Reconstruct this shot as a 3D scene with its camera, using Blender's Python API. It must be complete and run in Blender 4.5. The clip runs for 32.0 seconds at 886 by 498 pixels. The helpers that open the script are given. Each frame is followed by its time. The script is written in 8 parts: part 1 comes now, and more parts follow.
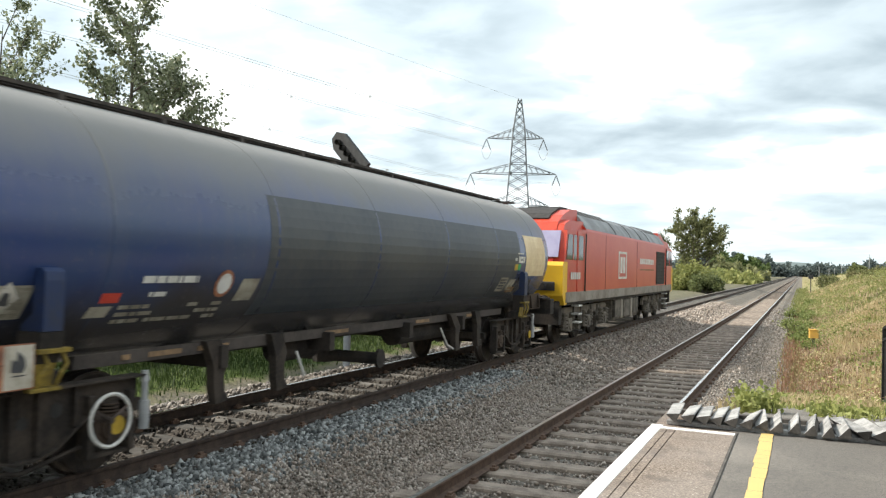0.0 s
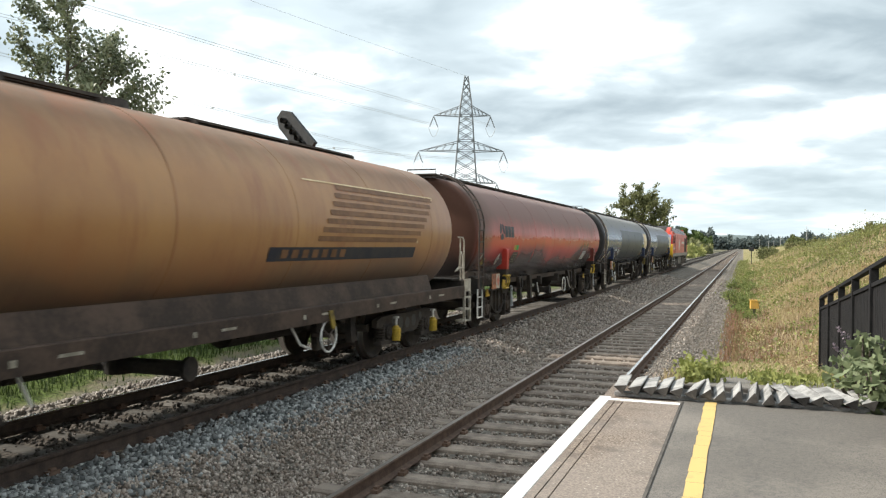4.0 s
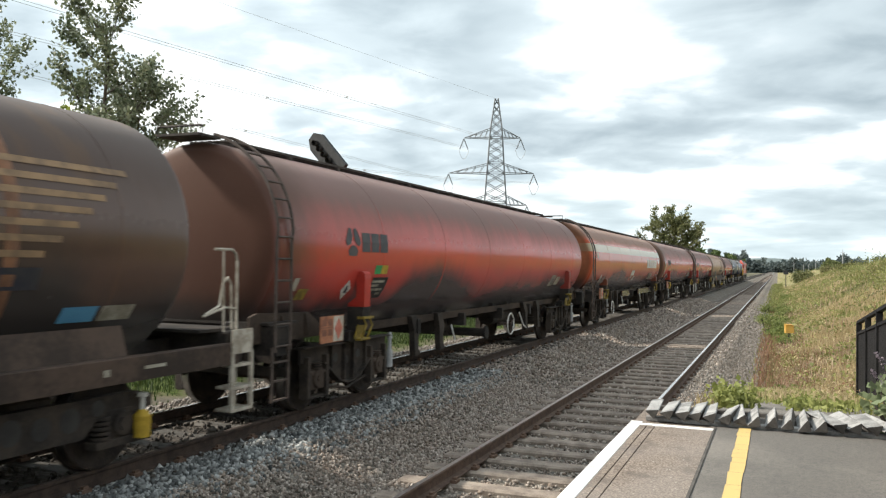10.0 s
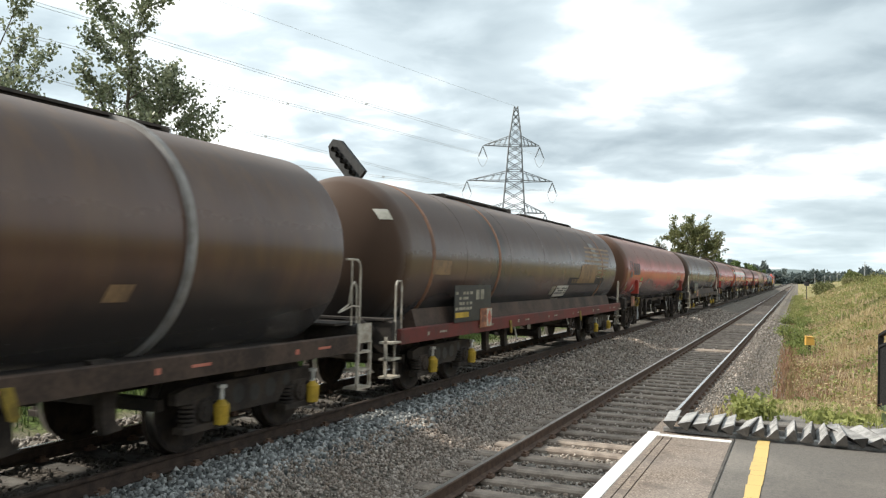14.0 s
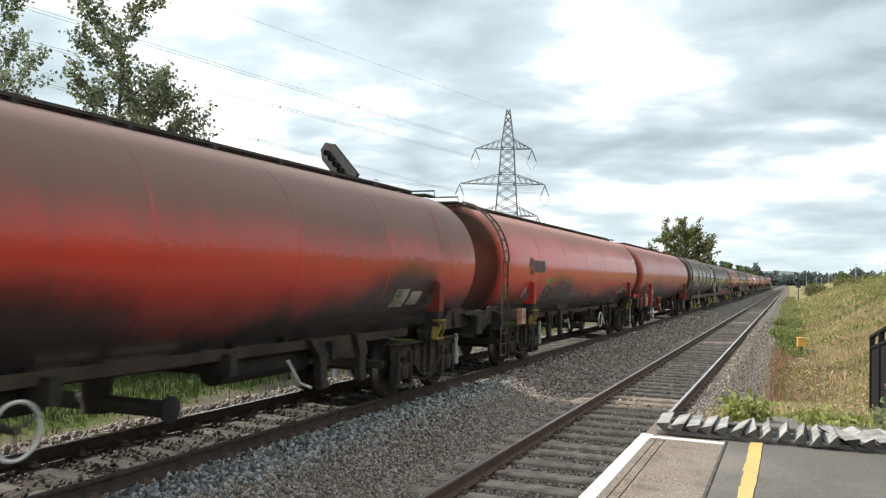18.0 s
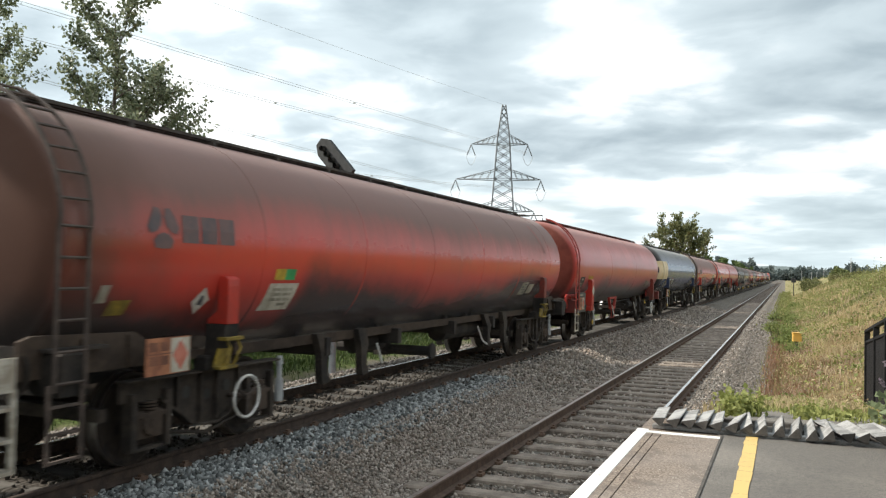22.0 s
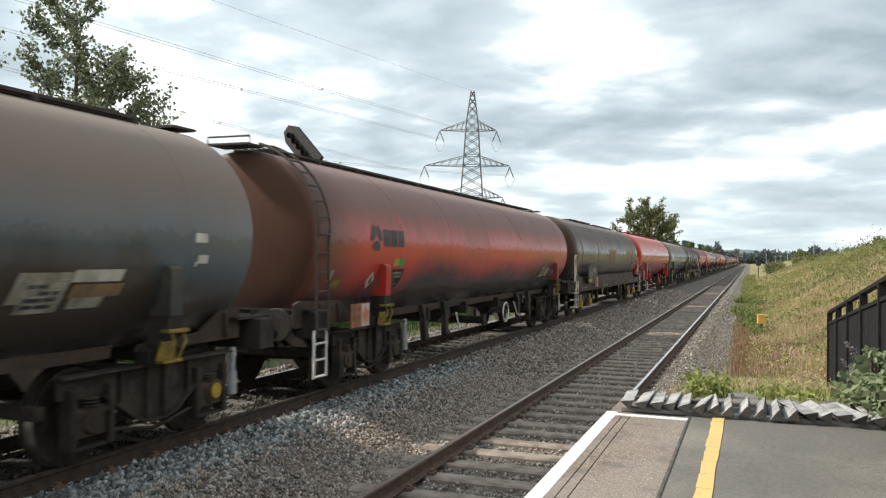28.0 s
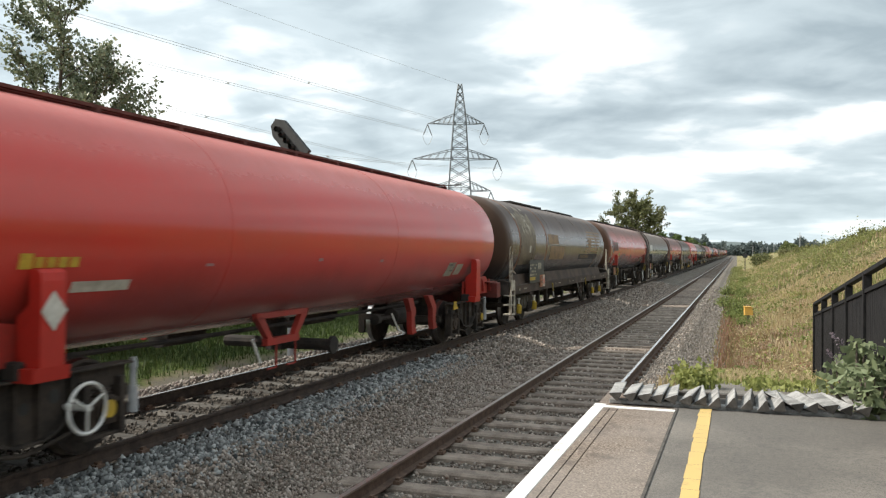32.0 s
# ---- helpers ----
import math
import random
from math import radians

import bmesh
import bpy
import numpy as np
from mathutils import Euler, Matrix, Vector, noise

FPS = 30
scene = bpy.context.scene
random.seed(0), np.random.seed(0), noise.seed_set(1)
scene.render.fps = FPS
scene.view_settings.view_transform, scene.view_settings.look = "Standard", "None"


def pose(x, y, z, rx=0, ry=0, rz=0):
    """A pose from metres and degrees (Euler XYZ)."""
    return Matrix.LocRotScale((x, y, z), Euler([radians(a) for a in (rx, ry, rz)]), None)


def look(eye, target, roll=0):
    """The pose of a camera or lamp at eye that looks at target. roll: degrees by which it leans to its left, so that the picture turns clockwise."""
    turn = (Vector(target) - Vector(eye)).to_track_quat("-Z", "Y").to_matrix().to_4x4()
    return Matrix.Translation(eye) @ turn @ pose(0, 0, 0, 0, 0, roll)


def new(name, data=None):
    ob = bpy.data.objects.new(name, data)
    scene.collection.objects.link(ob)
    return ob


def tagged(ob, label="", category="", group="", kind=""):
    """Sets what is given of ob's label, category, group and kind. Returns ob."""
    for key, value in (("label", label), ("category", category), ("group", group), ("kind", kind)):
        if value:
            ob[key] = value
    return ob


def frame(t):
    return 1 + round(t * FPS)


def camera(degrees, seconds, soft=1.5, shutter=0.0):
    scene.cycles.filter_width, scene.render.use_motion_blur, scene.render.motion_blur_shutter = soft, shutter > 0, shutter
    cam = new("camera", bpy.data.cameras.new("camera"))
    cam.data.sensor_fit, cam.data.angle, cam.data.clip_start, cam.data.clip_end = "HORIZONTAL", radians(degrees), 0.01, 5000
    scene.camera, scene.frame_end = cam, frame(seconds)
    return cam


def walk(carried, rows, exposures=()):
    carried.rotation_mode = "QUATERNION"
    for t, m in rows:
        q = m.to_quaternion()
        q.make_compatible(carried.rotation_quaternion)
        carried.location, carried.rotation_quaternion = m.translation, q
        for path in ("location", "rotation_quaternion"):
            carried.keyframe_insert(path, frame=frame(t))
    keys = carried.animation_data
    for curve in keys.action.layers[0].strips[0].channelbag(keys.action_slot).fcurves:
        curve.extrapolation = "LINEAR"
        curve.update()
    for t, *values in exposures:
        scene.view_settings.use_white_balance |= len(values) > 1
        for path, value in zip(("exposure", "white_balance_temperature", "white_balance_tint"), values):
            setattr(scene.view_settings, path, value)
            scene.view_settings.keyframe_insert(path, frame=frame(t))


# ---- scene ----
FOV = 56.48
cam = camera(FOV, 32.0, soft=1.25, shutter=0.12)
EYE = (2.580, 0.0, 2.19)
# seconds, yaw, pitch, roll of the hand-held camera on the platform
ROWS = [
    (0, 23.38, 1.13, 1.44), (0.5, 22.51, 1.72, 1.38), (1, 22.56, 1.77, 1.54), (1.5, 22.68, 1.13, 0.87), (2, 21.71, 0.48, 0.57), (2.5, 21.46, -0.03, 0.29),
    (3, 21.21, -0.09, 0.54), (3.5, 19.96, -0.45, 0.47), (5.5, 19.72, 0.48, 0.66), (6, 20.08, 0.55, 0.85), (6.5, 20.26, 0.61, 0.70), (7, 20.40, 0.88, 0.47),
    (7.5, 20.79, 1.20, 0.75), (8, 20.97, 1.08, 0.96), (8.5, 21.36, 0.79, 0.75), (9, 21.61, 1.27, 0.70), (9.5, 21.62, 1.43, 0.71), (10, 21.90, 1.16, 0.75),
    (10.5, 22.03, 0.77, 1.15), (11, 22.25, 0.50, 0.94), (11.5, 22.30, 0.73, 1.14), (12, 22.32, 0.73, 1.32), (12.5, 22.51, 1.21, 1.55), (13, 22.77, 1.51, 1.58),
    (13.5, 22.98, 1.94, 1.84), (14, 23.14, 1.63, 1.43), (14.5, 24.07, 0.41, 0.16), (16.5, 24.15, 1.95, 1.31), (17, 23.84, 1.45, 1.96), (17.5, 23.30, 1.45, 1.79),
    (18, 22.65, 1.86, 1.21), (18.5, 22.10, 1.86, 1.22), (19, 21.81, 1.27, 0.30), (19.5, 21.95, 1.10, 0.90), (20, 21.88, 0.99, 1.51), (20.5, 21.47, 1.02, 1.72),
    (21, 21.61, 1.58, 1.87), (21.5, 21.80, 1.78, 1.61), (22, 22.37, 1.56, 1.10), (22.5, 22.23, 1.89, 0.23), (23, 22.45, 1.62, 0.64), (23.5, 21.99, 1.10, 1.21),
    (24, 22.13, 0.62, 2.25), (24.5, 22.16, 0.63, 2.23), (25, 21.25, 1.48, 1.41), (25.5, 20.29, 2.01, 1.49), (27.5, 20.59, 1.00, 0.69), (28, 20.25, 0.66, 0.53),
    (28.5, 19.82, 0.35, 0.83), (29, 19.51, 0.61, 0.63), (29.5, 19.72, 0.49, 0.42), (30, 19.55, 0.19, 0.32), (30.5, 19.51, 0.21, 0.34), (31, 19.79, -0.09, 0.36),
    (31.5, 19.95, -0.17, 0.24), (32, 19.43, 0.21, 0.26),
]


def aim(yaw, pitch, roll):
    return pose(*EYE, 90 + pitch, 0, yaw + 0.19) @ pose(0, 0, 0, 0, 0, roll)


walk(cam, [(t, aim(a, b, c)) for t, a, b, c in ROWS], exposures=[(0.0, 0.86), (1.5, 0.80), (4.5, 0.70), (12.0, 0.64), (22.0, 0.58), (32.0, 0.52)])

# ---- world and sun ----
SUN_EL, SUN_AZ = radians(40), radians(-104)   # the sun stands beyond the train, a little behind the eye


def build_world():
    w = bpy.data.worlds.new("overcast_sky")
    scene.world = w
    w.use_nodes = True
    nt = w.node_tree
    nt.nodes.clear()
    N = nt.nodes.new
    L = nt.links.new
    out, bg = N("ShaderNodeOutputWorld"), N("ShaderNodeBackground")
    sky = N("ShaderNodeTexSky")
    sky.sky_type = "NISHITA"
    sky.sun_disc = False
    sky.sun_elevation, sky.sun_rotation = SUN_EL, SUN_AZ
    sky.air_density, sky.dust_density = 1.0, 1.5
    co, sep = N("ShaderNodeTexCoord"), N("ShaderNodeSeparateXYZ")
    L(co.outputs["Generated"], sep.inputs[0])

    def math_node(op, a, b=None, c=None):
        m = N("ShaderNodeMath")
        m.operation = op
        for i, v in enumerate((a, b, c)):
            if v is None:
                continue
            if isinstance(v, (int, float)):
                m.inputs[i].default_value = v
            else:
                L(v, m.inputs[i])
        return m.outputs[0]

    zc = math_node("MAXIMUM", sep.outputs[2], 0.0)
    den = math_node("ADD", zc, 0.17)
    u, v = math_node("DIVIDE", sep.outputs[0], den), math_node("DIVIDE", sep.outputs[1], den)
    cmb = N("ShaderNodeCombineXYZ")
    L(u, cmb.inputs[0]), L(v, cmb.inputs[1])

    def cloud(scale, detail, rough, off, lo, hi, distort=0.0):
        mp, n, mr = N("ShaderNodeMapping"), N("ShaderNodeTexNoise"), N("ShaderNodeMapRange")
        mp.inputs["Location"].default_value = off
        mp.inputs["Rotation"].default_value = (0, 0, -0.35)
        mp.inputs["Scale"].default_value = (scale * 0.9, scale, 1)
        n.inputs["Scale"].default_value = 1.0
        n.inputs["Detail"].default_value = detail
        n.inputs["Roughness"].default_value = rough
        n.inputs["Distortion"].default_value = distort
        mr.interpolation_type = "SMOOTHSTEP"
        mr.inputs["From Min"].default_value, mr.inputs["From Max"].default_value = lo, hi
        L(cmb.outputs[0], mp.inputs[0]), L(mp.outputs[0], n.inputs["Vector"]), L(n.outputs["Fac"], mr.inputs["Value"])
        return mr.outputs[0]

    big = cloud(1.15, 4, 0.5, (4.3, 1.2, 0), 0.33, 0.67, 0.2)
    small = cloud(3.0, 6, 0.52, (3.1, 7.7, 0), 0.30, 0.70, 0.25)
    gaps = cloud(0.5, 5, 0.55, (11.3, 2.4, 0), 0.64, 0.74)
    shade = math_node("ADD", math_node("MULTIPLY", big, 0.6), math_node("MULTIPLY", small, 0.4))
    # the cloud glows towards the veiled sun
    dot = N("ShaderNodeVectorMath")
    dot.operation = "DOT_PRODUCT"
    L(co.outputs["Generated"], dot.inputs[0])
    dot.inputs[1].default_value = (math.sin(SUN_AZ) * math.cos(SUN_EL), math.cos(SUN_AZ) * math.cos(SUN_EL), math.sin(SUN_EL))
    glow = math_node("POWER", math_node("MAXIMUM", math_node("MULTIPLY_ADD", dot.outputs["Value"], 0.5, 0.5), 0.0), 3.0)
    ramp = N("ShaderNodeValToRGB")
    els = ramp.color_ramp.elements
    els[0].position, els[0].color = 0.08, (0.40, 0.487, 0.54, 1)
    els[1].position, els[1].color = 0.84, (1.14, 1.17, 1.17, 1)
    e = els.new(0.50)
    e.color = (0.635, 0.735, 0.785, 1)
    L(math_node("ADD", shade, math_node("MULTIPLY", glow, 0.05)), ramp.inputs["Fac"])
    bright = N("ShaderNodeMix")
    bright.data_type, bright.blend_type = "RGBA", "MULTIPLY"
    bright.inputs["Factor"].default_value = 1.0
    lift = math_node("MULTIPLY_ADD", glow, 0.38, 0.86)
    cl = N("ShaderNodeCombineXYZ")
    for k in range(3):
        L(lift, cl.inputs[k])
    L(ramp.outputs["Color"], bright.inputs["A"]), L(cl.outputs[0], bright.inputs["B"])
    haze = N("ShaderNodeMix")
    haze.data_type = "RGBA"
    hz = N("ShaderNodeMapRange")
    hz.interpolation_type = "SMOOTHSTEP"
    for k, x in (("From Min", 0.0), ("From Max", 0.16), ("To Min", 0.45), ("To Max", 0.0)):
        hz.inputs[k].default_value = x
    L(zc, hz.inputs["Value"]), L(hz.outputs[0], haze.inputs["Factor"])
    L(bright.outputs["Result"], haze.inputs["A"])
    haze.inputs["B"].default_value = (0.72, 0.84, 0.86, 1)
    skys = N("ShaderNodeMix")
    skys.data_type, skys.blend_type = "RGBA", "MULTIPLY"
    skys.inputs["Factor"].default_value = 1.0
    skys.inputs["B"].default_value = (0.12, 0.12, 0.12, 1)
    L(sky.outputs[0], skys.inputs["A"])
    mix = N("ShaderNodeMix")
    mix.data_type = "RGBA"
    L(math_node("MULTIPLY", gaps, 0.6), mix.inputs["Factor"]), L(haze.outputs["Result"], mix.inputs["A"]), L(skys.outputs["Result"], mix.inputs["B"])
    bg.inputs["Strength"].default_value = 0.85
    L(mix.outputs["Result"], bg.inputs["Color"]), L(bg.outputs[0], out.inputs[0])


build_world()
sun = new("sun", bpy.data.lights.new("sun", "SUN"))
sun.data.energy, sun.data.angle, sun.data.color = 3.85, radians(5.0), (1.0, 0.93, 0.82)
sun.matrix_world = look((0, 0, 0), (-math.sin(SUN_AZ) * math.cos(SUN_EL), -math.cos(SUN_AZ) * math.cos(SUN_EL), -math.sin(SUN_EL)))

# ---- materials ----


class Mat:
    """A small builder of node materials on object or world coordinates."""

    def __init__(self, name, rough=0.8, metal=0.0, spec=0.5):
        self.m = bpy.data.materials.new(name)
        self.m.use_nodes = True
        self.nt = self.m.node_tree
        self.b = self.nt.nodes["Principled BSDF"]
        self.b.inputs["Roughness"].default_value = rough
        self.b.inputs["Metallic"].default_value = metal
        self.b.inputs["Specular IOR Level"].default_value = spec
        co = self.nt.nodes.new("ShaderNodeTexCoord")
        self.obj = co.outputs["Object"]
        self.geo = self.nt.nodes.new("ShaderNodeNewGeometry")
        self.world = self.geo.outputs["Position"]

    def link(self, a, b):
        self.nt.links.new(a, b)

    def noise(self, scale, detail=4, rough=0.55, stretch=(1, 1, 1), co=None, offset=None):
        mp, n = self.nt.nodes.new("ShaderNodeMapping"), self.nt.nodes.new("ShaderNodeTexNoise")
        mp.inputs["Scale"].default_value = stretch
        self.link(co or self.obj, mp.inputs[0])
        if offset:
            self.link(offset, mp.inputs["Location"])
        n.inputs["Scale"].default_value, n.inputs["Detail"].default_value, n.inputs["Roughness"].default_value = scale, detail, rough
        self.link(mp.outputs[0], n.inputs["Vector"])
        return n.outputs["Fac"]

    def rand_vec(self, k=50.0):
        """A different shift of the grain for each object."""
        oi, cv = self.nt.nodes.new("ShaderNodeObjectInfo"), self.nt.nodes.new("ShaderNodeCombineXYZ")
        s = self.math("MULTIPLY", oi.outputs["Random"], k)
        self.link(s, cv.inputs[0]), self.link(s, cv.inputs[1])
        return cv.outputs[0]

    def rand(self):
        return self.nt.nodes.new("ShaderNodeObjectInfo").outputs["Random"]

    def island(self):
        return self.geo.outputs["Random Per Island"]

    def math(self, op, a, b=None):
        m = self.nt.nodes.new("ShaderNodeMath")
        m.operation = op
        for i, v in enumerate((a, b)):
            if v is None:
                continue
            if isinstance(v, (int, float)):
                m.inputs[i].default_value = v
            else:
                self.link(v, m.inputs[i])
        return m.outputs[0]

    def axis(self, i, co=None):
        s = self.nt.nodes.new("ShaderNodeSeparateXYZ")
        self.link(co or self.obj, s.inputs[0])
        return s.outputs[i]

    def step(self, v, lo, hi, a=0.0, b=1.0):
        mr = self.nt.nodes.new("ShaderNodeMapRange")
        mr.interpolation_type = "SMOOTHSTEP"
        for k, x in (("From Min", lo), ("From Max", hi), ("To Min", a), ("To Max", b)):
            mr.inputs[k].default_value = x
        self.link(v, mr.inputs["Value"])
        return mr.outputs[0]

    def mix(self, fac, a, b, blend="MIX"):
        m = self.nt.nodes.new("ShaderNodeMix")
        m.data_type, m.blend_type = "RGBA", blend
        for k, v in (("Factor", fac), ("A", a), ("B", b)):
            if isinstance(v, (int, float)):
                m.inputs[k].default_value = v
            elif isinstance(v, tuple):
                m.inputs[k].default_value = (*v, 1)
            else:
                self.link(v, m.inputs[k])
        return m.outputs["Result"]

    def colour(self, c):
        if isinstance(c, tuple):
            self.b.inputs["Base Color"].default_value = (*c, 1)
        else:
            self.link(c, self.b.inputs["Base Color"])
        return self

    def rough(self, v):
        self.link(v, self.b.inputs["Roughness"])
        return self

    def bump(self, h, strength=0.4, distance=0.01):
        n = self.nt.nodes.new("ShaderNodeBump")
        n.inputs["Strength"].default_value, n.inputs["Distance"].default_value = strength, distance
        self.link(h, n.inputs["Height"])
        self.link(n.outputs[0], self.b.inputs["Normal"])
        return self


def simple(name, a, b, scale=6.0, rough=0.8, metal=0.0, bump=0.2, spec=0.4, fine=60.0, per_object=0.0):
    """Two tones at two scales, with a fine relief."""
    m = Mat(name, rough, metal, spec)
    off = m.rand_vec()
    big, small = m.noise(scale, 4, offset=off), m.noise(fine, 3, offset=off)
    f = m.step(m.math("ADD", m.math("MULTIPLY", big, 0.7), m.math("MULTIPLY", small, 0.3)), 0.36, 0.64)
    c = m.mix(f, a, b)
    if per_object:
        c = m.mix(m.step(m.rand(), 0.0, 1.0, 0.0, per_object), c, tuple(x * 0.35 for x in a))
    m.colour(c)
    if bump:
        m.bump(small, bump, 0.006)
    return m.m


def tank_paint(name, base, fade, soot_sheen=(0.15, 0.10, 0.083), soot_from=2.35, soot_to=3.05, grime=0.5, stripe=None, rough=0.23, low=(0.028, 0.022, 0.02), streak=None, oil_shade=1.0, end=None, leak=None):
    """Tank paint: exhaust soot and painted sky sheen along the crown, runs down the sides, spilt oil and painted shade
    low on the barrel.
    """
    m = Mat(name, rough, 0.0, 0.5)
    off = m.rand_vec(90)
    z, y = m.axis(2), m.axis(1)
    patch, fine = m.noise(0.45, 5, 0.6, offset=off), m.noise(16, 4, offset=off)
    runs = m.noise(2.2, 5, 0.6, (1, 1.6, 0.12), offset=off)
    c = m.mix(m.step(patch, 0.35, 0.7), base, fade)
    if stripe:
        lo, hi, col = stripe
        band = m.math("MULTIPLY", m.step(z, lo, lo + 0.015), m.step(z, hi, hi + 0.015, 1.0, 0.0))
        c = m.mix(band, c, col)
    # soot settles on the crown, more on some wagons; some tones add sky reflection
    own = m.math("MULTIPLY", m.math("SUBTRACT", m.rand(), 0.5), 0.4)
    zz = m.math("ADD", m.math("ADD", m.math("ADD", z, own), m.math("MULTIPLY", m.math("SUBTRACT", runs, 0.5), 0.3)), m.math("MULTIPLY", m.math("SUBTRACT", patch, 0.5), 0.35))
    crown = m.step(zz, soot_from, soot_to, 0.02 + 0.06 * grime, 0.92)
    c = m.mix(crown, c, soot_sheen)
    dark_runs = m.math("MULTIPLY", m.step(runs, 0.48, 0.8), 0.24 * grime)
    c = m.mix(dark_runs, c, tuple(0.5 * (a + b) for a, b in zip(soot_sheen, low)))
    if streak:
        c = m.mix(m.math("MULTIPLY", m.step(m.noise(1.3, 6, 0.65, (1, 1.4, 0.25), offset=off), 0.47, 0.68), 0.75), c, streak)
    # brake dust on the ends
    zr, xr = m.math("SUBTRACT", z, 2.19), m.axis(0)
    rad = m.math("SQRT", m.math("ADD", m.math("MULTIPLY", zr, zr), m.math("MULTIPLY", xr, xr)))
    tip = m.math("MULTIPLY", m.step(rad, 1.12, 1.25, 1.0, 0.0), min(0.94, 0.5 + grime * 0.8))
    dust = end or tuple(0.055 * p + 0.12 * q + 0.35 * r for p, q, r in zip(base, soot_sheen, low))
    c = m.mix(tip, c, m.mix(m.step(m.noise(1.6, 5, 0.65, offset=off), 0.35, 0.65), dust, tuple(1.7 * x for x in dust)))
    if grime > 0.5:
        yy = m.math("ADD", y, m.math("MULTIPLY", m.math("SUBTRACT", m.noise(1.1, 5, 0.6, offset=off), 0.5), 1.2))
        c = m.mix(m.step(yy, -7.75, -6.45, 0.86, 0.0), c, tuple(1.9 * x for x in dust))
    # spills below the valves, road dirt and the underside's shade, painted low on the barrel
    hump = m.math("MULTIPLY", m.step(y, -4.7, -4.0), m.step(y, -2.8, -0.3, 1.0, 0.0))
    z2 = m.math("ADD", z, m.math("MULTIPLY", m.math("SUBTRACT", patch, 0.5), 1.2))
    hump2 = m.math("MULTIPLY", m.step(y, 2.4, 5.6), m.step(y, 6.3, 6.9, 1.0, 0.0))
    hump = m.math("ADD", hump, m.math("MULTIPLY", hump2, m.step(m.rand(), 0.2, 0.8, 0.2, 1.6)))
    z2 = m.math("SUBTRACT", z2, m.math("MULTIPLY", hump, 0.5 * grime))
    spill_shade = m.step(z2, 1.26, 1.88, oil_shade * 0.97 * min(1.0, 0.6 + grime), 0.0)
    c = m.mix(spill_shade, c, low)
    if leak is not None:
        # oil that ran down from a valve on the crown
        ly = m.math("ADD", y, m.math("MULTIPLY", m.math("SUBTRACT", m.noise(1.6, 5, 0.6, offset=off), 0.5), 0.9))
        run_down = m.math("MULTIPLY", m.step(ly, leak - 0.25, leak + 0.15), m.step(ly, leak + 0.35, leak + 0.9, 1.0, 0.0))
        c = m.mix(m.math("MULTIPLY", run_down, m.step(z2, 2.2, 3.1, 0.92, 0.3)), c, (0.012, 0.010, 0.009))
    c = m.mix(m.math("MULTIPLY", m.step(fine, 0.56, 0.75), 0.10), c, soot_sheen)
    m.colour(c)
    # dust is matt, paint has a sheen
    m.link(m.step(m.math("MAXIMUM", m.math("MULTIPLY", crown, 0.6), tip), 0.0, 1.0, 0.5, 0.08), m.b.inputs["Specular IOR Level"])
    m.rough(m.step(m.math("ADD", m.math("MAXIMUM", crown, m.math("MULTIPLY", tip, 1.6)), m.math("MULTIPLY", fine, 0.3)), 0.0, 1.2, rough - 0.04, 0.62))
    m.b.inputs["Sheen Weight"].default_value = 0.08
    m.b.inputs["Sheen Roughness"].default_value = 0.55
    m.bump(m.noise(0.9, 3, offset=off), 0.05, 0.02)
    return m.m


M = {}


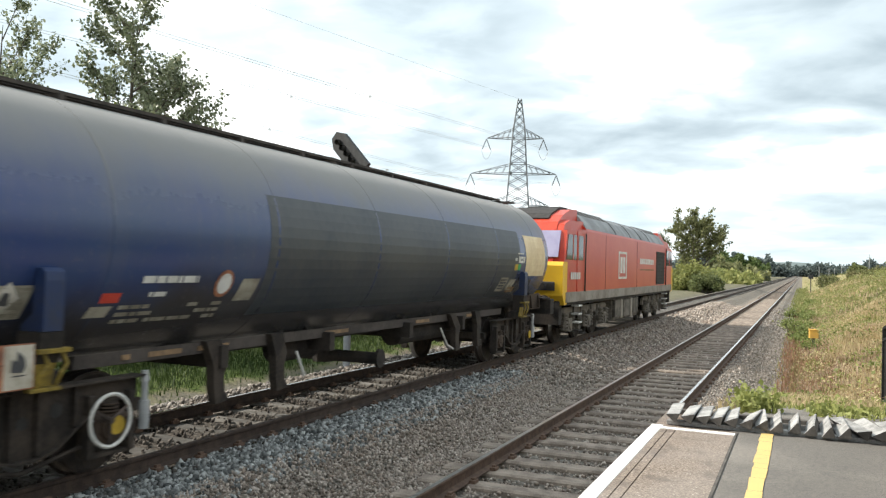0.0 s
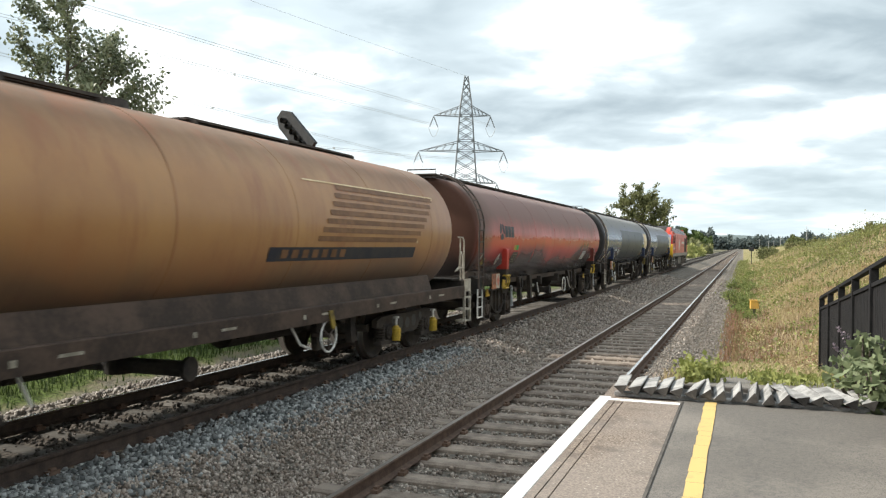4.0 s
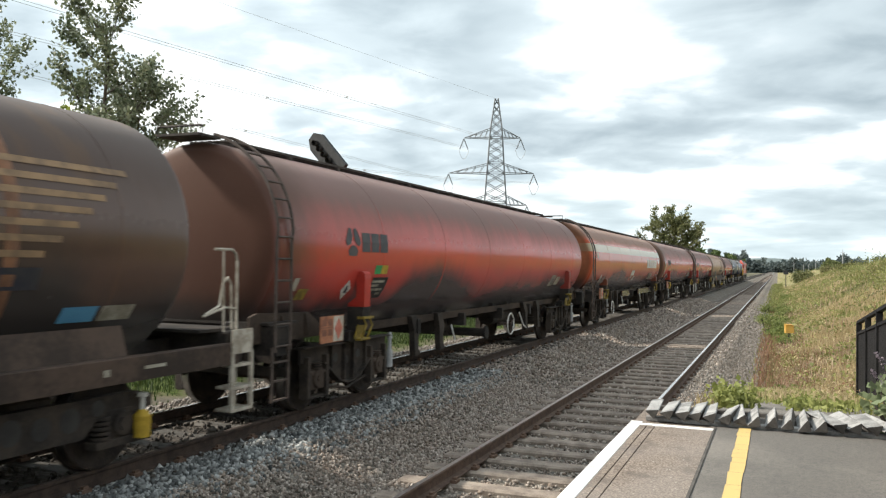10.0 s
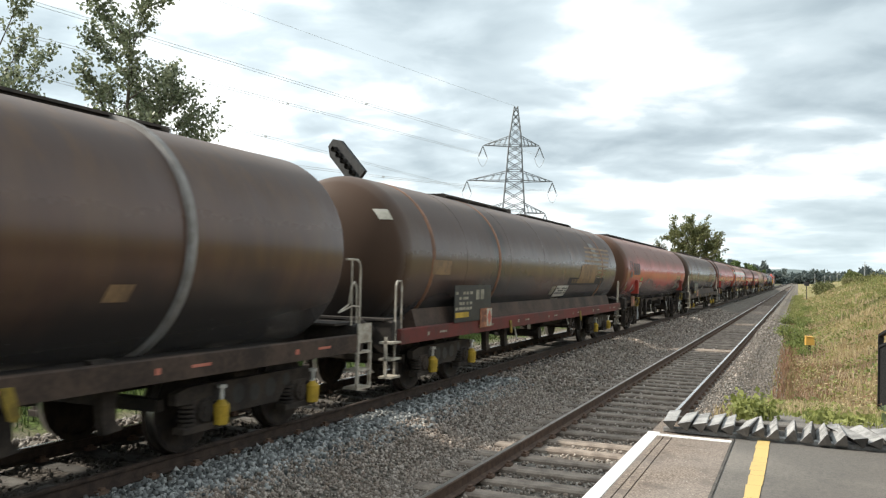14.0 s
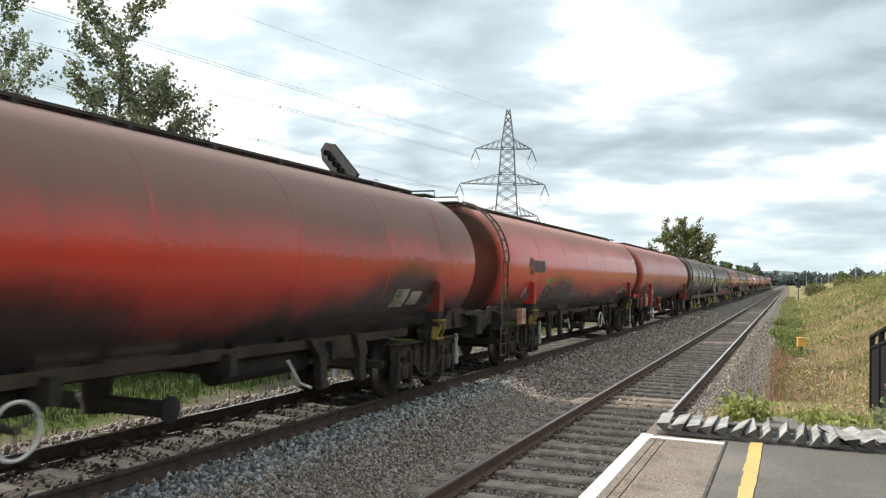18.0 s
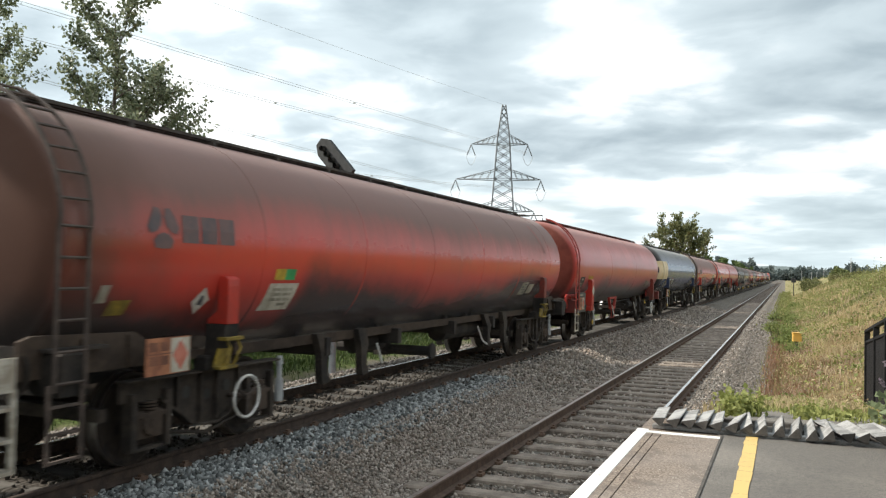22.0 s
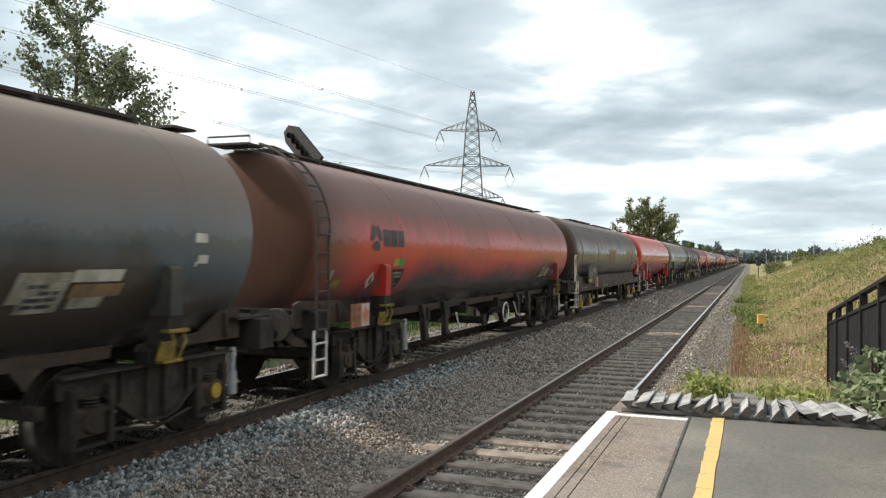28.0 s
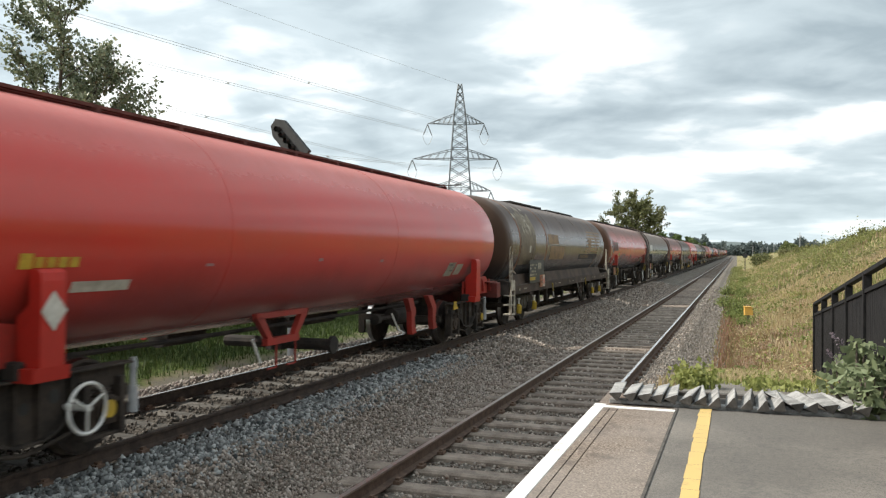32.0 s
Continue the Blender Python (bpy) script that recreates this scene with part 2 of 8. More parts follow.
def build_materials():
    # ballast bed
    def ballast(name, a, b, d):
        m = Mat(name, 0.95, 0, 0.2)
        v = m.nt.nodes.new("ShaderNodeTexVoronoi")
        v.inputs["Scale"].default_value = 17.0
        m.link(m.world, v.inputs["Vector"])
        sp = m.nt.nodes.new("ShaderNodeSeparateColor")
        m.link(v.outputs["Color"], sp.inputs[0])
        c = m.mix(sp.outputs[0], a, b)
        c = m.mix(m.step(m.noise(0.55, 5, co=m.world), 0.4, 0.65), c, d)
        # the train's shade is painted as a dark strip between the far rails
        oil_shade = m.math("ABSOLUTE", m.math("ADD", m.axis(0, m.world), 4.13))
        c = m.mix(m.step(oil_shade, 0.55, 0.95, 0.8, 0.0), c, (0.05, 0.042, 0.036))
        # cell edges are darkened in the colour, as shade in the gaps
        m.colour(m.mix(m.step(v.outputs["Distance"], 0.25, 0.75, 0.0, 0.6), c, tuple(x * 0.4 for x in a)))
        m.bump(m.math("MULTIPLY", v.outputs["Distance"], -1.0), 1.0, 0.03)
        return m.m
    M["ballast"] = ballast("ballast_bed_stone", (0.15, 0.135, 0.115), (0.29, 0.265, 0.23), (0.20, 0.168, 0.135))
    def stones(name, a, b, c3):
        m = Mat(name, 0.9, 0, 0.3)
        r = m.island()
        c = m.mix(m.step(r, 0.0, 1.0), a, b)
        c = m.mix(m.step(m.math("FRACT", m.math("MULTIPLY", r, 7.3)), 0.7, 1.0), c, c3)
        c = m.mix(m.step(m.noise(1.1, 4, co=m.world), 0.35, 0.7, 0.0, 0.35), c, c3)
        m.colour(c).bump(m.noise(90, 3, co=m.world), 0.35, 0.004)
        return m.m
    M["stone_grey"] = stones("fresh_grey_stone", (0.065, 0.07, 0.07), (0.48, 0.49, 0.475), (0.17, 0.173, 0.168))
    M["stone_cess"] = stones("dull_cess_stone", (0.12, 0.105, 0.093), (0.31, 0.285, 0.255), (0.19, 0.162, 0.135))
    # stones under the train, with its shade put into their colour
    M["stone_dark"] = stones("shaded_dark_stone", (0.045, 0.038, 0.033), (0.14, 0.125, 0.108), (0.08, 0.068, 0.056))
    M["stone_brown"] = stones("weathered_brown_stone", (0.14, 0.115, 0.096), (0.50, 0.44, 0.385), (0.29, 0.228, 0.182))
    M["rail_side"] = simple("rusty_rail_side", (0.075, 0.046, 0.034), (0.13, 0.085, 0.062), 9, 0.9, 0, 0.3)
    # darker copy of the rusty side for far rails, standing for the train's shade
    M["rail_dark"] = simple("shaded_dark_rail_side", (0.035, 0.024, 0.019), (0.07, 0.047, 0.036), 9, 0.85, 0, 0.3)
    M["rail_mid"] = simple("worn_rail_head", (0.42, 0.39, 0.35), (0.52, 0.50, 0.47), 20, 0.32, 1.0, 0.05)
    M["rail_top"] = simple("worn_glint_rail_head", (0.70, 0.68, 0.65), (0.80, 0.79, 0.77), 20, 0.24, 1.0, 0.05)
    M["rail_dull"] = simple("dull_worn_rail_head", (0.16, 0.145, 0.13), (0.26, 0.245, 0.225), 20, 0.2, 1.0, 0.05)
    M["concrete_sleeper"] = simple("grey_concrete_sleeper", (0.075, 0.069, 0.061), (0.18, 0.168, 0.15), 5, 0.9, 0, 0.4, per_object=0.6)
    M["wood_sleeper"] = simple("weathered_sleeper", (0.17, 0.135, 0.11), (0.33, 0.275, 0.225), 5, 0.92, 0, 0.5, per_object=0.35)
    M["clip"] = simple("rusty_rail_clip", (0.10, 0.06, 0.04), (0.17, 0.11, 0.08), 20, 0.9)
    # platform
    def slab():
        m = Mat("brown_aggregate_slab", 0.88, 0, 0.3)
        n1, n2 = m.noise(1.4, 5, co=m.world), m.noise(75, 3, co=m.world)
        v = m.nt.nodes.new("ShaderNodeTexVoronoi")
        v.inputs["Scale"].default_value = 20
        m.link(m.world, v.inputs["Vector"])
        c = m.mix(m.step(n2, 0.38, 0.62), (0.110, 0.085, 0.068), (0.29, 0.236, 0.190))
        c = m.mix(m.step(n1, 0.3, 0.7, 0, 0.4), c, (0.185, 0.15, 0.13))
        c = m.mix(m.step(v.outputs["Distance"], 0.06, 0.17, 0.85, 0.0), c, (0.50, 0.45, 0.40))
        c = m.mix(m.step(m.noise(5.0, 5, 0.65, co=m.world), 0.52, 0.66, 0, 0.65), c, (0.10, 0.08, 0.068))
        c = m.mix(m.step(m.noise(0.7, 3, co=m.world), 0.45, 0.65, 0, 0.25), c, (0.30, 0.275, 0.25))
        return m.colour(c).bump(n2, 0.4, 0.004).m
    M["slab"] = slab()
    def asphalt():
        m = Mat("worn_dark_asphalt", 0.9, 0, 0.3)
        n1, n2, n3 = m.noise(1.0, 5, co=m.world), m.noise(110, 3, co=m.world), m.noise(7, 4, co=m.world)
        c = m.mix(m.step(n2, 0.35, 0.65), (0.090, 0.083, 0.076), (0.225, 0.207, 0.186))
        c = m.mix(m.step(n1, 0.35, 0.7, 0, 0.5), c, (0.19, 0.172, 0.151))
        c = m.mix(m.step(n3, 0.60, 0.72, 0, 0.55), c, (0.075, 0.072, 0.07))
        c = m.mix(m.step(m.noise(2.6, 6, 0.7, (1, 0.5, 1), co=m.world), 0.50, 0.68, 0, 0.5), c, (0.085, 0.083, 0.082))
        v = m.nt.nodes.new("ShaderNodeTexVoronoi")
        v.inputs["Scale"].default_value = 9.0
        m.link(m.world, v.inputs["Vector"])
        c = m.mix(m.step(v.outputs["Distance"], 0.03, 0.075, 0.6, 0.0), c, (0.32, 0.31, 0.295))
        c = m.mix(m.step(m.noise(28, 5, 0.7, co=m.world), 0.42, 0.62, 0, 0.55), c, (0.235, 0.212, 0.182))
        c = m.mix(m.step(m.noise(0.45, 4, 0.6, co=m.world), 0.42, 0.62, 0, 0.45), c, (0.07, 0.066, 0.062))
        return m.colour(c).bump(n2, 0.6, 0.005).m
    M["asphalt"] = asphalt()
    def line_paint(name, col, under):
        m = Mat(name, 0.7, 0, 0.4)
        n = m.noise(11, 6, 0.7, co=m.world)
        c = m.mix(m.step(n, 0.56, 0.68, 0.0, 0.85), col, under)
        c = m.mix(m.step(m.noise(2.5, 4, co=m.world), 0.4, 0.75, 0, 0.25), c, under)
        return m.colour(c).bump(n, 0.2, 0.003).m
    M["white_line"] = line_paint("worn_white_paint", (0.80, 0.79, 0.76), (0.42, 0.39, 0.36))
    M["yellow_line"] = line_paint("worn_yellow_paint", (0.58, 0.41, 0.15), (0.40, 0.29, 0.13))
    M["brick"] = simple("grimy_platform_wall", (0.15, 0.12, 0.10), (0.25, 0.21, 0.18), 4, 0.9)
    M["guard_wood"] = simple("weathered_grey_timber", (0.19, 0.185, 0.18), (0.42, 0.415, 0.40), 7, 0.85, 0, 0.3, per_object=0.25)
    M["guard_dark"] = simple("dark_and_shaded_timber", (0.05, 0.045, 0.04), (0.10, 0.09, 0.08), 7, 0.9)
    M["fence"] = simple("black_painted_steel", (0.007, 0.007, 0.008), (0.018, 0.017, 0.017), 8, 0.75, 0, 0.1, spec=0.2)
    M["ybox"] = simple("yellow_plastic", (0.72, 0.40, 0.07), (0.62, 0.36, 0.09), 8, 0.5)
    # plants and ground
    def ground():
        m = Mat("grassy_ground", 0.95, 0, 0.1)
        n1, n2, n3 = m.noise(0.12, 5, co=m.world), m.noise(1.3, 5, co=m.world), m.noise(14, 4, co=m.world)
        c = m.mix(m.step(n1, 0.35, 0.65), (0.27, 0.225, 0.12), (0.16, 0.17, 0.07))
        c = m.mix(m.step(n2, 0.4, 0.7), c, (0.32, 0.25, 0.15))
        c = m.mix(m.step(n3, 0.45, 0.7, 0, 0.6), c, (0.09, 0.11, 0.03))
        far_side = m.math("MULTIPLY", m.step(m.math("ADD", m.axis(0, m.world), m.math("MULTIPLY", m.math("SUBTRACT", n2, 0.5), 1.6)), -8.0, -7.4, 0.92, 0.0), m.step(m.axis(1, m.world), 48, 70, 1.0, 0.25))
        c = m.mix(far_side, c, m.mix(m.step(n3, 0.4, 0.6), (0.04, 0.065, 0.016), (0.085, 0.125, 0.032)))
        strip = m.math("MULTIPLY", m.step(m.axis(0, m.world), -6.9, -6.6, 1.0, 0.0), m.math("SUBTRACT", 0.92, far_side))
        c = m.mix(strip, c, m.mix(n3, (0.075, 0.072, 0.058), (0.15, 0.142, 0.118)))
        return m.colour(c).bump(n3, 0.8, 0.08).m
    M["ground"] = ground()
    def leafy(name, a, b, c3, rough=0.6):
        m = Mat(name, rough, 0, 0.3)
        r = m.island()
        c = m.mix(r, a, b)
        c = m.mix(m.step(m.noise(0.5, 4, co=m.world), 0.4, 0.7, 0, 0.7), c, c3)
        m.colour(c)
        tr, mx = m.nt.nodes.new("ShaderNodeBsdfTranslucent"), m.nt.nodes.new("ShaderNodeMixShader")
        m.link(c, tr.inputs["Color"])
        mx.inputs[0].default_value = 0.35
        m.link(m.b.outputs[0], mx.inputs[1]), m.link(tr.outputs[0], mx.inputs[2])
        m.link(mx.outputs[0], m.nt.nodes["Material Output"].inputs["Surface"])
        return m.m
    M["straw"] = leafy("dry_grass", (0.34, 0.265, 0.145), (0.62, 0.51, 0.31), (0.38, 0.30, 0.165))
    M["grass"] = leafy("green_grass", (0.12, 0.15, 0.045), (0.27, 0.28, 0.10), (0.26, 0.245, 0.10))
    M["bud_leaf"] = leafy("grey_green_leaf", (0.13, 0.17, 0.085), (0.29, 0.33, 0.19), (0.20, 0.24, 0.13))
    M["weed"] = leafy("green_weed_leaf", (0.11, 0.15, 0.04), (0.25, 0.285, 0.095), (0.17, 0.20, 0.065))
    M["leaf"] = leafy("tree_leaf", (0.05, 0.07, 0.03), (0.37, 0.40, 0.27), (0.16, 0.18, 0.10), 0.36)
    M["leaf_dark"] = leafy("dark_tree_leaf", (0.08, 0.105, 0.04), (0.20, 0.22, 0.085), (0.14, 0.16, 0.065))
    M["leaf_yellow"] = leafy("yellowing_leaf", (0.14, 0.17, 0.05), (0.36, 0.36, 0.13), (0.22, 0.23, 0.075))
    M["leaf_olive"] = leafy("olive_tree_leaf", (0.07, 0.08, 0.035), (0.26, 0.265, 0.115), (0.15, 0.155, 0.065))
    M["bush_leaf"] = leafy("bright_bush_leaf", (0.13, 0.17, 0.03), (0.32, 0.36, 0.08), (0.20, 0.24, 0.05))
    M["flower"] = leafy("faded_purple_flower", (0.22, 0.17, 0.22), (0.34, 0.28, 0.33), (0.26, 0.22, 0.22))
    M["weed_bright"] = leafy("yellow_green_weed", (0.17, 0.20, 0.05), (0.36, 0.38, 0.13), (0.27, 0.27, 0.10))
    M["scrub"] = leafy("dark_bramble_leaf", (0.045, 0.07, 0.02), (0.11, 0.145, 0.045), (0.07, 0.10, 0.03))
    M["verge"] = leafy("short_green_grass", (0.026, 0.046, 0.011), (0.072, 0.105, 0.028), (0.042, 0.066, 0.017))
    M["dock"] = leafy("dead_reddish_stalks", (0.16, 0.085, 0.05), (0.36, 0.21, 0.13), (0.28, 0.18, 0.11))
    M["seed_head"] = leafy("pinkish_brown_seed_heads", (0.27, 0.19, 0.125), (0.52, 0.40, 0.29), (0.36, 0.26, 0.17))
    M["bank_scrub"] = leafy("dusty_green_scrub", (0.10, 0.115, 0.045), (0.22, 0.225, 0.095), (0.20, 0.175, 0.085))
    # distance haze is mixed into the leaf colour as blue-grey
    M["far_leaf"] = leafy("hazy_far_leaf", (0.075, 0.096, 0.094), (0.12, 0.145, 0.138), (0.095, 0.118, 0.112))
    M["bark"] = simple("grey_brown_bark", (0.07, 0.055, 0.045), (0.13, 0.11, 0.09), 9, 0.95, 0, 0.6)
    # the hills' blue-grey colour includes the haze of distance
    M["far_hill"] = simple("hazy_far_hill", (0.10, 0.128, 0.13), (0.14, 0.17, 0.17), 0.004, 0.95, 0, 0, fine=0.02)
    # metalwork
    M["steel"] = simple("galvanised_lattice_steel", (0.16, 0.17, 0.18), (0.25, 0.26, 0.27), 2, 0.7, 0.2, 0)
    M["wire"] = simple("dull_conductor", (0.42, 0.43, 0.44), (0.5, 0.51, 0.52), 2, 0.7, 0.3, 0)
    M["signal_black"] = simple("matt_black_signal", (0.014, 0.014, 0.015), (0.03, 0.03, 0.031), 7, 0.6)
    M["pole_grey"] = simple("grey_painted_post", (0.30, 0.31, 0.32), (0.42, 0.42, 0.42), 5, 0.6)
    M["lamp_glass"] = simple("dark_lamp_lens", (0.02, 0.02, 0.02), (0.05, 0.045, 0.04), 9, 0.15)
    # train
    M["under"] = simple("grimy_underframe", (0.014, 0.012, 0.011), (0.044, 0.035, 0.029), 3, 0.85, 0.0, 0.3, fine=25)
    M["bogie"] = simple("brake_dusted_bogie_steel", (0.018, 0.0145, 0.0125), (0.06, 0.046, 0.036), 3, 0.85, 0.0, 0.3, fine=25)
    M["wheel"] = simple("dark_wheel_steel", (0.022, 0.018, 0.016), (0.06, 0.045, 0.036), 6, 0.75, 0.3, 0.2)
    M["tread"] = simple("polished_wheel_rim", (0.34, 0.33, 0.32), (0.5, 0.49, 0.48), 9, 0.3, 1.0, 0.0)
    M["white"] = simple("grubby_white_paint", (0.52, 0.50, 0.46), (0.74, 0.73, 0.70), 5, 0.6, 0, 0.1)
    M["dirty_white"] = simple("dirty_white_notice", (0.36, 0.32, 0.25), (0.58, 0.54, 0.46), 4, 0.65, fine=14)
    M["dull_white"] = simple("dulled_white_label", (0.44, 0.41, 0.35), (0.64, 0.61, 0.55), 5, 0.6, fine=16)
    M["logo_faded"] = simple("faded_slate_logo", (0.085, 0.07, 0.075), (0.15, 0.09, 0.085), 3, 0.6, fine=12)
    M["slate_patch"] = simple("painted_out_slate_panel", (0.032, 0.040, 0.052), (0.062, 0.067, 0.072), 0.7, 0.45, fine=9)
    M["yellow"] = simple("grubby_yellow_paint", (0.36, 0.24, 0.025), (0.55, 0.36, 0.04), 9, 0.6)
    M["dull_yellow"] = simple("dull_dirty_yellow", (0.12, 0.085, 0.018), (0.30, 0.21, 0.03), 9, 0.7)
    M["orange_plate"] = simple("orange_hazard_plate", (0.22, 0.085, 0.05), (0.46, 0.19, 0.095), 5, 0.7, fine=22)
    M["faded_orange"] = simple("browned_hazard_plate", (0.16, 0.075, 0.04), (0.24, 0.12, 0.06), 5, 0.7, fine=22)
    M["faded_red"] = simple("faded_red_diamond", (0.42, 0.12, 0.08), (0.55, 0.2, 0.14), 7, 0.7)
    M["faded_code"] = simple("faded_brown_code", (0.14, 0.06, 0.04), (0.24, 0.10, 0.06), 7, 0.7)
    M["red_plate"] = simple("red_plate", (0.55, 0.05, 0.03), (0.62, 0.08, 0.05), 9, 0.6)
    M["green_plate"] = simple("green_plate", (0.03, 0.25, 0.08), (0.04, 0.32, 0.10), 9, 0.6)
    M["black"] = simple("black_panel", (0.016, 0.016, 0.017), (0.035, 0.034, 0.033), 6, 0.5)
    M["cream"] = simple("dirty_cream_panel", (0.62, 0.46, 0.26), (0.78, 0.64, 0.42), 2.0, 0.55, fine=14)
    M["cream_stain"] = simple("brown_stained_cream", (0.34, 0.24, 0.13), (0.52, 0.41, 0.26), 2.0, 0.65, fine=9)
    M["logo_dark"] = simple("faded_dark_logo", (0.04, 0.045, 0.055), (0.085, 0.08, 0.08), 4, 0.6)
    M["dirty_panel"] = simple("dirty_data_panel", (0.19, 0.17, 0.13), (0.40, 0.37, 0.30), 5, 0.7)
    M["solebar_red"] = simple("faded_red_solebar", (0.16, 0.028, 0.022), (0.085, 0.03, 0.024), 1.5, 0.7, fine=20)
    M["solebar_brown"] = simple("brown_dirty_solebar", (0.030, 0.020, 0.015), (0.085, 0.055, 0.040), 1.5, 0.8, fine=20)
    M["handrail"] = simple("white_handrail", (0.55, 0.54, 0.51), (0.72, 0.71, 0.68), 9, 0.5)
    M["rail_cream"] = simple("grubby_cream_handrail", (0.26, 0.22, 0.17), (0.52, 0.48, 0.41), 7, 0.6)
    M["ladder"] = simple("grimy_ladder_steel", (0.05, 0.038, 0.032), (0.095, 0.07, 0.058), 9, 0.8)
    M["ladder_red"] = simple("red_ladder_steel", (0.30, 0.035, 0.022), (0.22, 0.03, 0.022), 5, 0.6)
    M["walkway_red"] = simple("dirty_maroon_walkway", (0.075, 0.022, 0.018), (0.13, 0.045, 0.036), 5, 0.85, fine=20)
    M["walkway"] = simple("dark_walkway_grating", (0.035, 0.03, 0.027), (0.075, 0.062, 0.054), 9, 0.9)
    M["tank_red"] = tank_paint("sooty_red_tank", (0.60, 0.036, 0.017), (0.50, 0.042, 0.024), soot_sheen=(0.142, 0.092, 0.077), soot_from=2.12, soot_to=2.88, grime=0.6, end=(0.052, 0.025, 0.017))
    M["tank_red_fair"] = tank_paint("dusty_bright_red_tank", (0.66, 0.042, 0.019), (0.56, 0.046, 0.024), soot_sheen=(0.36, 0.165, 0.132), soot_from=2.45, soot_to=3.05, grime=0.5, end=(0.034, 0.021, 0.014))
    # pale crown and darker belly: sky reflection and shade put into the colour
    M["tank_red_clean"] = tank_paint("cleaner_red_tank", (0.56, 0.028, 0.016), (0.48, 0.034, 0.021), soot_sheen=(0.47, 0.115, 0.092), soot_from=2.45, soot_to=3.45, grime=0.38, rough=0.2, low=(0.14, 0.014, 0.009), oil_shade=0.7, end=(0.27, 0.022, 0.014))
    M["tank_red_dull"] = tank_paint("dull_maroon_tank", (0.50, 0.034, 0.020), (0.40, 0.036, 0.024), soot_sheen=(0.33, 0.15, 0.13), soot_from=2.40, soot_to=3.2, grime=0.5, rough=0.3, end=(0.105, 0.030, 0.021))
    M["tank_red_dome"] = tank_paint("sooty_red_domed_tank", (0.64, 0.040, 0.019), (0.48, 0.042, 0.024), soot_sheen=(0.165, 0.105, 0.084), soot_from=2.14, soot_to=2.86, grime=0.6, end=(0.052, 0.029, 0.019))
    M["tank_orange"] = tank_paint("orange_tank", (0.58, 0.085, 0.022), (0.50, 0.08, 0.025), soot_sheen=(0.22, 0.13, 0.088), soot_from=2.60, soot_to=2.84, grime=0.45, stripe=(2.47, 2.73, (0.50, 0.42, 0.28)), end=(0.125, 0.052, 0.026))
    # crown grey is soot plus the sky's reflection, put into the colour
    M["tank_blue"] = tank_paint("dirty_blue_tank", (0.010, 0.034, 0.15), (0.020, 0.050, 0.135), soot_sheen=(0.20, 0.194, 0.178), soot_from=2.30, soot_to=3.15, grime=0.55, end=(0.022, 0.020, 0.019))
    M["tank_grey"] = tank_paint("blue_grey_tank", (0.075, 0.105, 0.128), (0.115, 0.138, 0.155), soot_sheen=(0.185, 0.128, 0.094), soot_from=2.05, soot_to=3.0, grime=0.45, rough=0.2, low=(0.048, 0.032, 0.020))
    M["tank_brown"] = tank_paint("grime_brown_tank", (0.066, 0.034, 0.024), (0.105, 0.053, 0.033), soot_sheen=(0.068, 0.044, 0.036), grime=0.6, rough=0.26, streak=(0.105, 0.058, 0.031), end=(0.036, 0.022, 0.015))
    M["tank_brown_oily"] = tank_paint("oil_streaked_brown_tank", (0.066, 0.034, 0.024), (0.105, 0.053, 0.033), soot_sheen=(0.068, 0.044, 0.036), grime=0.6, rough=0.26, streak=(0.105, 0.058, 0.031), end=(0.036, 0.022, 0.015), leak=-3.75)
    M["tank_tan"] = tank_paint("stained_tan_tank", (0.40, 0.20, 0.065), (0.30, 0.125, 0.038), soot_sheen=(0.15, 0.075, 0.034), grime=0.55, rough=0.42, streak=(0.25, 0.085, 0.026), soot_from=2.6, soot_to=3.3, oil_shade=0.7)
    M["saddle_red"] = simple("red_bracket_paint", (0.46, 0.034, 0.02), (0.30, 0.034, 0.022), 1.3, 0.5, fine=14)
    M["saddle_shaded"] = simple("shaded_red_bracket_paint", (0.26, 0.032, 0.020), (0.11, 0.030, 0.021), 1.3, 0.6, fine=14)
    M["saddle_bright"] = simple("clean_red_bracket_paint", (0.50, 0.026, 0.016), (0.40, 0.026, 0.017), 1.3, 0.45, fine=14)
    M["saddle_blue"] = simple("blue_bracket_paint", (0.014, 0.032, 0.10), (0.03, 0.036, 0.06), 1.3, 0.5, fine=14)
    M["saddle_orange"] = simple("stained_orange_bracket_paint", (0.20, 0.045, 0.018), (0.07, 0.028, 0.016), 1.3, 0.5, fine=14)
    M["saddle_grey"] = simple("grimy_grey_bracket_paint", (0.045, 0.045, 0.043), (0.075, 0.066, 0.055), 1.3, 0.7, fine=14)
    M["sill_dust"] = simple("dusty_grey_sill", (0.045, 0.038, 0.035), (0.095, 0.08, 0.072), 1.6, 0.85, fine=18)
    M["end_frame"] = simple("dusty_brown_end_frame", (0.034, 0.024, 0.018), (0.075, 0.052, 0.038), 1.6, 0.9, fine=18)
    M["frame_red"] = simple("red_end_frame", (0.36, 0.028, 0.018), (0.24, 0.028, 0.02), 1.6, 0.6, fine=18)
    M["cap_red"] = simple("dirty_red_cap", (0.15, 0.018, 0.013), (0.09, 0.018, 0.014), 6, 0.6, fine=18)
    M["hoop_pale"] = simple("pale_grey_hoop", (0.30, 0.29, 0.28), (0.16, 0.145, 0.13), 1.5, 0.6, fine=9)
    M["hoop_grey"] = simple("dusty_grey_hoop", (0.115, 0.10, 0.09), (0.06, 0.048, 0.04), 2.5, 0.6, fine=14)
    M["pale_patch"] = simple("cleaned_pale_patch", (0.09, 0.085, 0.075), (0.22, 0.22, 0.20), 1.2, 0.5, fine=9)
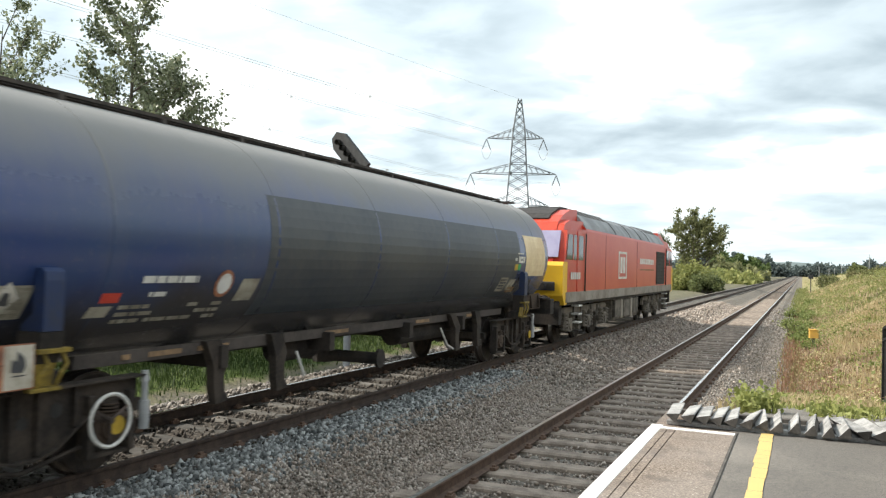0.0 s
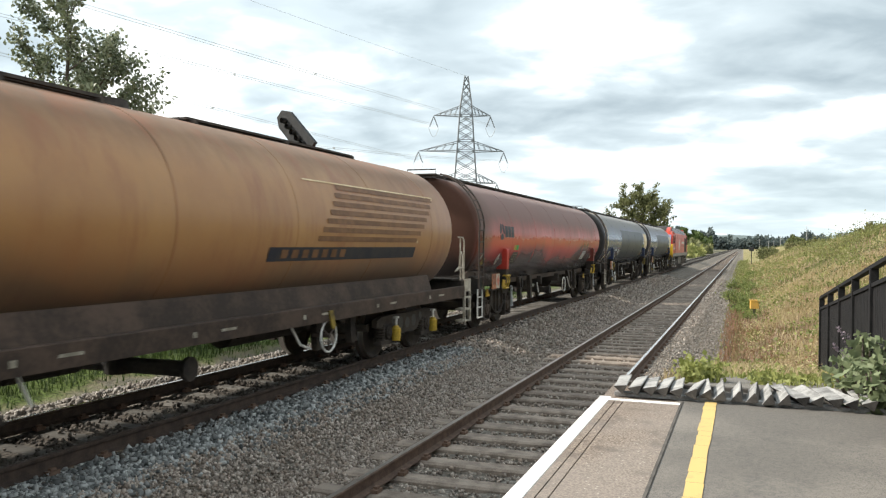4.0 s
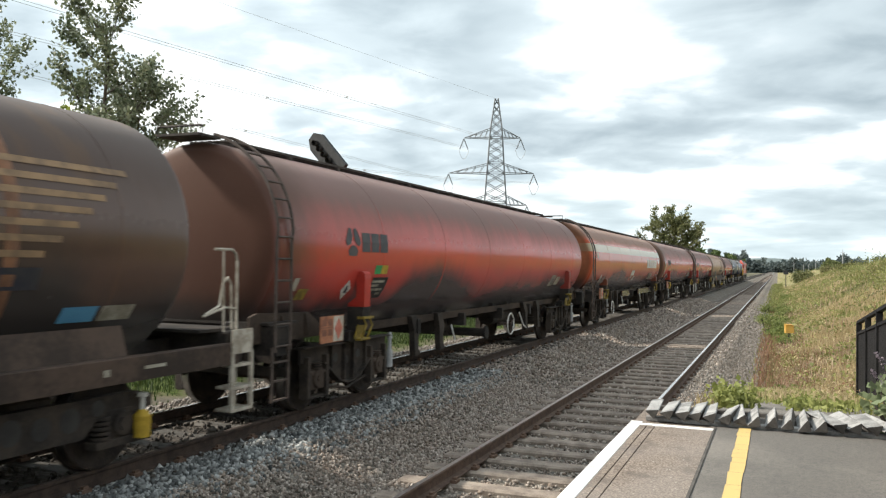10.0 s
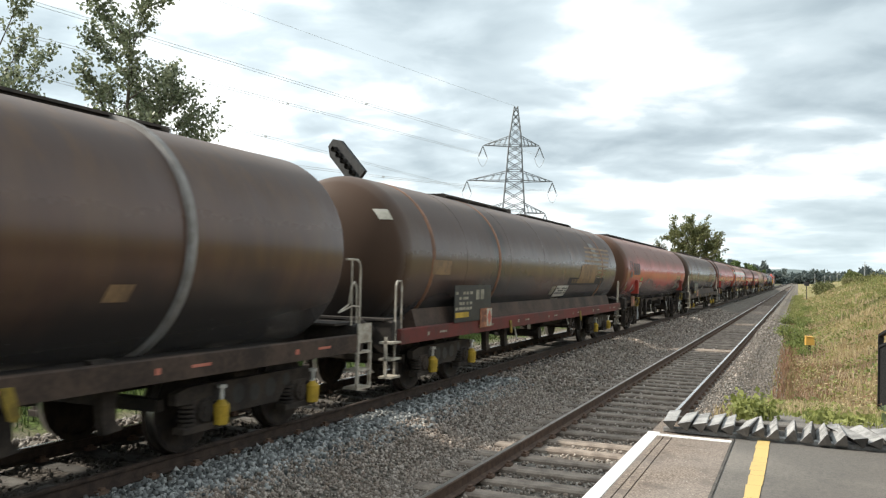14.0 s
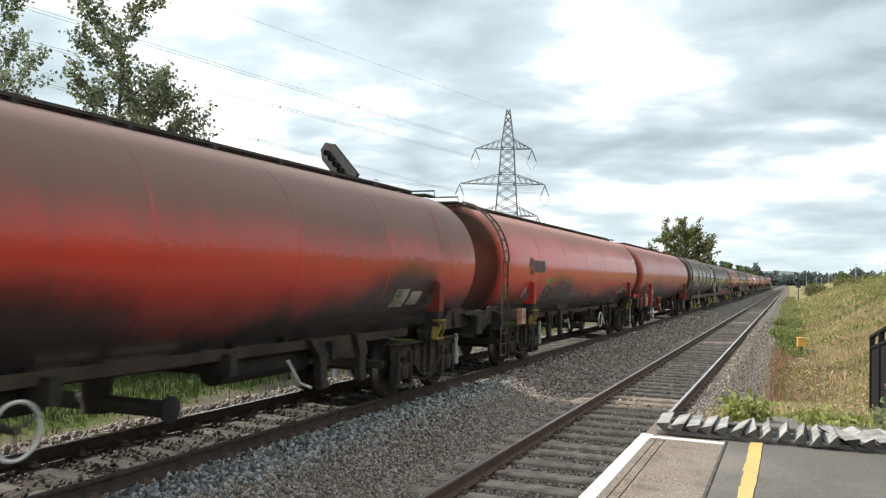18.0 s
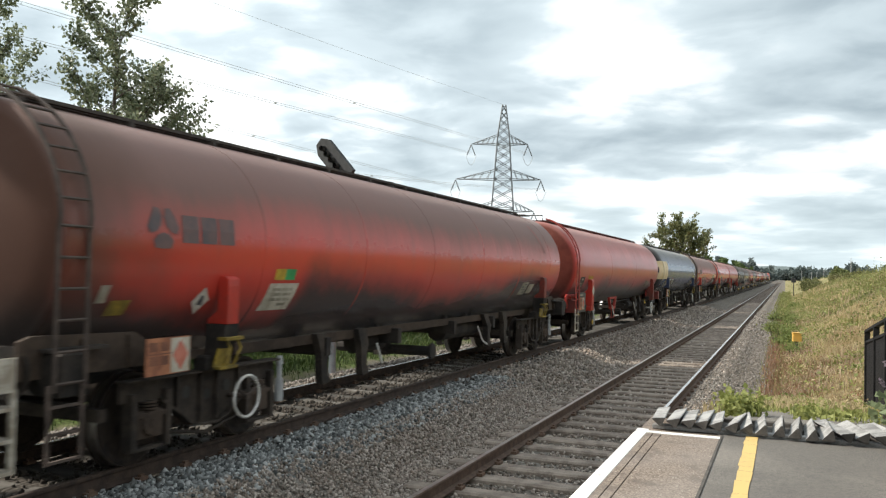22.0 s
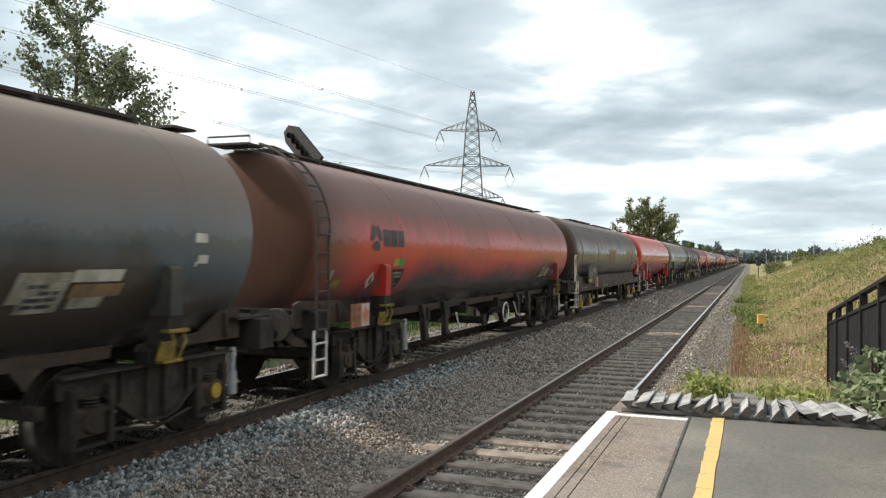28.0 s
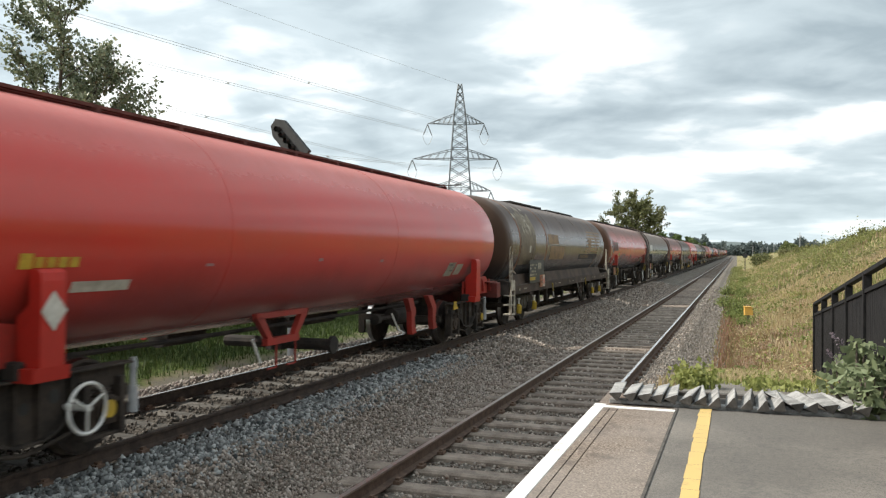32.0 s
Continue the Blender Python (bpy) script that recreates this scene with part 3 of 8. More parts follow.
    M["peeled"] = simple("peeling_pale_paint", (0.22, 0.18, 0.13), (0.46, 0.42, 0.34), 2.6, 0.7, fine=8)
    M["ochre_fade"] = simple("worn_ochre_paint", (0.11, 0.082, 0.055), (0.22, 0.175, 0.115), 1.2, 0.6, fine=7)
    M["fade_stripe"] = simple("chalky_faded_paint", (0.36, 0.20, 0.19), (0.30, 0.13, 0.12), 2.0, 0.7, fine=12)
    M["chalky_red"] = simple("chalky_bloom_on_red", (0.27, 0.12, 0.105), (0.21, 0.085, 0.07), 2.0, 0.7, fine=12)
    M["sky_mark"] = simple("light_blue_plate", (0.08, 0.25, 0.42), (0.10, 0.30, 0.48), 5, 0.6)
    M["rust_band"] = simple("rusty_stain", (0.25, 0.115, 0.058), (0.12, 0.058, 0.034), 2.2, 0.65, fine=10)
    M["brown_bar"] = simple("faded_brown_lining", (0.15, 0.072, 0.034), (0.22, 0.11, 0.05), 3, 0.6, fine=12)
    M["tan_mark"] = simple("faded_tan_mark", (0.30, 0.19, 0.10), (0.17, 0.11, 0.065), 3, 0.6, fine=12)
    M["navy_mark"] = simple("navy_mark", (0.02, 0.022, 0.035), (0.04, 0.038, 0.04), 4, 0.6)
    M["loco_red"] = simple("faded_red_loco_paint", (0.47, 0.036, 0.018), (0.52, 0.062, 0.028), 0.8, 0.36, 0, 0.03, fine=10)
    M["loco_grey"] = simple("grey_loco_roof", (0.17, 0.175, 0.18), (0.30, 0.31, 0.32), 1.2, 0.6, fine=14)
    M["loco_sill"] = simple("dirty_grey_sill", (0.17, 0.14, 0.115), (0.30, 0.27, 0.235), 1.2, 0.7, fine=9)
    M["loco_yellow"] = simple("warning_yellow", (0.76, 0.45, 0.02), (0.68, 0.40, 0.03), 2, 0.45)
    M["glass"] = simple("dark_cab_glass", (0.012, 0.014, 0.016), (0.02, 0.022, 0.024), 2, 0.06, 0, 0)
    M["loco_gear"] = simple("dusty_locomotive_running_gear", (0.075, 0.066, 0.056), (0.19, 0.165, 0.138), 3, 0.85, fine=18)
    # the reflected sky is painted into this glass as a pale tone
    M["screen_glass"] = simple("sky_toned_windscreen_glass", (0.30, 0.28, 0.42), (0.38, 0.36, 0.50), 2, 0.12, 0, 0)
    M["grille"] = simple("dark_grille", (0.02, 0.019, 0.018), (0.045, 0.04, 0.037), 12, 0.8)


build_materials()


# ---- mesh helpers ----


def part(name, bm, material, parent, label=""):
    """Link a bmesh (or a finished mesh) as one object under a thing or a part."""
    if isinstance(bm, bmesh.types.BMesh):
        me = bpy.data.meshes.new(name)
        bm.to_mesh(me)
        bm.free()
        me.materials.append(M[material] if isinstance(material, str) else material)
    else:
        me = bm
    ob = new(name, me)
    ob.parent = parent
    if label:
        tagged(ob, label)
    return ob


def as_mesh(name, bm, material):
    me = bpy.data.meshes.new(name)
    bm.to_mesh(me)
    bm.free()
    me.materials.append(M[material])
    return me


def shade_smooth(me, angle=40):
    me.polygons.foreach_set("use_smooth", [True] * len(me.polygons))
    me.set_sharp_from_angle(angle=radians(angle))
    return me


def pydata(name, verts, faces, material, smooth=False):
    me = bpy.data.meshes.new(name)
    me.from_pydata(verts if isinstance(verts, list) else verts.tolist(), [], faces if isinstance(faces, list) else faces.tolist())
    me.materials.append(M[material])
    if smooth:
        me.polygons.foreach_set("use_smooth", [True] * len(me.polygons))
    return me


def box(bm, x0, x1, y0, y1, z0, z1, b=0.0, m=None):
    """A box with chamfered upright edges and top, b wide."""
    if b <= 0:
        rings = [(0, z0), (0, z1)]
    else:
        rings = [(0, z0), (0, z1 - b), (b, z1)]
    vs = []
    for inset, z in rings:
        c = b * 0.7
        pts = []
        for sx, sy in ((0, 0), (1, 0), (1, 1), (0, 1)):
            X, Y = (x1 - inset if sx else x0 + inset), (y1 - inset if sy else y0 + inset)
            if b > 0:
                dx, dy = (-c if sx else c), (-c if sy else c)
                order = [(X + dx, Y), (X, Y + dy)] if (sx ^ sy) == 1 else [(X, Y + dy), (X + dx, Y)]
                pts += order
            else:
                pts.append((X, Y))
        vs.append([bm.verts.new(Vector((x, y, z)) if m is None else m @ Vector((x, y, z))) for x, y in pts])
    n = len(vs[0])
    bm.faces.new(list(reversed(vs[0])))
    bm.faces.new(vs[-1])
    for a, c in zip(vs, vs[1:]):
        for i in range(n):
            j = (i + 1) % n
            bm.faces.new((a[i], a[j], c[j], c[i]))


def frame_of(d):
    d = Vector(d).normalized()
    up = Vector((0, 0, 1)) if abs(d.z) < 0.9 else Vector((0, 1, 0))
    a = d.cross(up).normalized()
    return a, a.cross(d)


def cyl(bm, p0, p1, r0, r1=None, seg=12, caps=True):
    r1 = r0 if r1 is None else r1
    p0, p1 = Vector(p0), Vector(p1)
    a, b = frame_of(p1 - p0)
    rings = []
    for p, r in ((p0, r0), (p1, r1)):
        rings.append([bm.verts.new(p + r * (math.cos(2 * math.pi * i / seg) * a + math.sin(2 * math.pi * i / seg) * b)) for i in range(seg)])
    for i in range(seg):
        j = (i + 1) % seg
        bm.faces.new((rings[0][i], rings[0][j], rings[1][j], rings[1][i]))
    if caps:
        bm.faces.new(list(reversed(rings[0])))
        bm.faces.new(rings[1])


def tube(bm, pts, r, seg=6):
    """A round bar along a line of points, in one piece."""
    pts = [Vector(p) for p in pts]
    rings = []
    for i, p in enumerate(pts):
        d = pts[min(i + 1, len(pts) - 1)] - pts[max(i - 1, 0)]
        a, b = frame_of(d)
        if rings and a.dot(side) < 0:
            a, b = -a, -b
        side = a
        rings.append([bm.verts.new(p + r * (math.cos(2 * math.pi * k / seg) * a + math.sin(2 * math.pi * k / seg) * b)) for k in range(seg)])
    for u, v in zip(rings, rings[1:]):
        for k in range(seg):
            bm.faces.new((u[k], u[(k + 1) % seg], v[(k + 1) % seg], v[k]))
    bm.faces.new(list(reversed(rings[0])))
    bm.faces.new(rings[-1])


def plate(bm, pts, axis, t0, t1):
    """Extrude an outline: pts are pairs in the two other axes; from t0 to t1 along axis (0 x, 1 y, 2 z)."""
    def place(p, t):
        return Vector((t, *p)) if axis == 0 else Vector((p[0], t, p[1])) if axis == 1 else Vector((*p, t))
    a, b = [bm.verts.new(place(p, t0)) for p in pts], [bm.verts.new(place(p, t1)) for p in pts]
    bm.faces.new(a), bm.faces.new(list(reversed(b)))
    for i in range(len(pts)):
        j = (i + 1) % len(pts)
        bm.faces.new((a[j], a[i], b[i], b[j]))
    bmesh.ops.recalc_face_normals(bm, faces=bm.faces)


def revolve_y(bm, profile, zc, seg=48):
    """Turn a profile of (y, r) about the axis x = 0, z = zc."""
    rings = []
    for y, r in profile:
        if r < 1e-5:
            rings.append([bm.verts.new((0, y, zc))])
        else:
            rings.append([bm.verts.new((r * math.sin(2 * math.pi * i / seg), y, zc + r * math.cos(2 * math.pi * i / seg))) for i in range(seg)])
    for a, b in zip(rings, rings[1:]):
        for i in range(seg):
            j = (i + 1) % seg
            if len(a) == 1:
                bm.faces.new((a[0], b[i], b[j]))
            elif len(b) == 1:
                bm.faces.new((a[i], b[0], a[j]))
            else:
                bm.faces.new((a[i], b[i], b[j], a[j]))
    bmesh.ops.recalc_face_normals(bm, faces=bm.faces)


def patch(bm, y0, y1, z0, z1, R, zc, skew=0.0, lift=0.005, side=1):
    """A thin panel bent to the barrel's side between heights z0 and z1; skew shifts its top along y."""
    a0, a1 = math.asin(max(-0.999, min(0.999, (z0 - zc) / R))), math.asin(max(-0.999, min(0.999, (z1 - zc) / R)))
    n = max(1, int(abs(a1 - a0) / 0.09))
    rows = []
    for k in range(n + 1):
        f = k / n
        a = a0 + (a1 - a0) * f
        r = R + lift
        rows.append([bm.verts.new((side * r * math.cos(a), y + skew * f, zc + r * math.sin(a))) for y in (y0, y1)])
    for a, b in zip(rows, rows[1:]):
        bm.faces.new((a[0], a[1], b[1], b[0]) if side > 0 else (a[1], a[0], b[0], b[1]))


def blob_shape(bm, pts, R, zc, lift=0.006):
    """A flat shape of (y, z) points wrapped on the barrel's near side."""
    vs = []
    for y, z in pts:
        s = max(-0.99, min(0.99, (z - zc) / R))
        vs.append(bm.verts.new(((R + lift) * math.cos(math.asin(s)), y, zc + (R + lift) * s)))
    bm.faces.new(vs)


# ---- ground, ballast, tracks ----
TX, TZ = -4.13, 0.234          # the train's track: its centre line and rail height; the near track lies at 0, 0
Y0, Y1 = -40.0, 900.0
GAUGE = 0.7525


def smooth(a, b, x):
    t = np.clip((x - a) / (b - a), 0, 1)
    return t * t * (3 - 2 * t)


def ground_z(x, y):
    x, y = np.asarray(x, float), np.asarray(y, float)
    bank = smooth(2.7, 11.5, x) * (2.75 + 0.85 * smooth(95, 45, y)) * smooth(420, 160, y)
    z = -0.42 + 0.22 * smooth(2.3, 3.4, x) + bank
    z = z + 0.35 * smooth(-6.8, -8.5, x) - 0.05
    z = z + 0.10 * np.sin(x * 0.9 + y * 0.23) * smooth(4, 8, x) + 0.14 * np.sin(y * 0.31 + x * 0.5) * smooth(4, 9, x) * smooth(300, 100, y)
    z = z + (0.09 * np.sin(x * 2.3 + y * 0.71) * np.sin(y * 1.13 - x * 0.9) + 0.06 * np.sin(y * 2.2 + 1.7 * x)) * smooth(3.0, 4.2, x) * smooth(140, 90, y)
    z = z + 0.25 * np.sin(x * 0.05) * smooth(-20, -60, x)
    return z


BED = ((-7.4, -0.45), (-6.5, -0.12), (-5.75, 0.075), (-5.40, 0.052), (-2.86, 0.052), (-2.70, 0.075), (-2.45, 0.03), (-1.75, -0.215), (-1.35, -0.215), (0.84, -0.205), (0.97, -0.135), (1.34, -0.135), (1.62, -0.26), (2.5, -0.34), (2.95, -0.48))


def bed_z(x):
    return np.interp(x, [p[0] for p in BED], [p[1] for p in BED])


def build_ground():
    xs = np.array(sorted(set(np.concatenate([np.linspace(-60, -9, 18), np.linspace(-9, 3, 13), np.linspace(3, 14, 46), np.linspace(14.5, 24, 20), np.linspace(24, 80, 14), [-2600, -1200, -600, -300, -150, 150, 300, 600, 1200, 2600]]).round(3))))
    ys = np.array(sorted(set(np.concatenate([np.linspace(-40, 8, 13), np.linspace(8, 70, 140), np.linspace(71, 120, 50), np.linspace(120, 500, 60), [-1500, -600, -250, -100, 700, 1000, 1600, 2600, 4000]]).round(3))))
    X, Y = np.meshgrid(xs, ys)
    V = np.stack([X, Y, ground_z(X, Y)], -1).reshape(-1, 3)
    nx, ny = len(xs), len(ys)
    idx = np.arange(nx * ny).reshape(ny, nx)
    F = np.stack([idx[:-1, :-1], idx[:-1, 1:], idx[1:, 1:], idx[1:, :-1]], -1).reshape(-1, 4)
    g = new("ground", pydata("ground", V, F, "ground", True))
    tagged(g, "rough grassy railway land with dry yellow patches", "ground", kind="structure")
    # ballast bed
    ys = np.concatenate([np.linspace(Y0, 60, 101), np.linspace(65, Y1, 90)])
    px = np.array([p[0] for p in BED])
    xs = np.unique(np.concatenate([px, np.linspace(-7.4, 2.95, 42)]))
    X, Y = np.meshgrid(xs, ys)
    rng = np.random.default_rng(4)
    Z = bed_z(X) + rng.normal(0, 0.008, X.shape) - 0.012
    V = np.stack([X, Y, Z], -1).reshape(-1, 3)
    nx, ny = len(xs), len(ys)
    idx = np.arange(nx * ny).reshape(ny, nx)
    F = np.stack([idx[:-1, :-1], idx[:-1, 1:], idx[1:, 1:], idx[1:, :-1]], -1).reshape(-1, 4)
    b = new("ballast_bed", pydata("ballast_bed", V, F, "ballast", True))
    tagged(b, "grey and brown stone ballast under both tracks", "ballast", kind="structure")


RAIL = ((-0.07, -0.155), (0.07, -0.155), (0.07, -0.143), (0.012, -0.122), (0.010, -0.045), (0.034, -0.032), (0.036, -0.008), (0.030, -0.001), (-0.030, -0.001), (-0.036, -0.008), (-0.034, -0.032), (-0.010, -0.045), (-0.012, -0.122), (-0.07, -0.143))


def build_track(name, cx, cz, sleeper, label, seed):
    rng = random.Random(seed)
    tr = tagged(new(name), label, "railway track", kind="structure")
    tr.matrix_world = pose(cx, 0, cz)
    for s in (-1, 1):
        bm = bmesh.new()
        plate(bm, [(s * GAUGE + x, z) for x, z in RAIL], 1, Y0, Y1)
        r = part("rail", bm, "rail_side" if sleeper == "wood_sleeper" else "rail_dark", tr)
        bm = bmesh.new()
        far_rail = sleeper == "concrete_sleeper"
        hw = 0.02 if far_rail else 0.025
        box(bm, s * GAUGE - hw, s * GAUGE + hw, Y0, Y1, -0.004, 0.0015)
        # each rail head has its own tone: sun glint and shade painted in
        part("running_surface", bm, ("rail_dull" if s < 0 else "rail_dark") if far_rail else ("rail_top" if s > 0 else "rail_mid"), r, "worn strip along the rail head, toned for glint and shade")
    # sleepers: the nearest ones singly, the rest as one piece
    kinds = []
    for k in range(3):
        bm = bmesh.new()
        hw = 0.135 if sleeper == "concrete_sleeper" else 0.125
        w = 1.26
        n = 8
        rows = []
        for i in range(n + 1):
            x = -w + 2 * w * i / n
            dip = 0.022 * math.exp(-(x / 0.45) ** 2) if sleeper == "concrete_sleeper" else 0.0
            e = rng.uniform(-0.006, 0.006)
            rows.append([bm.verts.new(v) for v in ((x, -hw + e, -0.33), (x, -hw + e, -0.18 - dip), (x, -hw * 0.78 + e, -0.158 - dip), (x, hw * 0.78 + e, -0.158 - dip), (x, hw + e, -0.18 - dip), (x, hw + e, -0.33))])
        for a, b in zip(rows, rows[1:]):
            for i in range(5):
                bm.faces.new((a[i], a[i + 1], b[i + 1], b[i]))
        bm.faces.new(rows[0]), bm.faces.new(list(reversed(rows[-1])))
        bmesh.ops.recalc_face_normals(bm, faces=bm.faces)
        kinds.append(as_mesh("sleeper", bm, sleeper))
    step = 0.65
    y = -2.0
    count = 0
    while count < 130:
        ob = new("sleeper", kinds[count % 3])
        ob.parent = tr
        ob.matrix_local = pose(rng.uniform(-0.02, 0.02), y + rng.uniform(-0.025, 0.025), rng.uniform(-0.012, 0.0), 0, 0, rng.uniform(-0.6, 0.6))
        y += step
        count += 1
    verts, faces = [], []
    while y < 420:
        o = len(verts)
        for x in (-1.26, 1.26):
            verts += [(x, y - 0.12, -0.3), (x, y - 0.12, -0.16), (x, y + 0.12, -0.16), (x, y + 0.12, -0.3)]
        faces += [(o, o + 1, o + 5, o + 4), (o + 1, o + 2, o + 6, o + 5), (o + 2, o + 3, o + 7, o + 6)]
        y += step
    far = part("sleepers", pydata("sleepers", verts, faces, sleeper), sleeper, tr)
    tagged(far, "more sleepers running into the distance", kind="stuff")
    # rail fastenings
    verts, faces = [], []
    def small_box(x0, x1, ya, yb, z0, z1):
        o = len(verts)
        for z in (z0, z1):
            verts.extend([(x0, ya, z), (x1, ya, z), (x1, yb, z), (x0, yb, z)])
        faces.extend([(o + 4, o + 5, o + 6, o + 7), (o, o + 1, o + 5, o + 4), (o + 1, o + 2, o + 6, o + 5), (o + 2, o + 3, o + 7, o + 6), (o + 3, o, o + 4, o + 7)])
    for i in range(120):
        yc = -2.0 + step * i
        for s in (-1, 1):
            for q in (-1, 1):
                x = s * GAUGE + q * 0.10
                small_box(x - 0.035, x + 0.035, yc - 0.06, yc + 0.06, -0.16, -0.125)
                small_box(x - 0.02, x + 0.02, yc - 0.03, yc + 0.03, -0.125, -0.10)
    tagged(part("rail_fastenings", pydata("rail_fastenings", verts, faces, "clip"), "clip", tr), "rusty clips holding the rails to the sleepers", kind="stuff")
    return tr


def scatter_stones(name, material, label, boxes, seed, bare=0.0):
    """Crushed stones lying on the bed: (x0, x1, y0, y1, number, size) each."""
    rng = np.random.default_rng(seed)
    P, S = [], []
    for x0, x1, ya, yb, n, size in boxes:
        x, y = rng.uniform(x0, x1, n), rng.uniform(ya, yb, n)
        s = size * (0.5 + 0.95 * rng.uniform(0, 1, n) ** 1.6)
        for rx in (-GAUGE, GAUGE, TX - GAUGE, TX + GAUGE):
            keep = np.abs(x - rx) > 0.075
            x, y, s = x[keep], y[keep], s[keep]
        # some of the sleepers lie bare
        keep = (np.abs((y + 2.0 + 0.325) % 0.65 - 0.325) > 0.15) | (rng.uniform(0, 1, len(y)) > bare)
        x, y, s = x[keep], y[keep], s[keep]
        P.append(np.stack([x, y, bed_z(x) + s * rng.uniform(-0.35, 0.5, len(s))], -1))
        S.append(s)
    P, S = np.concatenate(P), np.concatenate(S)
    n = len(P)
    base = np.array([(-1, -1, -1), (1, -1, -1), (1, 1, -1), (-1, 1, -1), (-1, -1, 1), (1, -1, 1), (1, 1, 1), (-1, 1, 1)], float)
    V = base[None] * rng.uniform(0.16, 0.66, (n, 8, 3)) * np.array([1.0, 0.85, 0.62])
    a = rng.uniform(0, 2 * math.pi, (n, 3))
    for ax in range(3):
        c, s_ = np.cos(a[:, ax])[:, None], np.sin(a[:, ax])[:, None]
        i, j = (ax + 1) % 3, (ax + 2) % 3
        vi, vj = V[:, :, i] * c - V[:, :, j] * s_, V[:, :, i] * s_ + V[:, :, j] * c
        V[:, :, i], V[:, :, j] = vi, vj
    V = V * S[:, None, None] + P[:, None, :]
    quads = np.array([(0, 3, 2, 1), (4, 5, 6, 7), (0, 1, 5, 4), (1, 2, 6, 5), (2, 3, 7, 6), (3, 0, 4, 7)])
    F = (quads[None] + 8 * np.arange(n)[:, None, None]).reshape(-1, 4)
    me = bpy.data.meshes.new(name)
    me.vertices.add(n * 8), me.loops.add(n * 24), me.polygons.add(n * 6)
    me.vertices.foreach_set("co", V.reshape(-1))
    me.loops.foreach_set("vertex_index", F.reshape(-1))
    me.polygons.foreach_set("loop_start", np.arange(0, n * 24, 4))
    me.update(calc_edges=True)
    me.materials.append(M[material])
    tagged(new(name, me), label, "ballast", kind="stuff")


# ---- platform ----
PZ = 0.93
RAMP0, RAMP1 = 7.7, 17.0


def ramp_z(y):
    return PZ - np.clip((np.asarray(y, float) - RAMP0) / 8.6, 0, 2) * 0.98


def build_platform():
    p = tagged(new("platform"), "station platform end with asphalt surface and concrete edging", "platform", kind="structure")
    p.matrix_world = pose(0.018, 0, 0)
    bm = bmesh.new()
    box(bm, 1.62, 9.0, Y0, RAMP0 - 0.02, -0.6, PZ - 0.075)
    part("base", bm, "brick", p)
    bm = bmesh.new()
    # asphalt sheet, then the ramp that falls away from it
    n = 40
    V, F = [], []
    ys = list(np.linspace(-30, RAMP0, 12)) + list(np.linspace(RAMP0 + 0.4, RAMP1, 16))
    for y in ys:
        z = PZ - 0.004 if y <= RAMP0 else float(ramp_z(y)) - 0.004
        V += [(2.115 if y < RAMP0 else 2.06, y, z), (9.0 if y < RAMP0 else 4.1, y, z)]
    for i in range(len(ys) - 1):
        F.append((2 * i, 2 * i + 1, 2 * i + 3, 2 * i + 2))
    bm.free()
    part("asphalt_surface", pydata("asphalt_surface", V, F, "asphalt"), "asphalt", p, "dark worn asphalt with small stains")
    # edging slabs
    y = 6.93
    lengths = (3.4, 2.6, 2.6, 2.6, 2.6, 2.6, 2.6, 2.6, 2.6, 2.6)
    for k, ln in enumerate(lengths):
        bm = bmesh.new()
        y2 = y - ln
        # coping with two long grooves cut along it
        for a, b, z in ((1.452, 1.592, PZ), (1.592, 1.600, PZ - 0.012), (1.600, 1.656, PZ), (1.656, 1.664, PZ - 0.012), (1.664, 2.098, PZ)):
            box(bm, a, b, y2 + 0.005, y - 0.005, PZ - 0.1, z)
        part("edging_slab", bm, "slab", p, "brown aggregate concrete slab with two grooves" if k == 0 else "")
        y = y2
    bm = bmesh.new()
    box(bm, 1.448, 1.542, -12, 6.93, PZ - 0.05, PZ + 0.004, 0.003)
    part("white_edge_line", bm, "white_line", p, "worn white painted platform edge")
    bm = bmesh.new()
    box(bm, 1.542, 2.10, 6.78, 6.86, PZ - 0.004, PZ + 0.004)
    part("white_end_line", bm, "white_line", p)
    bm = bmesh.new()
    box(bm, 2.098, 2.116, -12, 6.95, PZ - 0.02, PZ + 0.003)
    part("edge_seam", bm, "guard_dark", p)
    bm = bmesh.new()
    rng = random.Random(3)
    y = 7.02
    while y > -10:
        ln = rng.uniform(0.14, 0.34)
        e = [rng.uniform(-0.006, 0.006) for _ in range(4)]
        vs = [bm.verts.new(v) for v in ((2.283 + e[0], y - ln, PZ + 0.001), (2.374 + e[1], y - ln, PZ + 0.001), (2.374 + e[2], y - 0.004, PZ + 0.001), (2.283 + e[3], y - 0.004, PZ + 0.001))]
        bm.faces.new(vs)
        y -= ln
    for ya, yb in ((7.62, 7.95),):
        bm.faces.new([bm.verts.new(v) for v in ((2.285, ya, float(ramp_z(ya)) + 0.001), (2.37, ya, float(ramp_z(ya)) + 0.001), (2.37, yb, float(ramp_z(yb)) + 0.001), (2.285, yb, float(ramp_z(yb)) + 0.001))])
    part("yellow_line", bm, "yellow_line", p, "worn yellow painted safety line")
    bm = bmesh.new()
    box(bm, 1.62, 1.70, Y0, 6.93, -0.6, PZ - 0.10)
    part("wall_face", bm, "brick", p)
    bm = bmesh.new()
    plate(bm, [(6.93, -0.6), (6.93, PZ - 0.09), (RAMP0, PZ - 0.09), (RAMP1, float(ramp_z(RAMP1)) - 0.05), (RAMP1, -0.6)], 0, 2.04, 4.15)
    part("ramp_core", bm, "brick", p)
    bm = bmesh.new()
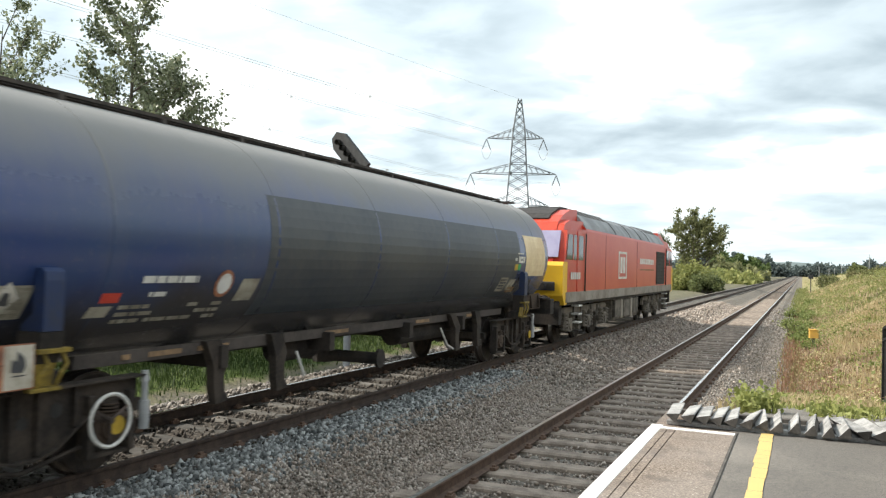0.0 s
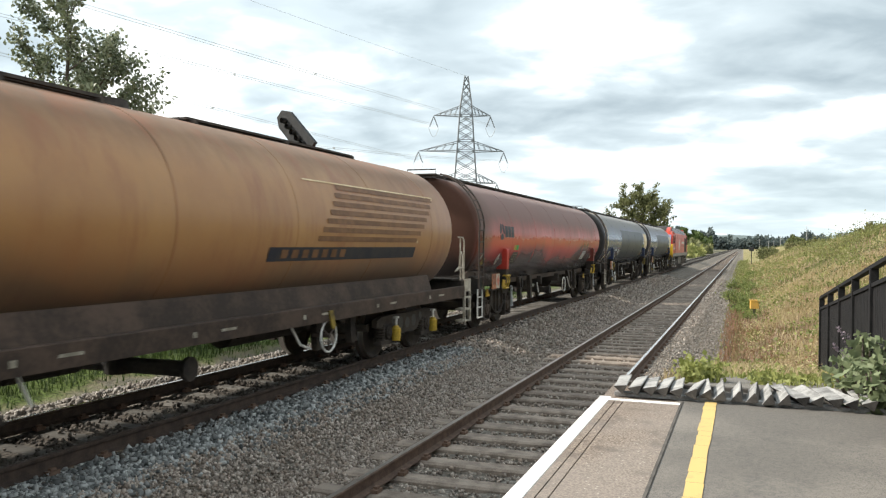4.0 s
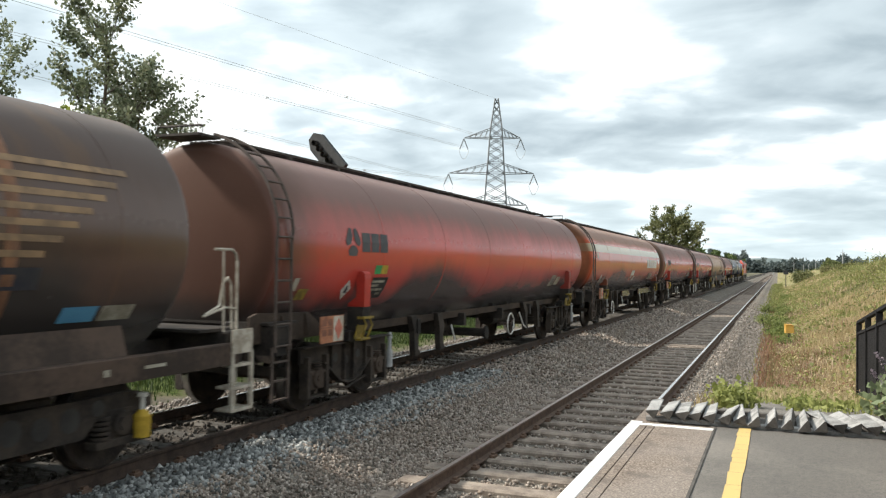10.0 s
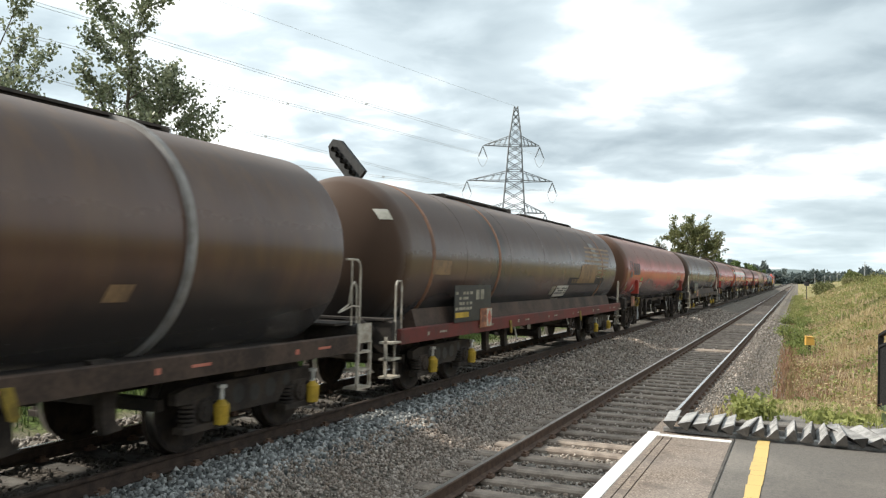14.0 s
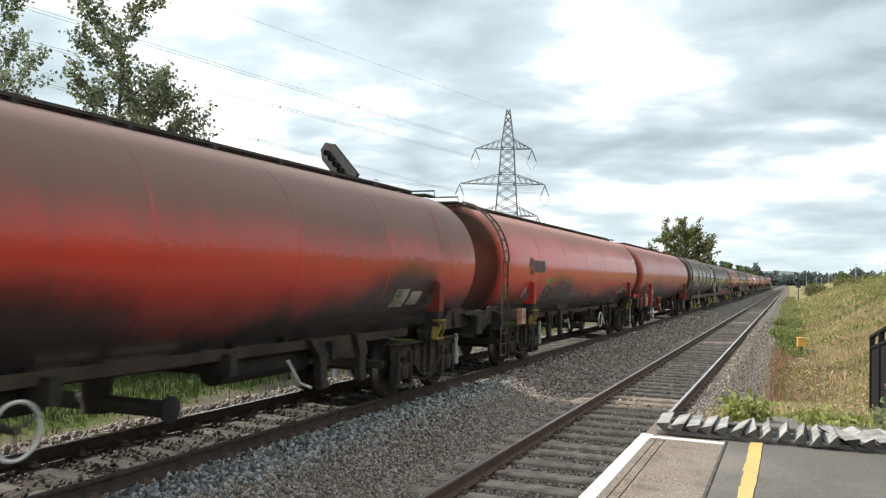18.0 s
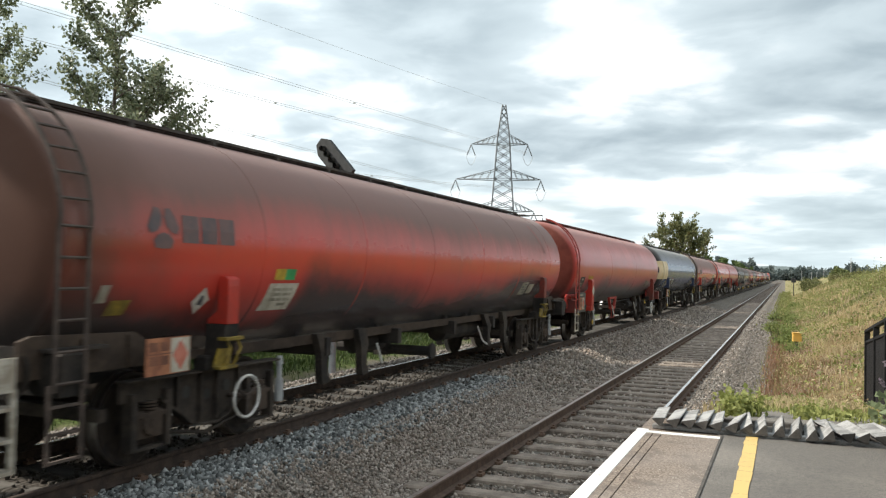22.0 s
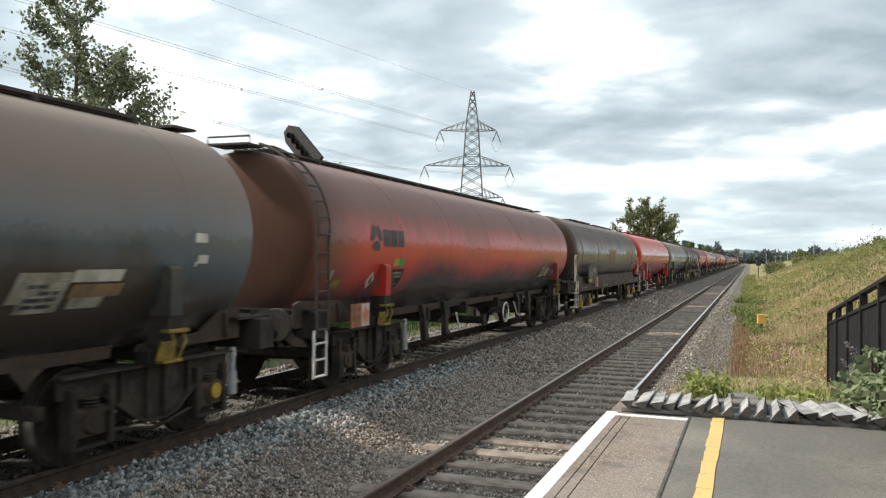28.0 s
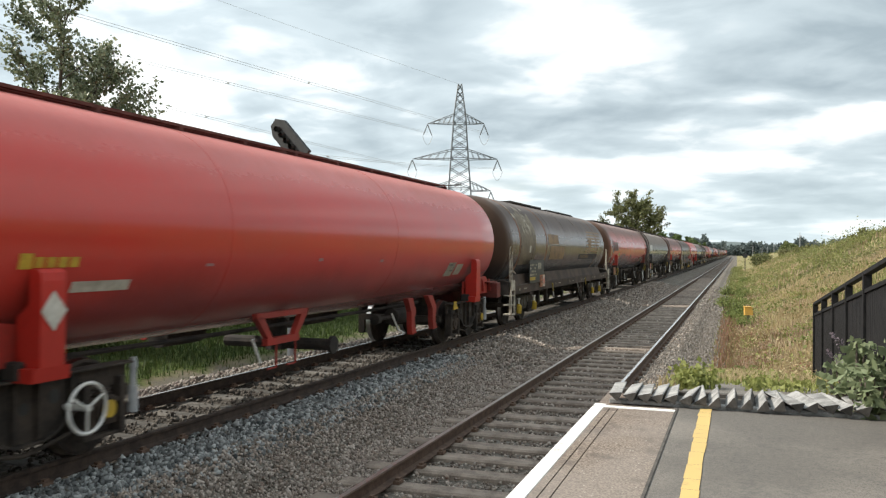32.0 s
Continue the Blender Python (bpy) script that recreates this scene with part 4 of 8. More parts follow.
    for ya, yb in ((6.94, 7.68),):
        box(bm, 1.46, 2.11, ya, yb, PZ - 0.10, PZ - 0.012)
    part("end_slab", bm, "slab", p, "brown concrete slab beyond the white end line")


def build_guard():
    """The trespass guard: sharp three-sided timbers in a row on two bearers."""
    g = tagged(new("trespass_guard"), "grey weathered timber trespass guard of angled wedges on the platform end", "trespass guard")
    g.matrix_world = pose(1.548, 6.98, PZ - 0.004)
    for y in (0.05, 0.62):
        bm = bmesh.new()
        box(bm, 0.02, 2.06, y, y + 0.07, 0.0, 0.035, 0.006)
        # rear bearer is coloured dark for the shade beneath the wedges
        part("bearer", bm, "guard_wood" if y < 0.1 else "guard_dark", g, "timber bearer")
    rng = random.Random(7)
    meshes = []
    for k in range(3):
        bm = bmesh.new()
        w, h = 0.106 + 0.004 * k, 0.068
        plate(bm, [(-0.06, h), (-0.004, 0.0), (0.004, 0.0), (w - 0.06, h - 0.008), (w - 0.064, h), (-0.056, h + 0.005)], 1, 0.0, 0.60 - 0.03 * k)
        me = as_mesh("wedge", bm, "guard_wood")
        # ends and undersides get a darker timber that paints in their shade
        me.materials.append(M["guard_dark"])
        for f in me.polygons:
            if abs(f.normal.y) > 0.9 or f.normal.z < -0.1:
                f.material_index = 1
        meshes.append(me)
    # leaning angle and turn of each, some knocked over
    poses = [(-9, 3), (-17, 0), (-15, 2), (-20, -1), (-24, 2), (-31, -5), (-37, 4), (-48, 2), (-54, 0), (-52, -2), (-56, 1), (-50, 3), (-10, 18), (-30, 12), (-12, 9), (-26, 16), (-20, 5)]
    for i, (tilt, turn) in enumerate(poses):
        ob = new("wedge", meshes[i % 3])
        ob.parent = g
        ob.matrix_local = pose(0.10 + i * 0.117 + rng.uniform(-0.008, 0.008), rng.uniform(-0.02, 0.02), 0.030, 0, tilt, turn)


def build_fence():
    f = tagged(new("ramp_fence"), "black steel fence with boarded panels along the platform ramp", "fence")
    f.matrix_world = pose(3.82, 0, 0)
    def top(y):
        return 2.13 - 0.111 * (y - 8.27) if y > 7.7 else 2.19
    y = 15.1
    ys = []
    while y > 3.0:
        ys.append(y)
        y -= 1.45
    for y in ys:
        bm = bmesh.new()
        box(bm, -0.04, 0.04, y - 0.04, y + 0.04, top(y) - 1.42, top(y) - 0.02, 0.004)
        part("post", bm, "fence", f)
    for a, b in zip(ys, ys[1:]):
        bm = bmesh.new()
        plate(bm, [(a, top(a) - 0.04), (b, top(b) - 0.04), (b, top(b)), (a, top(a))], 0, -0.035, 0.035)
        part("top_rail", bm, "fence", f)
        bm = bmesh.new()
        plate(bm, [(a, top(a) - 0.225), (b, top(b) - 0.225), (b, top(b) - 0.185), (a, top(a) - 0.185)], 0, -0.03, 0.03)
        part("mid_rail", bm, "fence", f)
        m = 13
        for i in range(m):
            ya, yb = a + (b - a) * i / m, a + (b - a) * (i + 0.90) / m
            bm = bmesh.new()
            plate(bm, [(ya, top(ya) - 1.18), (yb, top(yb) - 1.18), (yb, top(yb) - 0.222), (ya, top(ya) - 0.222)], 0, -0.012, 0.008)
            part("board", bm, "fence", f)


def build_marker(x, y, z):
    t = tagged(new("trackside_marker"), "small yellow plastic box on a short stake in the grass", "marker box")
    t.matrix_world = pose(x, y, z, 0, 0, 8)
    bm = bmesh.new()
    box(bm, -0.14, 0.14, -0.10, 0.10, 0.14, 0.42, 0.025)
    part("box", bm, "ybox", t)
    bm = bmesh.new()
    box(bm, -0.04, 0.04, -0.04, 0.04, -0.3, 0.13)
    part("stake", bm, "guard_dark", t)
    bm = bmesh.new()
    box(bm, -0.15, 0.15, -0.11, 0.11, 0.415, 0.435, 0.008)
    part("lid", bm, "ybox", t)


# ---- plants ----


def blades(name, material, label, category, areas, seed, parent=None):
    """Grass: (x0, x1, y0, y1, number, height, width) tufts of leaning blades on the ground."""
    rng = np.random.default_rng(seed)
    P, H, W = [], [], []
    for x0, x1, ya, yb, n, h, w, zf in areas:
        x, y = rng.uniform(x0, x1, n), rng.uniform(ya, yb, n)
        P.append(np.stack([x, y, zf(x, y) - 0.02], -1))
        H.append(h * rng.uniform(0.45, 1.3, n)), W.append(w * rng.uniform(0.6, 1.4, n))
    P, H, W = np.concatenate(P), np.concatenate(H), np.concatenate(W)
    n = len(P)
    a, lean = rng.uniform(0, 2 * math.pi, n), rng.uniform(0.05, 0.6, n)
    d = np.stack([np.cos(a), np.sin(a), np.zeros(n)], -1)
    s = np.stack([-np.sin(a), np.cos(a), np.zeros(n)], -1)
    up = np.array([0, 0, 1.0])
    mid = P + d * (lean * H * 0.35)[:, None] + up * (H * 0.6)[:, None]
    tip = P + d * (lean * H * 1.0)[:, None] + up * H[:, None]
    V = np.stack([P - s * W[:, None], P + s * W[:, None], mid + s * (W * 0.8)[:, None], mid - s * (W * 0.8)[:, None], tip], 1).reshape(-1, 3)
    i = 5 * np.arange(n)
    quads = np.stack([i, i + 1, i + 2, i + 3], -1)
    tris = np.stack([i + 3, i + 2, i + 4], -1)
    me = bpy.data.meshes.new(name)
    me.vertices.add(len(V)), me.loops.add(7 * n), me.polygons.add(2 * n)
    me.vertices.foreach_set("co", V.reshape(-1))
    me.loops.foreach_set("vertex_index", np.concatenate([quads, tris], 1).reshape(-1))
    st = np.stack([7 * np.arange(n), 7 * np.arange(n) + 4], -1).reshape(-1)
    me.polygons.foreach_set("loop_start", st)
    me.update(calc_edges=True)
    me.materials.append(M[material])
    ob = new(name, me)
    if parent:
        ob.parent = parent
    else:
        tagged(ob, label, category, kind="stuff")
    return ob


def leaf_mesh(name, centres, size, material, rng, droop=0.3):
    """One small folded leaf at each place."""
    n = len(centres)
    d = rng.normal(0, 1, (n, 3))
    d[:, 2] -= droop
    d /= np.linalg.norm(d, axis=1)[:, None]
    s = np.cross(d, rng.normal(0, 1, (n, 3)))
    s /= np.linalg.norm(s, axis=1)[:, None] + 1e-9
    nn = np.cross(d, s)
    L = size * rng.uniform(0.6, 1.35, n)[:, None]
    W = L * 0.36
    V = np.stack([centres, centres + d * L * 0.5 + s * W + nn * L * 0.08, centres + d * L, centres + d * L * 0.5 - s * W + nn * L * 0.08], 1).reshape(-1, 3)
    i = 4 * np.arange(n)
    F = np.stack([np.stack([i, i + 1, i + 2], -1), np.stack([i, i + 2, i + 3], -1)], 1).reshape(-1)
    me = bpy.data.meshes.new(name)
    me.vertices.add(4 * n), me.loops.add(6 * n), me.polygons.add(2 * n)
    me.vertices.foreach_set("co", V.reshape(-1))
    me.loops.foreach_set("vertex_index", F)
    me.polygons.foreach_set("loop_start", np.arange(0, 6 * n, 3))
    me.update(calc_edges=True)
    me.materials.append(M[material])
    return me


def tree(name, label, at, height, spread, leaves, leaf, size, seed, material="leaf", low=0.25, limbs=9, twigs=7, trunk_r=0.14, upright=0.6, fan=0.34, category="tree"):
    """A tapered trunk with limbs and twigs; the leaves hang in loose clumps about the twigs, with gaps."""
    rnd, rng = random.Random(seed), np.random.default_rng(seed)
    t = tagged(new(name), label, category)
    t.matrix_world = pose(*at)
    bm = bmesh.new()
    top = Vector((rnd.uniform(-0.06, 0.06) * height, rnd.uniform(-0.06, 0.06) * height, height * 0.93))
    pts = [Vector((0, 0, -0.2))]
    for k in range(1, 7):
        f = k / 6
        pts.append(top * f + Vector((rnd.uniform(-1, 1), rnd.uniform(-1, 1), 0)) * 0.02 * height * (1 - f))
    for k in range(6):
        cyl(bm, pts[k], pts[k + 1], trunk_r * (1 - k / 6.3), trunk_r * (1 - (k + 1) / 6.3), 8, False)
    ends = []
    for i in range(limbs):
        f = low + (0.97 - low) * (i + rnd.random()) / limbs
        k = min(5, int(f * 6))
        p = pts[k].lerp(pts[k + 1], f * 6 - k)
        a = i * 2.4 + rnd.uniform(-0.5, 0.5)
        ln = spread * (1.08 - 0.62 * f) * rnd.uniform(0.7, 1.15)
        d = Vector((math.cos(a), math.sin(a), upright * rnd.uniform(0.5, 1.5)))
        d.normalize()
        q = p + d * ln * 0.55
        e = q + (d + Vector((0, 0, rnd.uniform(-0.1, 0.5)))).normalized() * ln * 0.5
        r = trunk_r * (1 - f * 0.75) * 0.45
        cyl(bm, p, q, r, r * 0.6, 6, False), cyl(bm, q, e, r * 0.6, r * 0.2, 5, False)
        for j in range(twigs):
            g = rnd.uniform(0.25, 1.0)
            b = p.lerp(q, g * 2) if g < 0.5 else q.lerp(e, g * 2 - 1)
            td = (d + Vector((rnd.uniform(-1, 1), rnd.uniform(-1, 1), rnd.uniform(-0.5, 0.9)))).normalized()
            te = b + td * spread * rnd.uniform(0.15, fan)
            cyl(bm, b, te, r * 0.28, r * 0.08, 4, False)
            ends.append((b, te))
    part("trunk", bm, "bark", t)
    n = leaves // len(ends)
    C = []
    for b, te in ends:
        f = rng.uniform(0.15, 1.08, n)[:, None]
        C.append(np.array(b)[None] * (1 - f) + np.array(te)[None] * f + rng.normal(0, leaf, (n, 3)))
    part("crown", leaf_mesh("crown", np.concatenate(C), size, material, rng), material, t)
    return t


def shrub(name, label, at, w, d, h, leaves, size, seed, material, category="bush"):
    """A low bush: clumps of leaves over an uneven mound, with stems inside."""
    rng = np.random.default_rng(seed)
    t = tagged(new(name), label, category)
    t.matrix_world = pose(*at)
    bm = bmesh.new()
    k = 26
    cl = []
    for i in range(k):
        a, r = rng.uniform(0, 2 * math.pi), math.sqrt(rng.uniform(0, 1))
        z = h * rng.uniform(0.25, 0.85) * (1 - 0.45 * r * r)
        c = np.array((0.5 * w * r * math.cos(a), 0.5 * d * r * math.sin(a), z))
        cl.append(c)
        cyl(bm, (c[0] * 0.25, c[1] * 0.25, -0.1), c, 0.02 + 0.01 * h, 0.008, 5, False)
    part("stems", bm, "bark", t)
    per = leaves // k
    rad = 0.17 * min(w, d, 2 * h)
    C = []
    for c in cl:
        v = rng.normal(0, 1, (per, 3))
        v /= np.linalg.norm(v, axis=1)[:, None]
        C.append(c[None] + v * (rad * rng.uniform(0.45, 1.25, per) * rng.uniform(0.7, 1.3))[:, None])
    C = np.concatenate(C)
    C[:, 2] = np.maximum(C[:, 2], 0.03)
    part("foliage", leaf_mesh("foliage", C, size, material, rng), material, t)
    return t


# ---- the train ----
R, ZC = 1.27, 2.19            # barrel radius and centre height over the rails
AXLE = 0.89                   # half of a bogie's wheelbase
SPIN = []                     # every wheelset, with its resting pose
CACHE = {}


def shared(key, make):
    if key not in CACHE:
        CACHE[key] = make()
    return CACHE[key]


def wheelset_mesh():
    bm = bmesh.new()
    cyl(bm, (-0.95, 0, 0), (0.95, 0, 0), 0.08, seg=10)
    for s in (-1, 1):
        prof = ((0.70, 0.10), (0.70, 0.40), (0.672, 0.42), (0.672, 0.485), (0.70, 0.475), (0.72, 0.462), (0.81, 0.455), (0.812, 0.425), (0.80, 0.41), (0.775, 0.37), (0.765, 0.16), (0.80, 0.12), (0.80, 0.0))
        seg, rings = 28, []
        for x, r in prof:
            rings.append([bm.verts.new((s * x, r * math.cos(2 * math.pi * i / seg), r * math.sin(2 * math.pi * i / seg))) for i in range(seg)] if r > 0 else [bm.verts.new((s * x, 0, 0))] * seg)
        for a, b in zip(rings, rings[1:]):
            for i in range(seg):
                j = (i + 1) % seg
                vs = [a[i], a[j], b[j], b[i]] if b[i] is not b[j] else [a[i], a[j], b[i]]
                bm.faces.new(vs)
        # spots of the wheel web so that its turning shows
        for k in range(2):
            a = k * math.pi + 0.4
            y, z = 0.27 * math.cos(a), 0.27 * math.sin(a)
            cyl(bm, (s * 0.76, y, z), (s * 0.785, y, z), 0.035, seg=8)
    bmesh.ops.recalc_face_normals(bm, faces=bm.faces)
    me = shade_smooth(as_mesh("wheelset", bm, "wheel"), 35)
    me.materials.append(M["tread"])
    for f in me.polygons:
        r = math.hypot(f.center.y, f.center.z)
        if abs(f.center.x) > 0.71 and r > 0.45:
            f.material_index = 1
    return me


def side_frame_mesh(kind):
    """One cast side frame of a bogie, outside the wheels, in the bogie's space."""
    bm = bmesh.new()
    if kind == "cast":
        # flat top, deep belly between the axles, horn guides about each axlebox
        out = [(-1.24, 0.66), (-1.24, 0.85), (1.24, 0.85), (1.24, 0.66), (0.74, 0.64), (0.52, 0.50), (0.30, 0.35), (0.12, 0.30), (-0.12, 0.30), (-0.30, 0.35), (-0.52, 0.50), (-0.74, 0.64)]
        plate(bm, out, 0, 0.96, 1.00)
        box(bm, 0.93, 1.09, -1.26, 1.26, 0.85, 0.872, 0.005)
        for p, q in zip(out[4:], out[5:]):
            v = [(0.94, p[0], p[1]), (1.07, p[0], p[1]), (1.07, q[0], q[1]), (0.94, q[0], q[1])]
            lo, hi = [bm.verts.new(Vector(k) - Vector((0, 0, 0.012))) for k in v], [bm.verts.new(Vector(k) + Vector((0, 0, 0.012))) for k in v]
            bm.faces.new(lo), bm.faces.new(list(reversed(hi)))
            for i in range(4):
                bm.faces.new((lo[i], lo[(i + 1) % 4], hi[(i + 1) % 4], hi[i]))
        for y in (-0.50, -0.13, 0.13, 0.50):
            box(bm, 0.99, 1.055, y - 0.016, y + 0.016, 0.33 if abs(y) < 0.3 else 0.50, 0.85)
        for y in (-AXLE, AXLE):
            for q in (-0.235, 0.235):
                box(bm, 0.93, 1.075, y + q - 0.035, y + q + 0.035, 0.20, 0.74, 0.008)
            box(bm, 0.96, 1.05, y - 0.27, y + 0.27, 0.185, 0.215, 0.004)
        # brake rigging that hangs between the wheels
        tube(bm, [(0.98, -0.62, 0.30), (1.0, 0.0, 0.20), (0.98, 0.62, 0.30)], 0.022, 6)
        bmesh.ops.recalc_face_normals(bm, faces=bm.faces)
        dark = len(bm.faces)
        for y in (-0.33, 0.33):
            cyl(bm, (0.995, y, 0.66), (1.006, y, 0.66), 0.065, seg=14)
        cyl(bm, (0.995, 0, 0.60), (1.006, 0, 0.60), 0.055, seg=14)
        bm.faces.ensure_lookup_table()
        for f in bm.faces[dark:]:
            f.material_index = 1
        me = as_mesh("side_frame", bm, "bogie")
        me.materials.append(M["black"])
        return me
    else:
        plate(bm, [(-1.30, 0.56), (-1.30, 0.68), (-1.1, 0.73), (1.1, 0.73), (1.30, 0.68), (1.30, 0.56), (0.62, 0.54), (0.45, 0.38), (-0.45, 0.38), (-0.62, 0.54)], 0, 0.95, 1.05)
        for y in (-AXLE, AXLE):
            for q in (-0.22, 0.22):
                for k in range(5):
                    cyl(bm, (1.02, y + q, 0.34 + 0.045 * k), (1.02, y + q, 0.365 + 0.045 * k), 0.085, seg=10)
            box(bm, 0.94, 1.09, y - 0.32, y + 0.32, 0.26, 0.33, 0.01)
        dark = len(bm.faces)
        for y, z, r in ((-0.62, 0.63, 0.075), (-0.30, 0.57, 0.11), (0.0, 0.55, 0.10), (0.30, 0.57, 0.11), (0.62, 0.63, 0.075)):
            cyl(bm, (1.0, y, z), (1.052, y, z), r, seg=12)
        bm.faces.ensure_lookup_table()
        for f in bm.faces[dark:]:
            f.material_index = 1
        me = as_mesh("side_frame", bm, "bogie")
        me.materials.append(M["black"])
        return me
    return as_mesh("side_frame", bm, "bogie")


def axlebox_mesh(kind):
    bm = bmesh.new()
    if kind == "cast":
        box(bm, 0.88, 1.05, -0.185, 0.185, 0.30, 0.565, 0.02)
        box(bm, 0.96, 1.07, -0.19, 0.19, 0.50, 0.545, 0.008)
        cyl(bm, (1.05, 0, 0.44), (1.085, 0, 0.44), 0.13, 0.115, 16)
        cyl(bm, (1.085, 0, 0.44), (1.095, 0, 0.44), 0.05, seg=6)
        for k in range(3):
            cyl(bm, (1.0, 0, 0.575 + 0.03 * k), (1.0, 0, 0.59 + 0.03 * k), 0.10, seg=12)
        return as_mesh("axlebox", bm, "end_frame")
    box(bm, 0.88, 1.06, -0.17, 0.17, 0.32, 0.60, 0.015)
    cyl(bm, (1.06, 0, 0.46), (1.10, 0, 0.46), 0.125, 0.11, 14)
    cyl(bm, (1.10, 0, 0.46), (1.115, 0, 0.46), 0.07, seg=6)
    return as_mesh("axlebox", bm, "bogie")


def damper_mesh():
    bm = bmesh.new()
    cyl(bm, (1.13, 0, 0.30), (1.13, 0, 0.50), 0.075, 0.085, 12)
    cyl(bm, (1.13, 0, 0.50), (1.13, 0, 0.56), 0.085, 0.03, 12)
    return as_mesh("damper", bm, "yellow")


def damper_rod_mesh():
    bm = bmesh.new()
    cyl(bm, (1.13, 0, 0.55), (1.13, 0, 0.70), 0.022, seg=8)
    cyl(bm, (1.13, 0, 0.68), (1.13, 0, 0.715), 0.05, seg=10)
    return as_mesh("damper_rod", bm, "white")


def end_damper_mesh():
    """The upright friction damper at the end of a side frame."""
    bm = bmesh.new()
    cyl(bm, (1.06, 0, 0.36), (1.06, 0, 0.62), 0.05, seg=12)
    cyl(bm, (1.06, 0, 0.62), (1.06, 0, 0.80), 0.032, seg=10)
    cyl(bm, (1.06, 0, 0.80), (1.06, 0, 0.90), 0.045, 0.03, 10)
    return as_mesh("end_damper", bm, "pole_grey")


def lifting_eye_mesh():
    bm = bmesh.new()
    plate(bm, [(-0.16, 0.80), (0.10, 0.80), (0.13, 0.84), (-0.02, 0.87), (-0.04, 0.96), (-0.14, 0.96)], 0, 1.075, 1.095)
    plate(bm, [(-0.02, 0.84), (0.05, 0.84), (0.04, 0.97), (-0.01, 0.97)], 0, 1.05, 1.09)
    return as_mesh("lifting_eye", bm, "yellow")


def bolster_mesh():
    bm = bmesh.new()
    box(bm, -0.95, 0.95, -0.22, 0.22, 0.50, 0.80, 0.03)
    box(bm, -0.9, 0.9, -1.40, -1.30, 0.5, 0.62), box(bm, -0.9, 0.9, 1.30, 1.40, 0.5, 0.62)
    for y in (-0.5, 0.5):
        cyl(bm, (-0.85, y, 0.42), (0.85, y, 0.42), 0.05, seg=8)
    cyl(bm, (0, 0, 0.78), (0, 0, 0.95), 0.25, seg=14)
    return as_mesh("bolster", bm, "bogie")


def bogie(parent, y, kind, spot=0, eye=False):
    b = part("bogie", shared("bolster", bolster_mesh), "bogie", parent)
    b.matrix_local = pose(0, y, 0)
    for s in (-1, 1):
        o = part("side_frame", shared("side" + kind, lambda: side_frame_mesh(kind)), "bogie", b)
        o.matrix_local = pose(0, 0, 0, 0, 0, 0 if s > 0 else 180)
        for q in (-AXLE, AXLE):
            o = part("axlebox", shared("axlebox" + kind, lambda: axlebox_mesh(kind)), "bogie", b)
            o.matrix_local = pose(0, q, 0) if s > 0 else pose(0, q, 0, 0, 0, 180)
            if kind == "sprung" and s > 0:
                o = part("damper", shared("damper", damper_mesh), "yellow", b, "yellow spring damper")
                o.matrix_local = pose(0, q + 0.2, 0)
                o = part("damper_rod", shared("damper_rod", damper_rod_mesh), "white", b)
                o.matrix_local = pose(0, q + 0.2, 0)
            elif spot and s > 0 and q * spot > 0:
                o = part("bearing_cover", shared("cover", cover_mesh), "yellow", b, "yellow axle bearing cover")
                o.matrix_local = pose(0, q, 0)
    if kind == "cast":
        o = part("end_damper", shared("end_damper", end_damper_mesh), "bogie", b)
        o.matrix_local = pose(0, 1.28, 0)
        if eye:
            o = part("lifting_eye", shared("lifting_eye", lifting_eye_mesh), "yellow", b, "yellow lifting eye")
            o.matrix_local = pose(0, -AXLE, -0.06)
    for q in (-AXLE, AXLE):
        w = part("wheelset", shared("wheelset", wheelset_mesh), "wheel", b)
        rest = (0, q, 0.46)
        w.matrix_local = pose(*rest)
        SPIN.append((w, q))


def cover_mesh():
    bm = bmesh.new()
    cyl(bm, (1.115, 0, 0.46), (1.13, 0, 0.46), 0.085, seg=14)
    return as_mesh("bearing_cover", bm, "yellow")


def buffer_mesh():
    bm = bmesh.new()
    cyl(bm, (0, 0, 0), (0, 0.24, 0), 0.11, 0.10, 12)
    cyl(bm, (0, 0.24, 0), (0, 0.38, 0), 0.075, seg=12)
    cyl(bm, (0, 0.38, 0), (0, 0.415, 0), 0.225, 0.21, 18)
    return as_mesh("buffer", bm, "under")


def coupling_mesh():
    bm = bmesh.new()
    box(bm, -0.07, 0.07, 0, 0.5, -0.06, 0.06, 0.01)
    for k in range(3):
        box(bm, -0.05, 0.05, 0.42 + 0.09 * k, 0.50 + 0.09 * k, -0.12, 0.04, 0.01)
    tube(bm, [(0.25, 0, -0.05), (0.26, 0.25, -0.35), (0.2, 0.55, -0.28)], 0.025, 6)
    tube(bm, [(-0.25, 0, -0.05), (-0.26, 0.25, -0.35), (-0.2, 0.55, -0.28)], 0.025, 6)
    return as_mesh("coupling", bm, "under")


def ladder_path(t):
    """From the foot, up past the widest point and over to the crown."""
    if t < 0.42:
        return Vector((1.30, 0, 0.92 + t / 0.42 * 1.35))
    a = (t - 0.42) / 0.58 * 1.28
    return Vector((1.32 * math.cos(a), 0, 2.27 + 1.30 * math.sin(a)))


def stile_mesh(material):
    bm = bmesh.new()
    n = 20
    for i in range(n):
        cyl(bm, ladder_path(i / n), ladder_path((i + 1) / n), 0.02, seg=5, caps=False)
    bmesh.ops.remove_doubles(bm, verts=bm.verts, dist=0.012)
    return as_mesh("stile", bm, material)


